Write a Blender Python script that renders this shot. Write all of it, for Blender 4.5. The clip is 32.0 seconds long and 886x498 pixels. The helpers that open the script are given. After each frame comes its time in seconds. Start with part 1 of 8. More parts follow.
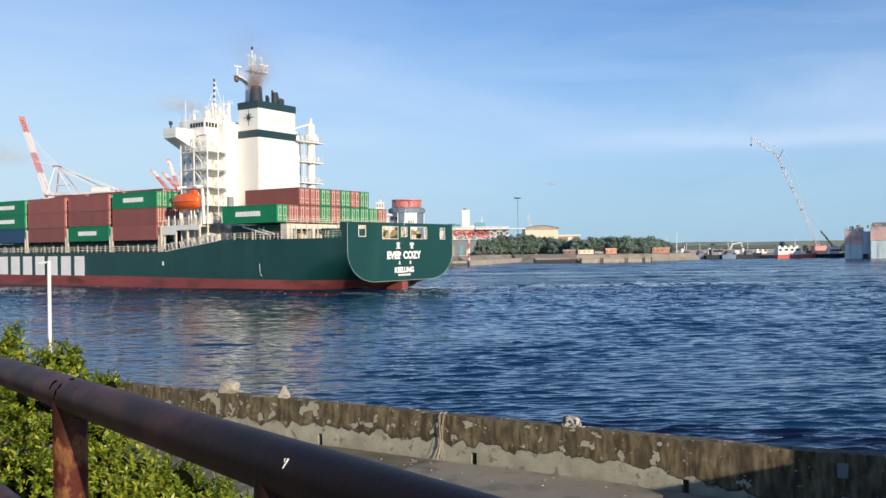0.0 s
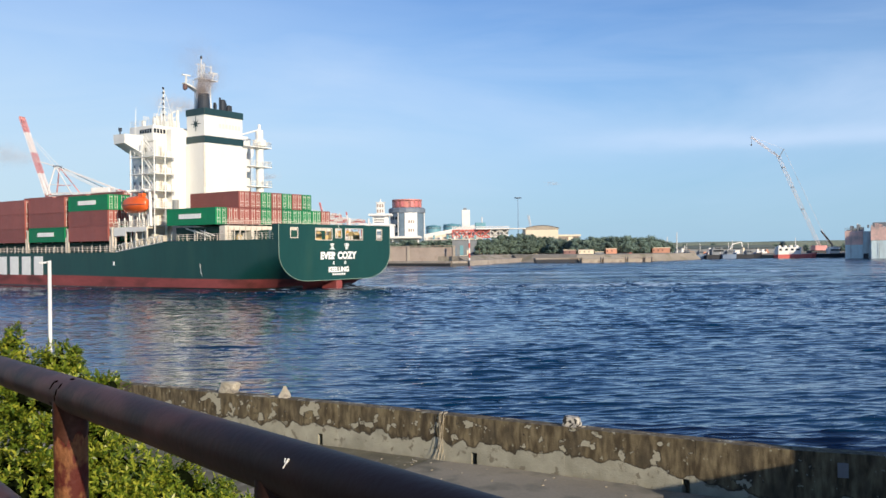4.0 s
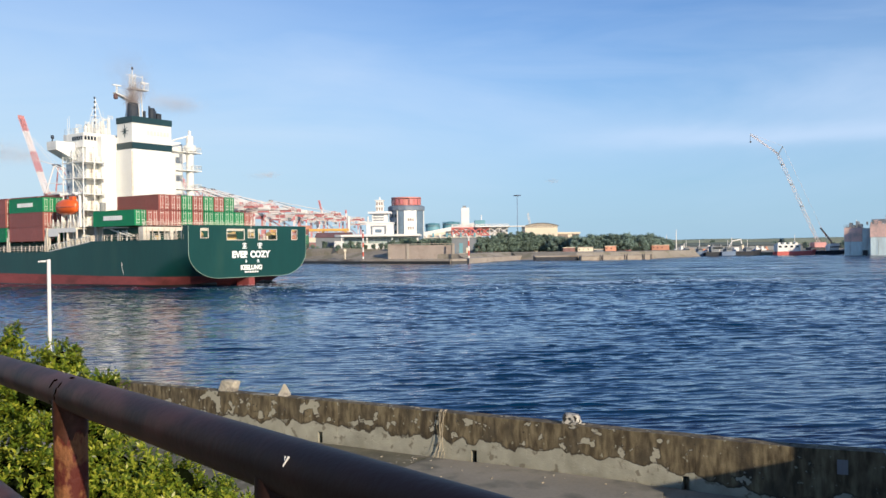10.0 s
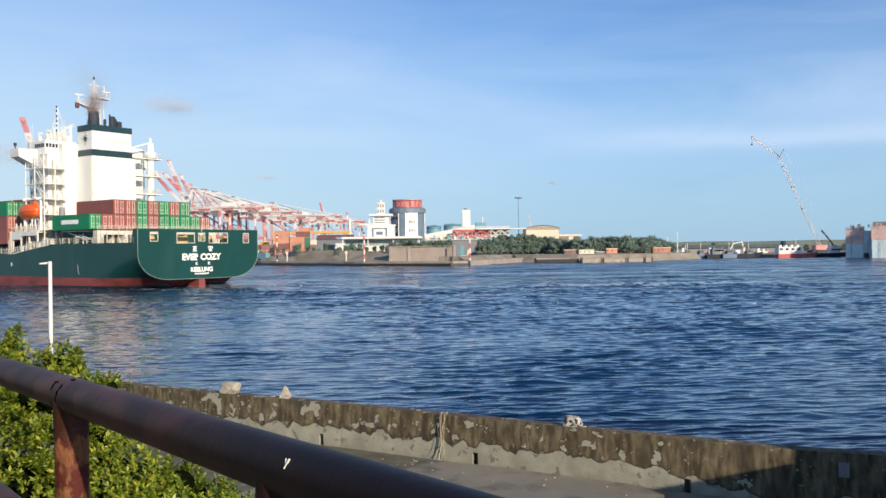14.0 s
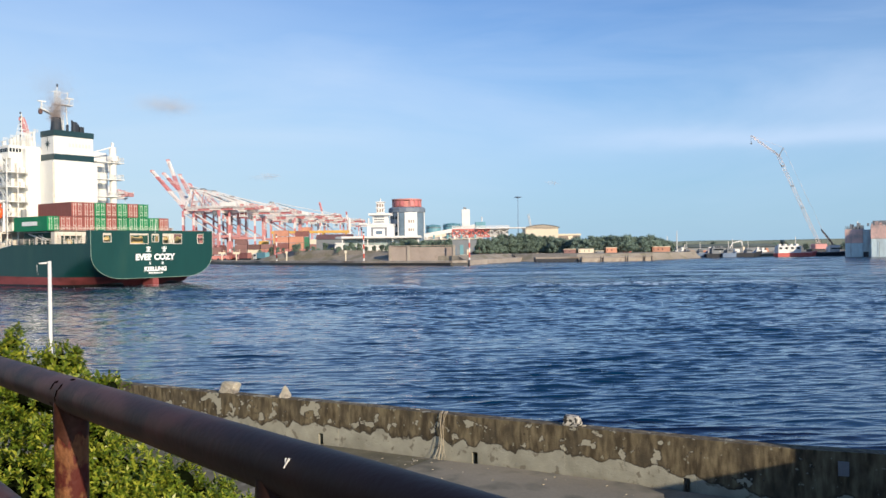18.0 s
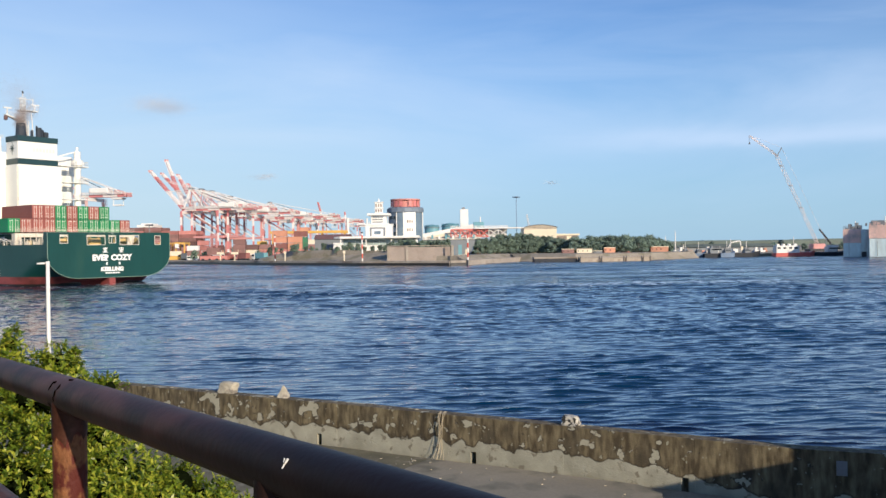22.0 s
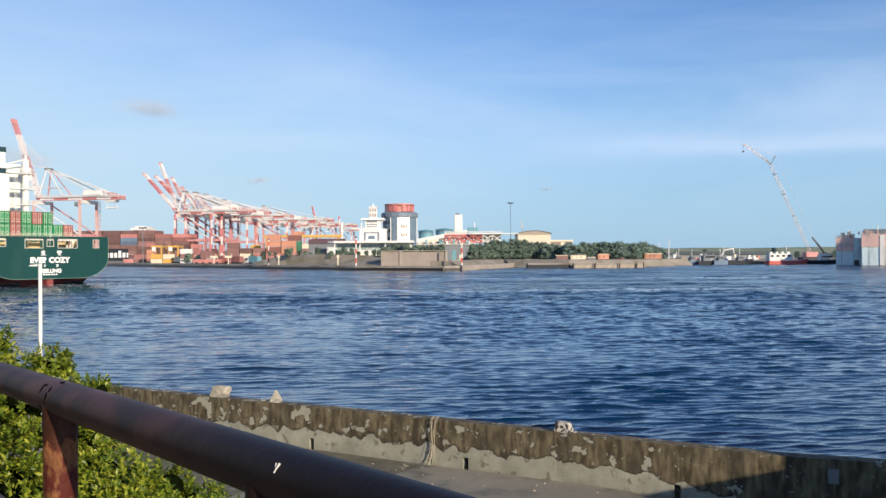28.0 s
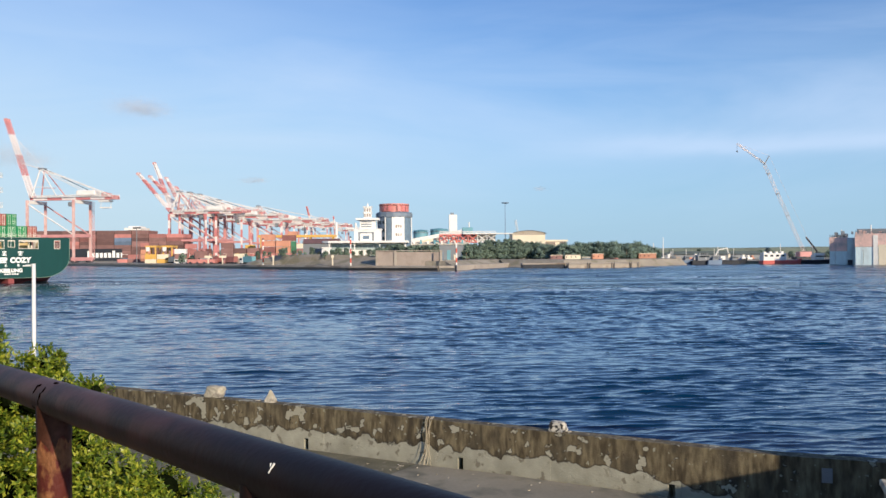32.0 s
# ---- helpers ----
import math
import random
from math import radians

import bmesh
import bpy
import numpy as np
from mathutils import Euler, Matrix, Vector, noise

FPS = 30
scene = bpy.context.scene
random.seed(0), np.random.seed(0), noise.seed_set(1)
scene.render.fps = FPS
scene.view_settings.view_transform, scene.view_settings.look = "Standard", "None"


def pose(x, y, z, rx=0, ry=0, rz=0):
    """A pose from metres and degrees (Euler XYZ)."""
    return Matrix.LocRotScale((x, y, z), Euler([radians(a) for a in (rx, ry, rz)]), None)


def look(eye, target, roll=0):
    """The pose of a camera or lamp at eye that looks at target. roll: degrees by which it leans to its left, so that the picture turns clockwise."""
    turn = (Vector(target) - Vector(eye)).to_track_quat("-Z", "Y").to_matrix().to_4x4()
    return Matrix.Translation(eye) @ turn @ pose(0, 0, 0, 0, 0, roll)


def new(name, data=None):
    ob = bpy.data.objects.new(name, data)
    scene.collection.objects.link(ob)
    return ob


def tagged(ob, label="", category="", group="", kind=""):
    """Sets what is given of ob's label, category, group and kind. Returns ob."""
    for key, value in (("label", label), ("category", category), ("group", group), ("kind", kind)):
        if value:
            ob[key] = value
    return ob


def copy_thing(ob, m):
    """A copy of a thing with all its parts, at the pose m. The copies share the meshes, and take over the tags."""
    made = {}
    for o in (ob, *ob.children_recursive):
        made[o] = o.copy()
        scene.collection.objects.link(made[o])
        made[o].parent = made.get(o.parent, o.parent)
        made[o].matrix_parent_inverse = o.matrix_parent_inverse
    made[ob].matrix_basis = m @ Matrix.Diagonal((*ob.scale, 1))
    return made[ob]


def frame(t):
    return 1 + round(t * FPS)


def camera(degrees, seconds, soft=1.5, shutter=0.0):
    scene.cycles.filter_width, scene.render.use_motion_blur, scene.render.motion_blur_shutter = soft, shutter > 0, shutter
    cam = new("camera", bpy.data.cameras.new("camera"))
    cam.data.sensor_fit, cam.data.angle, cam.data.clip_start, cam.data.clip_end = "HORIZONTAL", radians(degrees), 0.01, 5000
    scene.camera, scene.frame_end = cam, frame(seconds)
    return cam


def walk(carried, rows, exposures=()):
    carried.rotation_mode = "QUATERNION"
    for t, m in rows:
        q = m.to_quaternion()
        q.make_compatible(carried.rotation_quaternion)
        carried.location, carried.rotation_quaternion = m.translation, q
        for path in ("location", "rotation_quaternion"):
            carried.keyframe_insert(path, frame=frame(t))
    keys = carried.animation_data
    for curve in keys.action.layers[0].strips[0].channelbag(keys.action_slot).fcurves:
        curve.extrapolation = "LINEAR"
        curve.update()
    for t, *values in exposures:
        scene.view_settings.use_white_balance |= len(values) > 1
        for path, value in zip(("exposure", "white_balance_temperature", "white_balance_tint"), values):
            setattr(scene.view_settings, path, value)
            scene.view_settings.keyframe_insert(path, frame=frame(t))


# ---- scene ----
cam = camera(53.67, 32.0, soft=1.5)


def aim(yaw, pitch, roll):
    """The eye on the balcony, turned by so many degrees from the view square across the channel."""
    return pose(0, 0, 6.4, 90 + pitch, 0, yaw) @ pose(0, 0, 0, 0, 0, roll)


VIEW = [
    (0.0, -0.01, -0.04, -0.62),
    (0.5, -0.00, -0.07, -0.62),
    (1.0, 0.00, -0.02, -0.64),
    (1.5, 0.00, -0.07, -0.64),
    (2.0, -0.00, -0.06, -0.66),
    (2.5, 0.01, 0.01, -0.60),
    (3.0, 0.01, -0.01, -0.64),
    (3.5, 0.01, -0.04, -0.64),
    (5.5, -0.02, -0.05, -0.65),
    (6.0, -0.03, -0.02, -0.69),
    (6.5, -0.02, 0.01, -0.62),
    (7.0, -0.02, 0.01, -0.63),
    (7.5, -0.03, -0.10, -0.66),
    (8.0, -0.05, -0.14, -0.66),
    (8.5, -0.04, -0.08, -0.66),
    (9.0, -0.04, -0.09, -0.66),
    (9.5, -0.03, -0.14, -0.73),
    (10.0, -0.03, -0.19, -0.77),
    (10.5, 0.01, -0.08, -0.67),
    (11.0, 0.02, -0.11, -0.74),
    (11.5, 0.02, -0.05, -0.74),
    (12.0, 0.02, -0.07, -0.72),
    (12.5, 0.03, -0.14, -0.73),
    (13.0, 0.02, -0.04, -0.75),
    (13.5, 0.02, -0.04, -0.76),
    (14.0, 0.04, -0.04, -0.73),
    (14.5, 0.02, -0.07, -0.77),
    (16.5, 0.02, -0.18, -0.88),
    (17.0, 0.01, -0.15, -0.79),
    (17.5, 0.01, -0.09, -0.78),
    (18.0, 0.01, -0.08, -0.79),
    (18.5, -0.03, -0.08, -0.77),
    (19.0, -0.03, -0.09, -0.81),
    (19.5, -0.05, -0.06, -0.85),
    (20.0, -0.07, -0.04, -0.81),
    (20.5, -0.09, -0.09, -0.81),
    (21.0, -0.09, -0.09, -0.81),
    (21.5, -0.10, -0.03, -0.80),
    (22.0, -0.09, -0.08, -0.82),
    (22.5, -0.10, 0.08, -0.75),
    (23.0, -0.04, 0.05, -0.74),
    (23.5, -0.10, 0.25, -0.54),
    (24.0, -0.03, 0.01, -0.69),
    (24.5, -0.07, 0.19, -0.54),
    (25.0, -0.08, 0.13, -0.56),
    (25.5, -0.27, 0.34, -0.48),
    (27.5, -0.26, 0.19, -0.34),
    (28.0, -0.49, 0.26, -0.36),
    (28.5, -0.51, 0.27, -0.35),
    (29.0, -0.52, 0.26, -0.31),
    (29.5, -0.69, 0.25, -0.35),
    (30.0, -0.75, 0.28, -0.40),
    (30.5, -0.76, 0.30, -0.35),
    (31.0, -0.79, 0.28, -0.32),
    (31.5, -0.79, 0.24, -0.36),
    (32.0, -0.84, 0.25, -0.39),
]
walk(cam, [(t, aim(a, b, c)) for t, a, b, c in VIEW], exposures=[(0.0, 0.15, 5600, 10), (32.0, 0.15, 5600, 10)])

# ---- world, sun ----
SUN_DIR = Vector((0.545, -0.839, 0.0)).normalized() * math.cos(radians(20)) + Vector((0, 0, math.sin(radians(20))))
world = bpy.data.worlds.new("sky")
scene.world = world
world.use_nodes = True
wn, wl = world.node_tree.nodes, world.node_tree.links
wn.clear()
w_out = wn.new("ShaderNodeOutputWorld")
w_bg = wn.new("ShaderNodeBackground")
w_sky = wn.new("ShaderNodeTexSky")
w_sky.sky_type, w_sky.sun_disc = "NISHITA", False
w_sky.sun_elevation, w_sky.sun_rotation = radians(20), radians(147)
w_sky.air_density, w_sky.dust_density, w_sky.ozone_density = 1.0, 0.1, 3.0
w_co = wn.new("ShaderNodeTexCoord")


def cloud_layer(scale, stretch, detail, low, high, amount):
    m = wn.new("ShaderNodeMapping")
    m.inputs["Scale"].default_value = stretch
    m.inputs["Rotation"].default_value = (0, radians(-5), 0)
    n = wn.new("ShaderNodeTexNoise")
    n.inputs["Scale"].default_value, n.inputs["Detail"].default_value = scale, detail
    n.inputs["Roughness"].default_value, n.inputs["Distortion"].default_value = 0.55, 0.6
    r = wn.new("ShaderNodeMapRange")
    r.inputs["From Min"].default_value, r.inputs["From Max"].default_value = low, high
    r.inputs["To Max"].default_value = amount
    wl.new(w_co.outputs["Generated"], m.inputs["Vector"])
    wl.new(m.outputs["Vector"], n.inputs["Vector"])
    wl.new(n.outputs["Fac"], r.inputs["Value"])
    return r.outputs["Result"]


w_c1 = cloud_layer(1.6, (1.0, 1.0, 4.5), 6, 0.44, 0.74, 0.55)
w_c2 = cloud_layer(1.9, (0.9, 0.9, 8.0), 4, 0.42, 0.8, 0.42)
w_add = wn.new("ShaderNodeMath")
w_add.operation, w_add.use_clamp = "MAXIMUM", True
wl.new(w_c1, w_add.inputs[0])
wl.new(w_c2, w_add.inputs[1])
w_mix = wn.new("ShaderNodeMix")
w_mix.data_type = "RGBA"
w_mix.inputs["B"].default_value = (6.6, 7.2, 8.0, 1)
# pale haze low over the water
w_sep = wn.new("ShaderNodeSeparateXYZ")
wl.new(w_co.outputs["Generated"], w_sep.inputs[0])
w_hz = wn.new("ShaderNodeMapRange")
w_hz.interpolation_type = "SMOOTHSTEP"
for key, value in zip(("From Min", "From Max", "To Min", "To Max"), (-0.06, 0.31, 0.95, 0.0)):
    w_hz.inputs[key].default_value = value
wl.new(w_sep.outputs["Z"], w_hz.inputs["Value"])
# the streaks thicken in a belt above the haze and thin out overhead
w_up = wn.new("ShaderNodeMapRange")
w_up.inputs["From Max"].default_value = 0.4
wl.new(w_sep.outputs["Z"], w_up.inputs["Value"])
w_belt = wn.new("ShaderNodeValToRGB")
w_belt.color_ramp.interpolation = "EASE"
for at, value in ((0.0, 0.25), (0.2, 0.5), (0.36, 1.0), (0.5, 0.75), (0.75, 0.28)):
    e = w_belt.color_ramp.elements.new(at) if 0 < at < 0.75 else w_belt.color_ramp.elements[0 if at == 0 else -1]
    e.position, e.color = at, (value, value, value, 1)
wl.new(w_up.outputs["Result"], w_belt.inputs["Fac"])
w_gate = wn.new("ShaderNodeMath")
w_gate.operation, w_gate.use_clamp = "MULTIPLY", True
wl.new(w_add.outputs[0], w_gate.inputs[0])
wl.new(w_belt.outputs["Color"], w_gate.inputs[1])
wl.new(w_gate.outputs[0], w_mix.inputs["Factor"])
w_low = wn.new("ShaderNodeMix")
w_low.data_type = "RGBA"
w_low.inputs["B"].default_value = (3.5, 5.05, 5.88, 1)
wl.new(w_hz.outputs["Result"], w_low.inputs["Factor"])
w_air = wn.new("ShaderNodeMix")
w_air.data_type, w_air.blend_type = "RGBA", "MULTIPLY"
w_air.inputs["Factor"].default_value = 1.0
w_air.inputs["B"].default_value = (0.89, 0.97, 1.10, 1)
wl.new(w_sky.outputs[0], w_air.inputs["A"])
wl.new(w_air.outputs["Result"], w_low.inputs["A"])
wl.new(w_low.outputs["Result"], w_mix.inputs["A"])
# a thin bright veil towards the west
w_vx = wn.new("ShaderNodeMapRange")
w_vz = wn.new("ShaderNodeMapRange")
for node, row in ((w_vx, (0.25, -0.5, 0.0, 0.6)), (w_vz, (0.0, 0.5, 1.0, 0.0))):
    node.interpolation_type = "SMOOTHSTEP"
    for key, value in zip(("From Min", "From Max", "To Min", "To Max"), row):
        node.inputs[key].default_value = value
wl.new(w_sep.outputs["X"], w_vx.inputs["Value"])
wl.new(w_sep.outputs["Z"], w_vz.inputs["Value"])
w_vm = wn.new("ShaderNodeMath")
w_vm.operation = "MULTIPLY"
wl.new(w_vx.outputs["Result"], w_vm.inputs[0])
wl.new(w_vz.outputs["Result"], w_vm.inputs[1])
w_veil = wn.new("ShaderNodeMix")
w_veil.data_type = "RGBA"
w_veil.inputs["B"].default_value = (6.55, 7.1, 6.55, 1)
wl.new(w_vm.outputs[0], w_veil.inputs["Factor"])
wl.new(w_mix.outputs["Result"], w_veil.inputs["A"])


def sky_math(op, a, b):
    q = wn.new("ShaderNodeMath")
    q.operation = op
    for i, v in ((0, a), (1, b)):
        if isinstance(v, (int, float)):
            q.inputs[i].default_value = v
        else:
            wl.new(v, q.inputs[i])
    return q.outputs[0]


# one long thin streak of cloud, low in the north-east
w_bend = sky_math("MULTIPLY", cloud_layer(3.0, (1.0, 1.0, 6.0), 4, 0.3, 0.7, 1.0), 0.012)
w_off = sky_math("DIVIDE", sky_math("SUBTRACT", sky_math("ADD", w_sep.outputs["Z"], w_bend), 0.120), 0.011)
w_line = sky_math("POWER", 2.718, sky_math("MULTIPLY", sky_math("MULTIPLY", w_off, w_off), -1.0))
w_east = wn.new("ShaderNodeMapRange")
w_east.interpolation_type = "SMOOTHSTEP"
for key, value in zip(("From Min", "From Max", "To Min", "To Max"), (0.02, 0.3, 0.0, 0.5)):
    w_east.inputs[key].default_value = value
wl.new(w_sep.outputs["X"], w_east.inputs["Value"])
w_streak = wn.new("ShaderNodeMix")
w_streak.data_type = "RGBA"
w_streak.inputs["B"].default_value = (6.6, 7.2, 8.0, 1)
wl.new(sky_math("MULTIPLY", w_line, w_east.outputs["Result"]), w_streak.inputs["Factor"])
wl.new(w_veil.outputs["Result"], w_streak.inputs["A"])
wl.new(w_streak.outputs["Result"], w_bg.inputs["Color"])
w_bg.inputs["Strength"].default_value = 0.1
wl.new(w_bg.outputs[0], w_out.inputs[0])

sun = new("sun", bpy.data.lights.new("sun", "SUN"))
sun.data.energy, sun.data.angle, sun.data.color = 5.0, radians(0.53), (1.0, 0.77, 0.50)
sun.matrix_world = look(SUN_DIR * 100, (0, 0, 0))


# ---- materials ----
def paint(name, color, rough=0.6, metal=0.0, vary=0.25, scale=1.0, bump=0.1, fine=25.0, second=None, cover=(0.55, 0.7), spots=3.0, rnd=0.0, stretch=(1, 1, 1), spec=0.5):
    """A surface of one colour with broad and fine variation and relief; second: a colour of stains or wear over it."""
    m = bpy.data.materials.new(name)
    m.use_nodes = True
    n, l = m.node_tree.nodes, m.node_tree.links
    b = n["Principled BSDF"]
    co = n.new("ShaderNodeTexCoord")
    mp = n.new("ShaderNodeMapping")
    mp.inputs["Scale"].default_value = stretch
    l.new(co.outputs["Object"], mp.inputs["Vector"])

    def noise_at(s, d=6):
        t = n.new("ShaderNodeTexNoise")
        t.inputs["Scale"].default_value, t.inputs["Detail"].default_value = s, d
        l.new(mp.outputs["Vector"], t.inputs["Vector"])
        return t.outputs["Fac"]
    broad, small = noise_at(scale), noise_at(fine, 4)
    add = n.new("ShaderNodeMath")
    add.operation = "MULTIPLY_ADD"
    add.inputs[1].default_value = 0.5
    l.new(small, add.inputs[0])
    l.new(broad, add.inputs[2])
    rg = n.new("ShaderNodeMapRange")
    rg.inputs["From Min"].default_value, rg.inputs["From Max"].default_value = 0.45, 1.05
    rg.inputs["To Min"].default_value, rg.inputs["To Max"].default_value = 1 - vary, 1 + vary
    l.new(add.outputs[0], rg.inputs["Value"])
    factor = rg.outputs["Result"]
    if rnd:
        oi = n.new("ShaderNodeObjectInfo")
        rr = n.new("ShaderNodeMapRange")
        rr.inputs["To Min"].default_value, rr.inputs["To Max"].default_value = 1 - rnd, 1 + rnd
        l.new(oi.outputs["Random"], rr.inputs["Value"])
        mu = n.new("ShaderNodeMath")
        mu.operation = "MULTIPLY"
        l.new(factor, mu.inputs[0])
        l.new(rr.outputs["Result"], mu.inputs[1])
        factor = mu.outputs[0]
    hsv = n.new("ShaderNodeHueSaturation")
    hsv.inputs["Color"].default_value = (*color, 1)
    l.new(factor, hsv.inputs["Value"])
    result = hsv.outputs["Color"]
    if second:
        st = n.new("ShaderNodeMapRange")
        st.inputs["From Min"].default_value, st.inputs["From Max"].default_value = cover
        l.new(noise_at(spots, 8), st.inputs["Value"])
        mx = n.new("ShaderNodeMix")
        mx.data_type = "RGBA"
        mx.inputs["B"].default_value = (*second, 1)
        l.new(st.outputs["Result"], mx.inputs["Factor"])
        l.new(result, mx.inputs["A"])
        result = mx.outputs["Result"]
    l.new(result, b.inputs["Base Color"])
    b.inputs["Roughness"].default_value, b.inputs["Metallic"].default_value = rough, metal
    b.inputs["Specular IOR Level"].default_value = spec
    if bump:
        bp = n.new("ShaderNodeBump")
        bp.inputs["Strength"].default_value, bp.inputs["Distance"].default_value = bump, 0.02
        l.new(add.outputs[0], bp.inputs["Height"])
        l.new(bp.outputs[0], b.inputs["Normal"])
    return m


def banded(name, one, two, way, length, rough=0.5):
    """Paint in bands of two colours along a direction, each of that length."""
    m = paint(name, one, rough, vary=0.15, bump=0.0, scale=0.2, fine=2.0)
    n, l = m.node_tree.nodes, m.node_tree.links
    co = n.new("ShaderNodeTexCoord")
    dot = n.new("ShaderNodeVectorMath")
    dot.operation = "DOT_PRODUCT"
    dot.inputs[1].default_value = Vector(way).normalized() / (2 * length)
    l.new(co.outputs["Object"], dot.inputs[0])
    fr = n.new("ShaderNodeMath")
    fr.operation = "FRACT"
    l.new(dot.outputs["Value"], fr.inputs[0])
    gt = n.new("ShaderNodeMath")
    gt.operation = "GREATER_THAN"
    gt.inputs[1].default_value = 0.5
    l.new(fr.outputs[0], gt.inputs[0])
    mx = n.new("ShaderNodeMix")
    mx.data_type = "RGBA"
    mx.inputs["B"].default_value = (*two, 1)
    b = n["Principled BSDF"]
    was = b.inputs["Base Color"].links[0].from_socket
    l.new(gt.outputs[0], mx.inputs["Factor"])
    l.new(was, mx.inputs["A"])
    l.new(mx.outputs["Result"], b.inputs["Base Color"])
    return m


def ribbed(m, axis, pitch, depth=0.03):
    """Adds the relief of pressed steel sheet, ribs across one axis."""
    n, l = m.node_tree.nodes, m.node_tree.links
    co = n.new("ShaderNodeTexCoord")
    wv = n.new("ShaderNodeTexWave")
    wv.bands_direction = axis
    wv.inputs["Scale"].default_value = 0.314 / pitch
    bp = n.new("ShaderNodeBump")
    bp.inputs["Distance"].default_value = depth
    l.new(co.outputs["Object"], wv.inputs["Vector"])
    l.new(wv.outputs["Fac"], bp.inputs["Height"])
    l.new(bp.outputs[0], n["Principled BSDF"].inputs["Normal"])
    return m


DARK_BAND = paint("dark waterline band", (0.03, 0.028, 0.026), 0.3, vary=0.3, scale=0.5, fine=4)
HULL_GREEN = paint("hull green paint", (0.009, 0.056, 0.049), 0.42, vary=0.18, scale=0.15, fine=1.5, bump=0.05, second=(0.02, 0.07, 0.055), cover=(0.55, 0.8), spots=0.25, stretch=(1, 1, 0.25))
HULL_RED = paint("antifouling red", (0.26, 0.062, 0.056), 0.65, vary=0.25, scale=0.3, fine=3, second=(0.10, 0.03, 0.025), cover=(0.5, 0.75), spots=0.5, stretch=(1, 0.3, 1))
SHIP_WHITE = paint("ship white paint", (0.81, 0.81, 0.755), 0.45, vary=0.06, scale=0.4, fine=5, bump=0.03, second=(0.55, 0.45, 0.30), cover=(0.68, 0.85), spots=0.6, stretch=(1, 1, 0.2))
SHIP_CREAM = paint("cream deck paint", (0.72, 0.66, 0.55), 0.55, vary=0.15, scale=0.6, fine=6, second=(0.32, 0.20, 0.12), cover=(0.6, 0.8), spots=1.2)
WINCH_YELLOW = paint("dull yellow deck gear", (0.62, 0.46, 0.20), 0.55, vary=0.2, scale=1.0, fine=8)
SHIP_GREY = paint("grey deck steel", (0.30, 0.31, 0.30), 0.6, vary=0.2, scale=0.6, fine=6)
DECK_GREEN = paint("dark green deck paint", (0.015, 0.07, 0.05), 0.6, vary=0.25, scale=0.5, fine=5)
FUNNEL_BAND = paint("dark funnel band paint", (0.018, 0.052, 0.06), 0.45, vary=0.15, scale=0.4, fine=4)
SOOT = paint("sooty blue-black steel", (0.030, 0.040, 0.056), 0.7, vary=0.3, scale=1, fine=8)
LETTER = paint("white lettering paint", (0.90, 0.90, 0.86), 0.5, vary=0.07, scale=0.8, fine=6, bump=0.0)
# colour of the light streaks on old wake crests
CREST_STREAK = paint("grey-blue crest streaks", (0.20, 0.29, 0.42), 0.6, vary=0.2, scale=0.5, fine=4, bump=0.0)
FAINT_MARK = paint("faint worn marking", (0.72, 0.70, 0.62), 0.5, vary=0.1, scale=0.8, fine=6, bump=0.0)
BOAT_ORANGE = paint("orange lifeboat shell", (0.75, 0.13, 0.02), 0.35, vary=0.12, scale=0.8, fine=6, bump=0.03)
GLASS_DARK = paint("dark window glass", (0.02, 0.028, 0.035), 0.08, vary=0.2, bump=0.0)
BOX_RED = ribbed(paint("brown red container paint", (0.27, 0.088, 0.072), 0.5, vary=0.14, scale=0.4, fine=4, rnd=0.14, second=(0.15, 0.05, 0.035), cover=(0.62, 0.8), spots=0.8), "Y", 0.28)
BOX_GREEN = ribbed(paint("green container paint", (0.010, 0.20, 0.075), 0.5, vary=0.14, scale=0.4, fine=4, rnd=0.12, second=(0.02, 0.12, 0.05), cover=(0.62, 0.8), spots=0.8), "Y", 0.28)
BOX_BLUE = ribbed(paint("blue container paint", (0.02, 0.07, 0.16), 0.5, vary=0.14, scale=0.4, fine=4, rnd=0.12), "Y", 0.28)
DOOR_RED = paint("brown red door paint", (0.35, 0.105, 0.08), 0.5, vary=0.15, scale=0.6, fine=6, rnd=0.14)
DOOR_GREEN = paint("green door paint", (0.02, 0.25, 0.085), 0.5, vary=0.15, scale=0.6, fine=6, rnd=0.12)
DOOR_BLUE = paint("blue door paint", (0.03, 0.10, 0.2), 0.5, vary=0.15, scale=0.6, fine=6)
GALV = paint("galvanised rods", (0.70, 0.67, 0.60), 0.45, metal=0.1, vary=0.15, scale=3, fine=30)

# crane reds and pinks are paled: distance haze is put into the colour
CRANE_RED, CRANE_WHITE = (0.58, 0.215, 0.215), (0.78, 0.72, 0.70)
BAND_X = banded("crane bands along", CRANE_WHITE, CRANE_RED, (1, 0, 0), 9.0)
BAND_Z = banded("crane bands upright", CRANE_WHITE, CRANE_RED, (0, 0, 1), 6.0)
BAND_D = banded("crane bands on the boom", CRANE_RED, CRANE_WHITE, (-0.3, 0, 0.95), 13)
CRANE_PINK = paint("haze-pale crane red", (0.60, 0.29, 0.275), 0.55, vary=0.15, scale=0.2, fine=2)
CRANE_PALE = paint("crane white", (0.76, 0.74, 0.70), 0.5, vary=0.1, scale=0.2, fine=2)
CRANE_ROSE = paint("haze-pale pink crane paint", (0.68, 0.47, 0.43), 0.55, vary=0.2, scale=0.2, fine=2, second=(0.58, 0.30, 0.28), cover=(0.5, 0.62), spots=0.15)
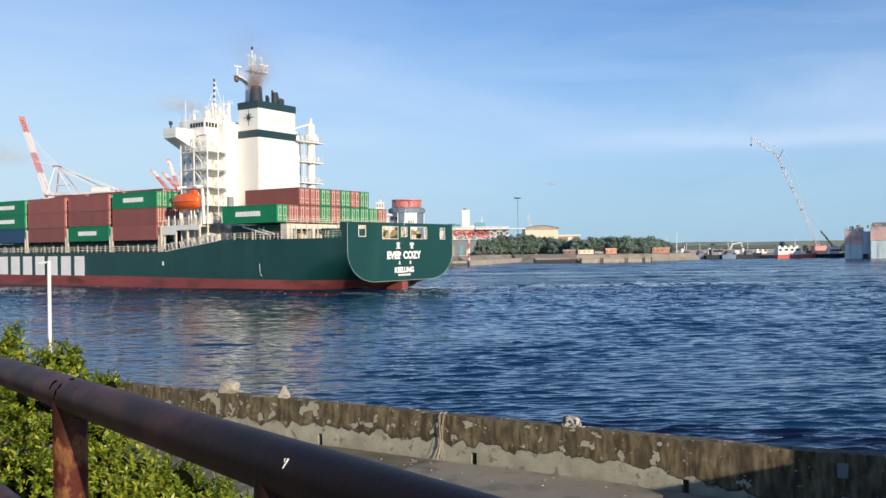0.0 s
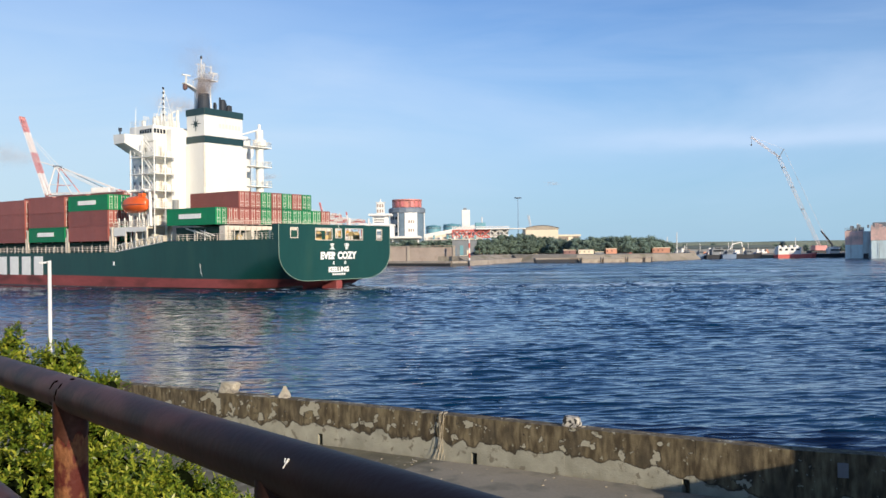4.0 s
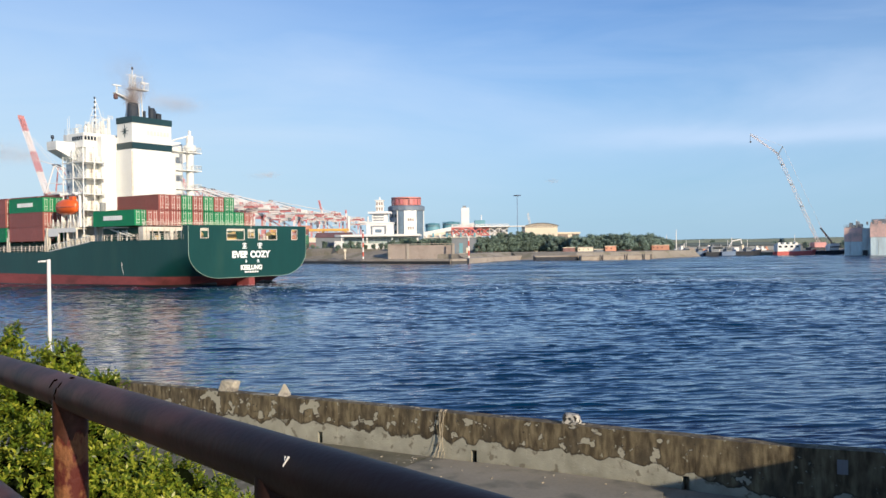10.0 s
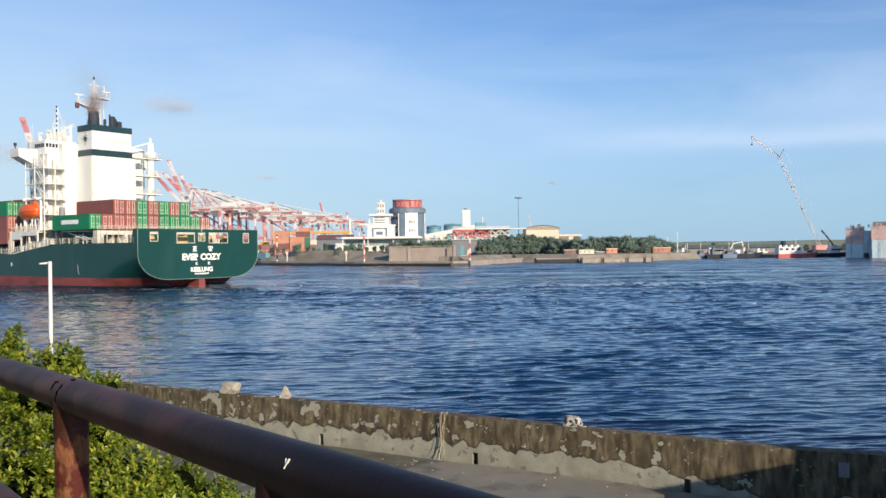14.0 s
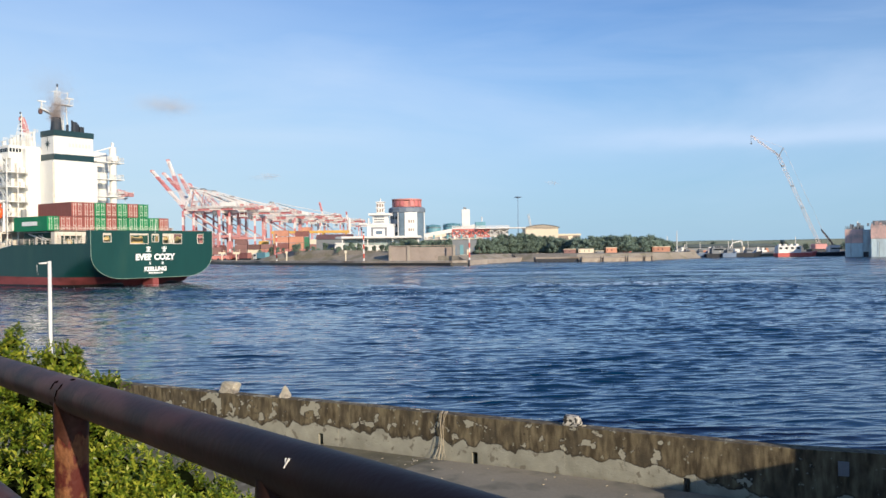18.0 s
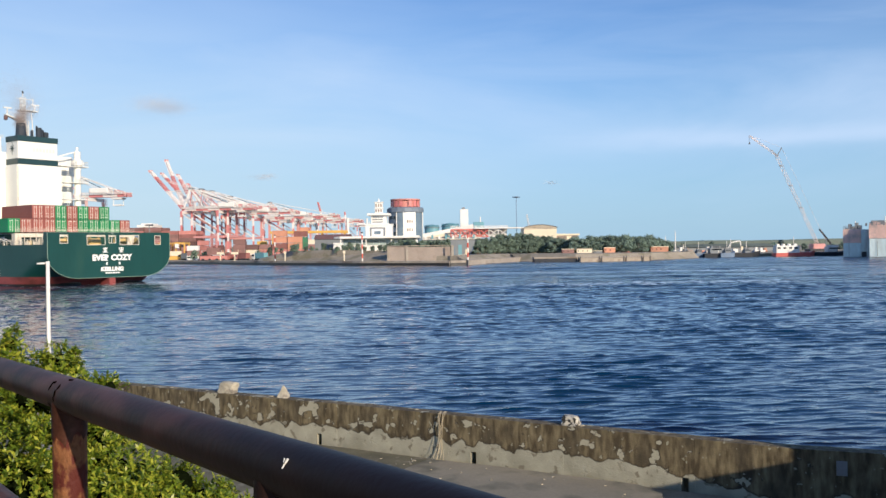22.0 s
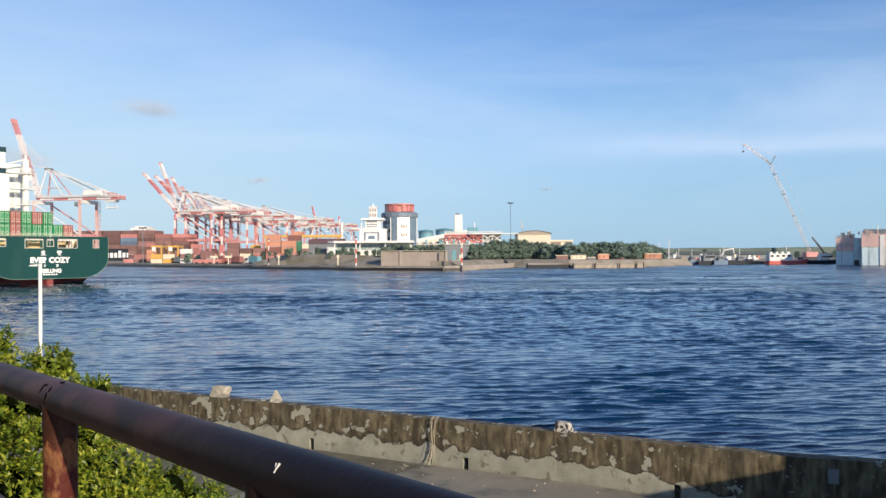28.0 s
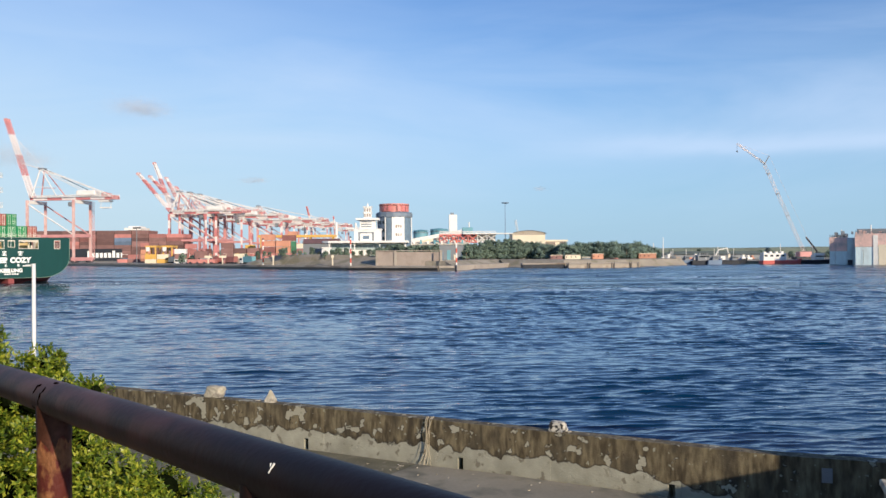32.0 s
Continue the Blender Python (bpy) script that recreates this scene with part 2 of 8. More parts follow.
POLE_BAND = banded("beacon bands", (0.8, 0.78, 0.74), (0.6, 0.10, 0.06), (0, 0, 1), 1.6)

CONCRETE = paint("promenade concrete", (0.255, 0.232, 0.178), 0.85, vary=0.22, scale=0.7, fine=18, bump=0.3, second=(0.12, 0.12, 0.09), cover=(0.5, 0.72), spots=1.3)
QUAY = paint("quay concrete", (0.36, 0.32, 0.27), 0.85, vary=0.25, scale=0.1, fine=1.2, second=(0.2, 0.16, 0.12), cover=(0.5, 0.7), spots=0.12)
PALE_CONCRETE = paint("pale pontoon concrete", (0.40, 0.35, 0.28), 0.85, vary=0.2, scale=0.3, fine=2, second=(0.25, 0.2, 0.15), cover=(0.55, 0.75), spots=0.5)
EARTH = paint("bank of earth and grass", (0.32, 0.285, 0.225), 0.95, vary=0.25, scale=0.12, fine=1.5, second=(0.23, 0.21, 0.145), cover=(0.5, 0.62), spots=0.2)
TAN_WALL = paint("tan rendered wall", (0.31, 0.265, 0.23), 0.85, vary=0.15, scale=0.2, fine=2, second=(0.24, 0.19, 0.16), cover=(0.55, 0.75), spots=0.3)
ROCK = paint("pale broken concrete", (0.42, 0.385, 0.30), 0.9, vary=0.25, scale=4, fine=30, bump=0.6, second=(0.22, 0.2, 0.17), cover=(0.52, 0.66), spots=6)
BLOTCHED = paint("whitewash with black lichen", (0.50, 0.48, 0.42), 0.9, vary=0.2, scale=5, fine=40, bump=0.5, second=(0.03, 0.03, 0.028), cover=(0.49, 0.55), spots=14)
WHITE_WALL = paint("white facade", (0.78, 0.77, 0.73), 0.6, vary=0.08, scale=0.2, fine=2, bump=0.02)
CREAM_WALL = paint("cream facade", (0.74, 0.66, 0.50), 0.7, vary=0.1, scale=0.15, fine=1.5, bump=0.02)
SLATE_WALL = paint("slate blue facade panels", (0.17, 0.21, 0.26), 0.5, vary=0.15, scale=0.3, fine=2, bump=0.02)
GREY_WALL = paint("grey facade", (0.20, 0.22, 0.24), 0.6, vary=0.15, scale=0.2, fine=2, bump=0.02)
RED_ROOF = paint("red parapet panels", (0.60, 0.20, 0.19), 0.5, vary=0.12, scale=0.3, fine=2, bump=0.02)
TEAL_TANK = paint("blue green tank paint", (0.16, 0.34, 0.40), 0.5, vary=0.12, scale=0.2, fine=2, bump=0.02)
BLUE_GLASS = paint("blue facade glass", (0.15, 0.21, 0.27), 0.3, vary=0.25, scale=0.3, fine=1.5, bump=0.0)
RED_STEEL = paint("red lattice steel", (0.55, 0.13, 0.11), 0.55, vary=0.15, scale=0.3, fine=2, bump=0.0)
PINK_STEEL = paint("pinkish red lattice paint", (0.62, 0.19, 0.16), 0.6, vary=0.15, scale=0.3, fine=2, bump=0.0)
YELLOW = paint("yellow machine paint", (0.66, 0.40, 0.09), 0.5, vary=0.15, scale=0.5, fine=3, bump=0.0)
# orange, red and brown boxes carry the far quay's haze in their colour
ORANGE_BOX = paint("orange container paint", (0.50, 0.24, 0.15), 0.55, vary=0.2, scale=0.3, fine=2, rnd=0.25, bump=0.0)
PINK_BOX = paint("haze-pale red container paint", (0.37, 0.155, 0.135), 0.6, vary=0.25, scale=0.3, fine=2, rnd=0.6, bump=0.0)
PALE_GLASS = paint("pale green facade glass", (0.36, 0.43, 0.42), 0.25, vary=0.3, scale=0.3, fine=1.5, bump=0.0)
BLUE_BOX = paint("dull blue container paint", (0.13, 0.18, 0.26), 0.6, vary=0.2, scale=0.3, fine=2, rnd=0.35, bump=0.0)
MIX_BOX = paint("weathered, haze-lifted brown container paint", (0.20, 0.11, 0.098), 0.6, vary=0.25, scale=0.3, fine=2, rnd=0.45, bump=0.0)
FADED_GREEN = paint("faded green container paint", (0.06, 0.22, 0.12), 0.6, vary=0.2, scale=0.3, fine=2, rnd=0.25, bump=0.0)
DARK_STEEL = paint("dark barge steel", (0.022, 0.026, 0.035), 0.55, vary=0.3, scale=0.3, fine=2, bump=0.0)
# dock and boom colours are lightened to hold the haze over the water
DOCK_BLUE = paint("haze-pale blue dock steel", (0.60, 0.73, 0.76), 0.6, vary=0.2, scale=0.15, fine=1.2, second=(0.30, 0.30, 0.30), cover=(0.58, 0.8), spots=0.2, stretch=(1, 1, 0.3))
DOCK_ORANGE = paint("haze-pale orange dock paint", (0.72, 0.50, 0.44), 0.6, vary=0.2, scale=0.2, fine=1.5, second=(0.42, 0.34, 0.32), cover=(0.5, 0.7), spots=0.3)
BOOM_GREY = paint("haze-pale boom paint", (0.80, 0.70, 0.65), 0.5, vary=0.15, scale=0.2, fine=2, bump=0.0)
# foliage and shore growth are lifted in colour for the haze of distance
TREE_FAR = paint("far foliage", (0.135, 0.19, 0.145), 0.85, vary=0.3, scale=0.25, fine=2, rnd=0.35, bump=0.0)
TREE_BELT = paint("haze-lifted foliage", (0.155, 0.22, 0.18), 0.85, vary=0.3, scale=0.25, fine=2, rnd=0.3, bump=0.0)
HILL = paint("distant shore growth", (0.13, 0.16, 0.14), 0.9, vary=0.3, scale=0.02, fine=0.2, bump=0.0)
BARK = paint("grey bark", (0.16, 0.13, 0.10), 0.9, vary=0.3, scale=3, fine=30, bump=0.5)
POLE_WHITE = paint("white pole paint", (0.78, 0.77, 0.73), 0.45, vary=0.08, scale=2, fine=20, bump=0.03)
ROPE = paint("frayed pale rope", (0.40, 0.35, 0.25), 0.9, vary=0.25, scale=6, fine=60, bump=0.4)
GREY_PLATE = paint("grey metal plate", (0.24, 0.25, 0.27), 0.5, metal=0.4, vary=0.12, scale=4, fine=40)
SMOKE = paint("thin brown exhaust smoke", (0.42, 0.36, 0.33), 0.95, vary=0.2, bump=0.0, spec=0.0)
HAZE = paint("grey drifting smoke", (0.58, 0.57, 0.58), 0.95, vary=0.2, bump=0.0, spec=0.0)
MOSSY = paint("mossy dirty concrete", (0.125, 0.118, 0.078), 0.95, vary=0.4, scale=1.6, fine=26, bump=0.35, second=(0.21, 0.195, 0.15), cover=(0.58, 0.68), spots=3.5)
# dark only so the unseen buildings bounce little light into the shade
DARK_CONCRETE = paint("dark low-bounce concrete", (0.06, 0.056, 0.05), 0.9, vary=0.25, scale=0.7, fine=10, bump=0.2)
SEABED = paint("dark seabed silt", (0.05, 0.05, 0.045), 0.95, vary=0.2, scale=0.01, fine=0.1, bump=0.0)


def rust_paint():
    """Dark brown paint on pipe, with chalky and rusty worn patches, blacker towards the +x end."""
    m = paint("worn brown pipe paint", (0.058, 0.0235, 0.0145), 0.48, vary=0.7, scale=9, fine=90, bump=0.06, second=(0.12, 0.052, 0.04), cover=(0.5, 0.66), spots=9, spec=0.17)
    n, l = m.node_tree.nodes, m.node_tree.links
    b = n["Principled BSDF"]
    co = n.new("ShaderNodeTexCoord")
    sep = n.new("ShaderNodeSeparateXYZ")
    l.new(co.outputs["Object"], sep.inputs[0])
    t = n.new("ShaderNodeTexNoise")
    t.inputs["Scale"].default_value, t.inputs["Detail"].default_value = 11, 6
    l.new(co.outputs["Object"], t.inputs["Vector"])
    ad = n.new("ShaderNodeMath")
    ad.operation = "MULTIPLY_ADD"
    ad.inputs[1].default_value = 0.35
    l.new(t.outputs["Fac"], ad.inputs[0])
    l.new(sep.outputs["X"], ad.inputs[2])
    rg = n.new("ShaderNodeMapRange")
    for k, x in zip(("From Min", "From Max"), (-0.5, 0.05)):
        rg.inputs[k].default_value = x
    l.new(ad.outputs[0], rg.inputs["Value"])
    mx = n.new("ShaderNodeMix")
    mx.data_type = "RGBA"
    mx.inputs["B"].default_value = (0.014, 0.0092, 0.0095, 1)
    l.new(rg.outputs["Result"], mx.inputs["Factor"])
    l.new(b.inputs["Base Color"].links[0].from_socket, mx.inputs["A"])
    l.new(mx.outputs["Result"], b.inputs["Base Color"])
    return m


def rust_post():
    return paint("rusty post primer", (0.20, 0.085, 0.034), 0.7, vary=0.6, scale=16, fine=120, bump=0.35, second=(0.085, 0.018, 0.012), cover=(0.47, 0.54), spots=26, stretch=(1, 1, 0.7), spec=0.25)


PIPE, POST = rust_paint(), rust_post()
PIT = paint("black rust pit", (0.004, 0.003, 0.003), 0.95, vary=0.2, bump=0.0, spec=0.0)


def leaf_material():
    m = bpy.data.materials.new("glossy hedge leaves")
    m.use_nodes = True
    n, l = m.node_tree.nodes, m.node_tree.links
    b = n["Principled BSDF"]
    g = n.new("ShaderNodeNewGeometry")
    r = n.new("ShaderNodeValToRGB")
    r.color_ramp.elements[0].color = (0.04, 0.082, 0.008, 1)
    r.color_ramp.elements[1].color = (0.46, 0.47, 0.045, 1)
    e = r.color_ramp.elements.new(0.55)
    e.color = (0.18, 0.25, 0.02, 1)
    l.new(g.outputs["Random Per Island"], r.inputs["Fac"])
    l.new(r.outputs["Color"], b.inputs["Base Color"])
    b.inputs["Roughness"].default_value = 0.36
    b.inputs["Specular IOR Level"].default_value = 0.36
    t = n.new("ShaderNodeBsdfTranslucent")
    l.new(r.outputs["Color"], t.inputs["Color"])
    mx = n.new("ShaderNodeMixShader")
    mx.inputs[0].default_value = 0.3
    l.new(b.outputs[0], mx.inputs[1])
    l.new(t.outputs[0], mx.inputs[2])
    l.new(mx.outputs[0], n["Material Output"].inputs[0])
    return m


LEAF = leaf_material()
# near-black colour stands in for the shade between the leaves
LEAF_CORE = paint("near-black fill for the shade inside the crown", (0.006, 0.009, 0.003), 0.95, vary=0.5, scale=6, fine=40, bump=0.6, spec=0.0)


def wall_material():
    """Old seawall: a pale skim coat low down, ragged along its top; blackened render above it, flaked in pale patches."""
    m = bpy.data.materials.new("flaking seawall render")
    m.use_nodes = True
    n, l = m.node_tree.nodes, m.node_tree.links
    b = n["Principled BSDF"]
    co = n.new("ShaderNodeTexCoord")
    world_at = n.new("ShaderNodeNewGeometry")

    def tex(kind, scale, detail=6, stretch=None):
        t = n.new(kind)
        t.inputs["Scale"].default_value = scale
        if kind == "ShaderNodeTexNoise":
            t.inputs["Detail"].default_value = detail
        v = world_at.outputs["Position"]
        if stretch:
            mp = n.new("ShaderNodeMapping")
            mp.inputs["Scale"].default_value = stretch
            l.new(v, mp.inputs["Vector"])
            v = mp.outputs["Vector"]
        l.new(v, t.inputs["Vector"])
        return t

    def rng(v, a, c, lo=0.0, hi=1.0):
        r = n.new("ShaderNodeMapRange")
        for k, x in zip(("From Min", "From Max", "To Min", "To Max"), (a, c, lo, hi)):
            r.inputs[k].default_value = x
        l.new(v, r.inputs["Value"])
        return r.outputs["Result"]

    def mix(f, a, c):
        x = n.new("ShaderNodeMix")
        x.data_type = "RGBA"
        for k, v in (("Factor", f), ("A", a), ("B", c)):
            if isinstance(v, tuple):
                x.inputs[k].default_value = (*v, 1)
            else:
                l.new(v, x.inputs[k])
        return x.outputs["Result"]
    sep = n.new("ShaderNodeSeparateXYZ")
    l.new(co.outputs["Object"], sep.inputs[0])
    edge = n.new("ShaderNodeMath")
    edge.operation = "MULTIPLY_ADD"
    edge.inputs[1].default_value = 0.66
    l.new(tex("ShaderNodeTexNoise", 2.3, 10).outputs["Fac"], edge.inputs[0])
    l.new(sep.outputs["Z"], edge.inputs[2])
    # the pale skim coat ends lower towards the wall's end
    wx = n.new("ShaderNodeSeparateXYZ")
    l.new(world_at.outputs["Position"], wx.inputs[0])
    skim_edge = n.new("ShaderNodeMath")
    l.new(edge.outputs[0], skim_edge.inputs[0])
    l.new(rng(wx.outputs["X"], 3.4, 5.4, 0.0, 0.3), skim_edge.inputs[1])
    low = rng(skim_edge.outputs[0], 0.735, 0.75, 1, 0)
    streak = tex("ShaderNodeTexNoise", 9, 8, (1, 1, 0.28))
    dark = mix(rng(streak.outputs["Fac"], 0.36, 0.66), (0.058, 0.044, 0.023), (0.205, 0.17, 0.098))
    grime = rng(tex("ShaderNodeTexNoise", 2.6, 7, (1, 1, 0.5)).outputs["Fac"], 0.5, 0.66, 0.0, 0.75)
    dark = mix(grime, dark, (0.045, 0.037, 0.024))
    flaw = tex("ShaderNodeTexNoise", 3.3, 5, (1, 1, 1.25)).outputs["Fac"]
    # pale flakes thinned past x 4.6, so the shaded end looks darker
    thinned_flaw = n.new("ShaderNodeMath")
    thinned_flaw.operation = "SUBTRACT"
    l.new(flaw, thinned_flaw.inputs[0])
    l.new(rng(wx.outputs["X"], 4.6, 6.6, 0.0, 0.07), thinned_flaw.inputs[1])
    older = n.new("ShaderNodeMath")
    l.new(thinned_flaw.outputs[0], older.inputs[0])
    l.new(rng(wx.outputs["X"], -5.0, 0.5, 0.022, 0.0), older.inputs[1])
    # the dark rim is the shade of each flake's edge, as colour
    rimmed = mix(rng(older.outputs[0], 0.588, 0.61), dark, (0.03, 0.025, 0.018))
    flake = rng(older.outputs[0], 0.612, 0.622)
    upper = mix(flake, rimmed, (0.36, 0.345, 0.265))
    chips = rng(tex("ShaderNodeTexNoise", 8.0, 3).outputs["Fac"], 0.68, 0.695)
    upper = mix(chips, upper, (0.28, 0.275, 0.205))
    pale = mix(rng(tex("ShaderNodeTexNoise", 2.2, 7).outputs["Fac"], 0.35, 0.7), (0.27, 0.265, 0.205), (0.40, 0.39, 0.31))
    # a dark lip where the black coat ends over the skim: dirt plus painted shade
    upper = mix(rng(skim_edge.outputs[0], 0.752, 0.80, 0.85, 0.0), upper, (0.035, 0.029, 0.02))
    spall = rng(tex("ShaderNodeTexNoise", 5.5, 6).outputs["Fac"], 0.60, 0.66)
    pale = mix(spall, pale, (0.19, 0.175, 0.13))
    result = mix(low, upper, pale)
    l.new(result, b.inputs["Base Color"])
    b.inputs["Roughness"].default_value = 0.9
    h = n.new("ShaderNodeMath")
    h.operation = "MULTIPLY_ADD"
    h.inputs[1].default_value = 0.6
    l.new(low, h.inputs[0])
    worn = n.new("ShaderNodeMath")
    worn.operation = "MULTIPLY_ADD"
    worn.inputs[1].default_value = -0.7
    l.new(flake, worn.inputs[0])
    l.new(tex("ShaderNodeTexNoise", 24, 6).outputs["Fac"], worn.inputs[2])
    l.new(worn.outputs[0], h.inputs[2])
    h.inputs[1].default_value = -0.7
    bp = n.new("ShaderNodeBump")
    bp.inputs["Strength"].default_value, bp.inputs["Distance"].default_value = 0.6, 0.014
    l.new(h.outputs[0], bp.inputs["Height"])
    l.new(bp.outputs[0], b.inputs["Normal"])
    return m


SEAWALL = wall_material()


def water_material():
    m = bpy.data.materials.new("rippled harbour water")
    m.use_nodes = True
    n, l = m.node_tree.nodes, m.node_tree.links
    b = n["Principled BSDF"]
    b.inputs["Base Color"].default_value = (0.0004, 0.0195, 0.056, 1)
    b.inputs["IOR"].default_value = 1.5
    co = n.new("ShaderNodeTexCoord")
    # the open channel is more ruffled by the wind than the water under the wall
    place = n.new("ShaderNodeSeparateXYZ")
    ruffle = n.new("ShaderNodeMapRange")
    for k, x in zip(("From Min", "From Max", "To Min", "To Max"), (50.0, 260.0, 0.012, 0.17)):
        ruffle.inputs[k].default_value = x
    l.new(co.outputs["Object"], place.inputs[0])
    l.new(place.outputs["Y"], ruffle.inputs["Value"])
    l.new(ruffle.outputs["Result"], b.inputs["Roughness"])

    def waves(scale, stretch, detail):
        mp = n.new("ShaderNodeMapping")
        mp.inputs["Scale"].default_value = stretch
        mp.inputs["Rotation"].default_value = (0, 0, radians(8))
        t = n.new("ShaderNodeTexNoise")
        t.inputs["Scale"].default_value, t.inputs["Detail"].default_value = scale, detail
        t.inputs["Roughness"].default_value = 0.42
        l.new(co.outputs["Object"], mp.inputs["Vector"])
        l.new(mp.outputs["Vector"], t.inputs["Vector"])
        return t.outputs["Fac"]
    calm = waves(0.012, (0.5, 1.6, 1), 4)
    cr = n.new("ShaderNodeMapRange")
    for k, x in zip(("From Min", "From Max", "To Min", "To Max"), (0.38, 0.62, 0.55, 1.0)):
        cr.inputs[k].default_value = x
    l.new(calm, cr.inputs["Value"])
    last = None

    def crests(v, width):
        """Narrow wave crests with flat troughs between, out of a smooth noise."""
        for op, k in (("SUBTRACT", 0.5), ("ABSOLUTE", 0.0), ("DIVIDE", -width), ("ADD", 1.0), ("MAXIMUM", 0.0), ("POWER", 1.6)):
            q = n.new("ShaderNodeMath")
            q.operation = op
            q.inputs[1].default_value = k
            l.new(v, q.inputs[0])
            v = q.outputs[0]
        return v
    # longer wind waves out in the channel
    swell = n.new("ShaderNodeMapRange")
    for k, x in zip(("From Min", "From Max", "To Min", "To Max"), (60.0, 190.0, 0.0, 1.0)):
        swell.inputs[k].default_value = x
    l.new(place.outputs["Y"], swell.inputs["Value"])
    # cat's paws: bands of ruffled and smoother water
    paws = n.new("ShaderNodeMapRange")
    for k, x in zip(("From Min", "From Max", "To Min", "To Max"), (0.4, 0.6, 0.1, 1.8)):
        paws.inputs[k].default_value = x
    l.new(waves(0.035, (0.22, 2.2, 1), 4), paws.inputs["Value"])
    ruffled = n.new("ShaderNodeMath")
    ruffled.operation = "MULTIPLY"
    l.new(swell.outputs["Result"], ruffled.inputs[0])
    l.new(paws.outputs["Result"], ruffled.inputs[1])
    for scale, dist in ((0.16, 0.16), (0.42, 0.12)):
        bp = n.new("ShaderNodeBump")
        bp.inputs["Distance"].default_value = dist
        l.new(ruffled.outputs[0], bp.inputs["Strength"])
        l.new(crests(waves(scale, (0.5, 1.7, 1), 3), 0.24), bp.inputs["Height"])
        if last:
            l.new(last, bp.inputs["Normal"])
        last = bp.outputs[0]
    for scale, stretch, detail, dist, ridge, far in ((1.1, (0.4, 1.3, 1), 1, 0.022, 0, 1), (1.6, (0.34, 1.25, 1), 1, 0.018, 0.2, 1), (3.6, (0.3, 1.3, 1), 1, 0.005, 0.2, 0)):
        bp = n.new("ShaderNodeBump")
        bp.inputs["Distance"].default_value = dist
        l.new((ruffled if far else cr).outputs[0], bp.inputs["Strength"])
        h = waves(scale, stretch, detail)
        l.new(crests(h, ridge) if ridge else h, bp.inputs["Height"])
        if last:
            l.new(last, bp.inputs["Normal"])
        last = bp.outputs[0]
    l.new(last, b.inputs["Normal"])
    return m


WATER = water_material()


# ---- mesh building ----
class Solid:
    """Collects boxes, tubes and sheets into one mesh."""

    def __init__(self):
        self.v, self.f = [], []

    def add(self, verts, faces):
        k = len(self.v)
        self.v += [tuple(p) for p in verts]
        self.f += [tuple(i + k for i in q) for q in faces]
        return self

    def box(self, x0, y0, z0, x1, y1, z1, turn=0.0, bevel=0.0):
        x0, x1, y0, y1, z0, z1 = min(x0, x1), max(x0, x1), min(y0, y1), max(y0, y1), min(z0, z1), max(z0, z1)
        b = bevel
        if b:
            ring = [(x0 + b, y0), (x1 - b, y0), (x1, y0 + b), (x1, y1 - b), (x1 - b, y1), (x0 + b, y1), (x0, y1 - b), (x0, y0 + b)]
            top = [(x0 + b, y0 + b), (x1 - b, y0 + b), (x1 - b, y0 + b), (x1 - b, y1 - b), (x1 - b, y1 - b), (x0 + b, y1 - b), (x0 + b, y1 - b), (x0 + b, y0 + b)]
            v = [(x, y, z0) for x, y in ring] + [(x, y, z1 - b) for x, y in ring] + [(x, y, z1) for x, y in (top[0], top[1], top[3], top[5])]
            f = [tuple(range(7, -1, -1))] + [(i, (i + 1) % 8, (i + 1) % 8 + 8, i + 8) for i in range(8)]
            f += [(8, 9, 17, 16), (9, 10, 17), (10, 11, 18, 17), (11, 12, 18), (12, 13, 19, 18), (13, 14, 19), (14, 15, 16, 19), (15, 8, 16), (16, 17, 18, 19)]
        else:
            v = [(x, y, z) for z in (z0, z1) for x, y in ((x0, y0), (x1, y0), (x1, y1), (x0, y1))]
            f = [(3, 2, 1, 0), (4, 5, 6, 7), (0, 1, 5, 4), (1, 2, 6, 5), (2, 3, 7, 6), (3, 0, 4, 7)]
        if turn:
            cx, cy, c, s = (x0 + x1) / 2, (y0 + y1) / 2, math.cos(radians(turn)), math.sin(radians(turn))
            v = [(cx + (x - cx) * c - (y - cy) * s, cy + (x - cx) * s + (y - cy) * c, z) for x, y, z in v]
        return self.add(v, f)

    def tube(self, a, b, r, n=8, r2=None):
        a, b = Vector(a), Vector(b)
        w = (b - a).normalized()
        u = w.cross(Vector((0, 0, 1)) if abs(w.z) < 0.95 else Vector((1, 0, 0))).normalized()
        t = w.cross(u)
        r2 = r if r2 is None else r2
        ring = [u * math.cos(2 * math.pi * i / n) + t * math.sin(2 * math.pi * i / n) for i in range(n)]
        v = [a + q * r for q in ring] + [b + q * r2 for q in ring]
        f = [(i, (i + 1) % n, (i + 1) % n + n, i + n) for i in range(n)] + [tuple(range(n - 1, -1, -1)), tuple(range(n, 2 * n))]
        return self.add(v, f)

    def path(self, pts, r, n=6):
        for a, b in zip(pts, pts[1:]):
            self.tube(a, b, r, n)
        return self

    def lathe(self, profile, n=24, centre=(0, 0)):
        """Turns (radius, height) pairs round an upright axis."""
        cx, cy = centre
        v = [(cx + r * math.cos(2 * math.pi * i / n), cy + r * math.sin(2 * math.pi * i / n), z) for r, z in profile for i in range(n)]
        f = [(k * n + i, k * n + (i + 1) % n, (k + 1) * n + (i + 1) % n, (k + 1) * n + i) for k in range(len(profile) - 1) for i in range(n)]
        f += [tuple(range(n - 1, -1, -1)), tuple(range((len(profile) - 1) * n, len(profile) * n))]
        return self.add(v, f)

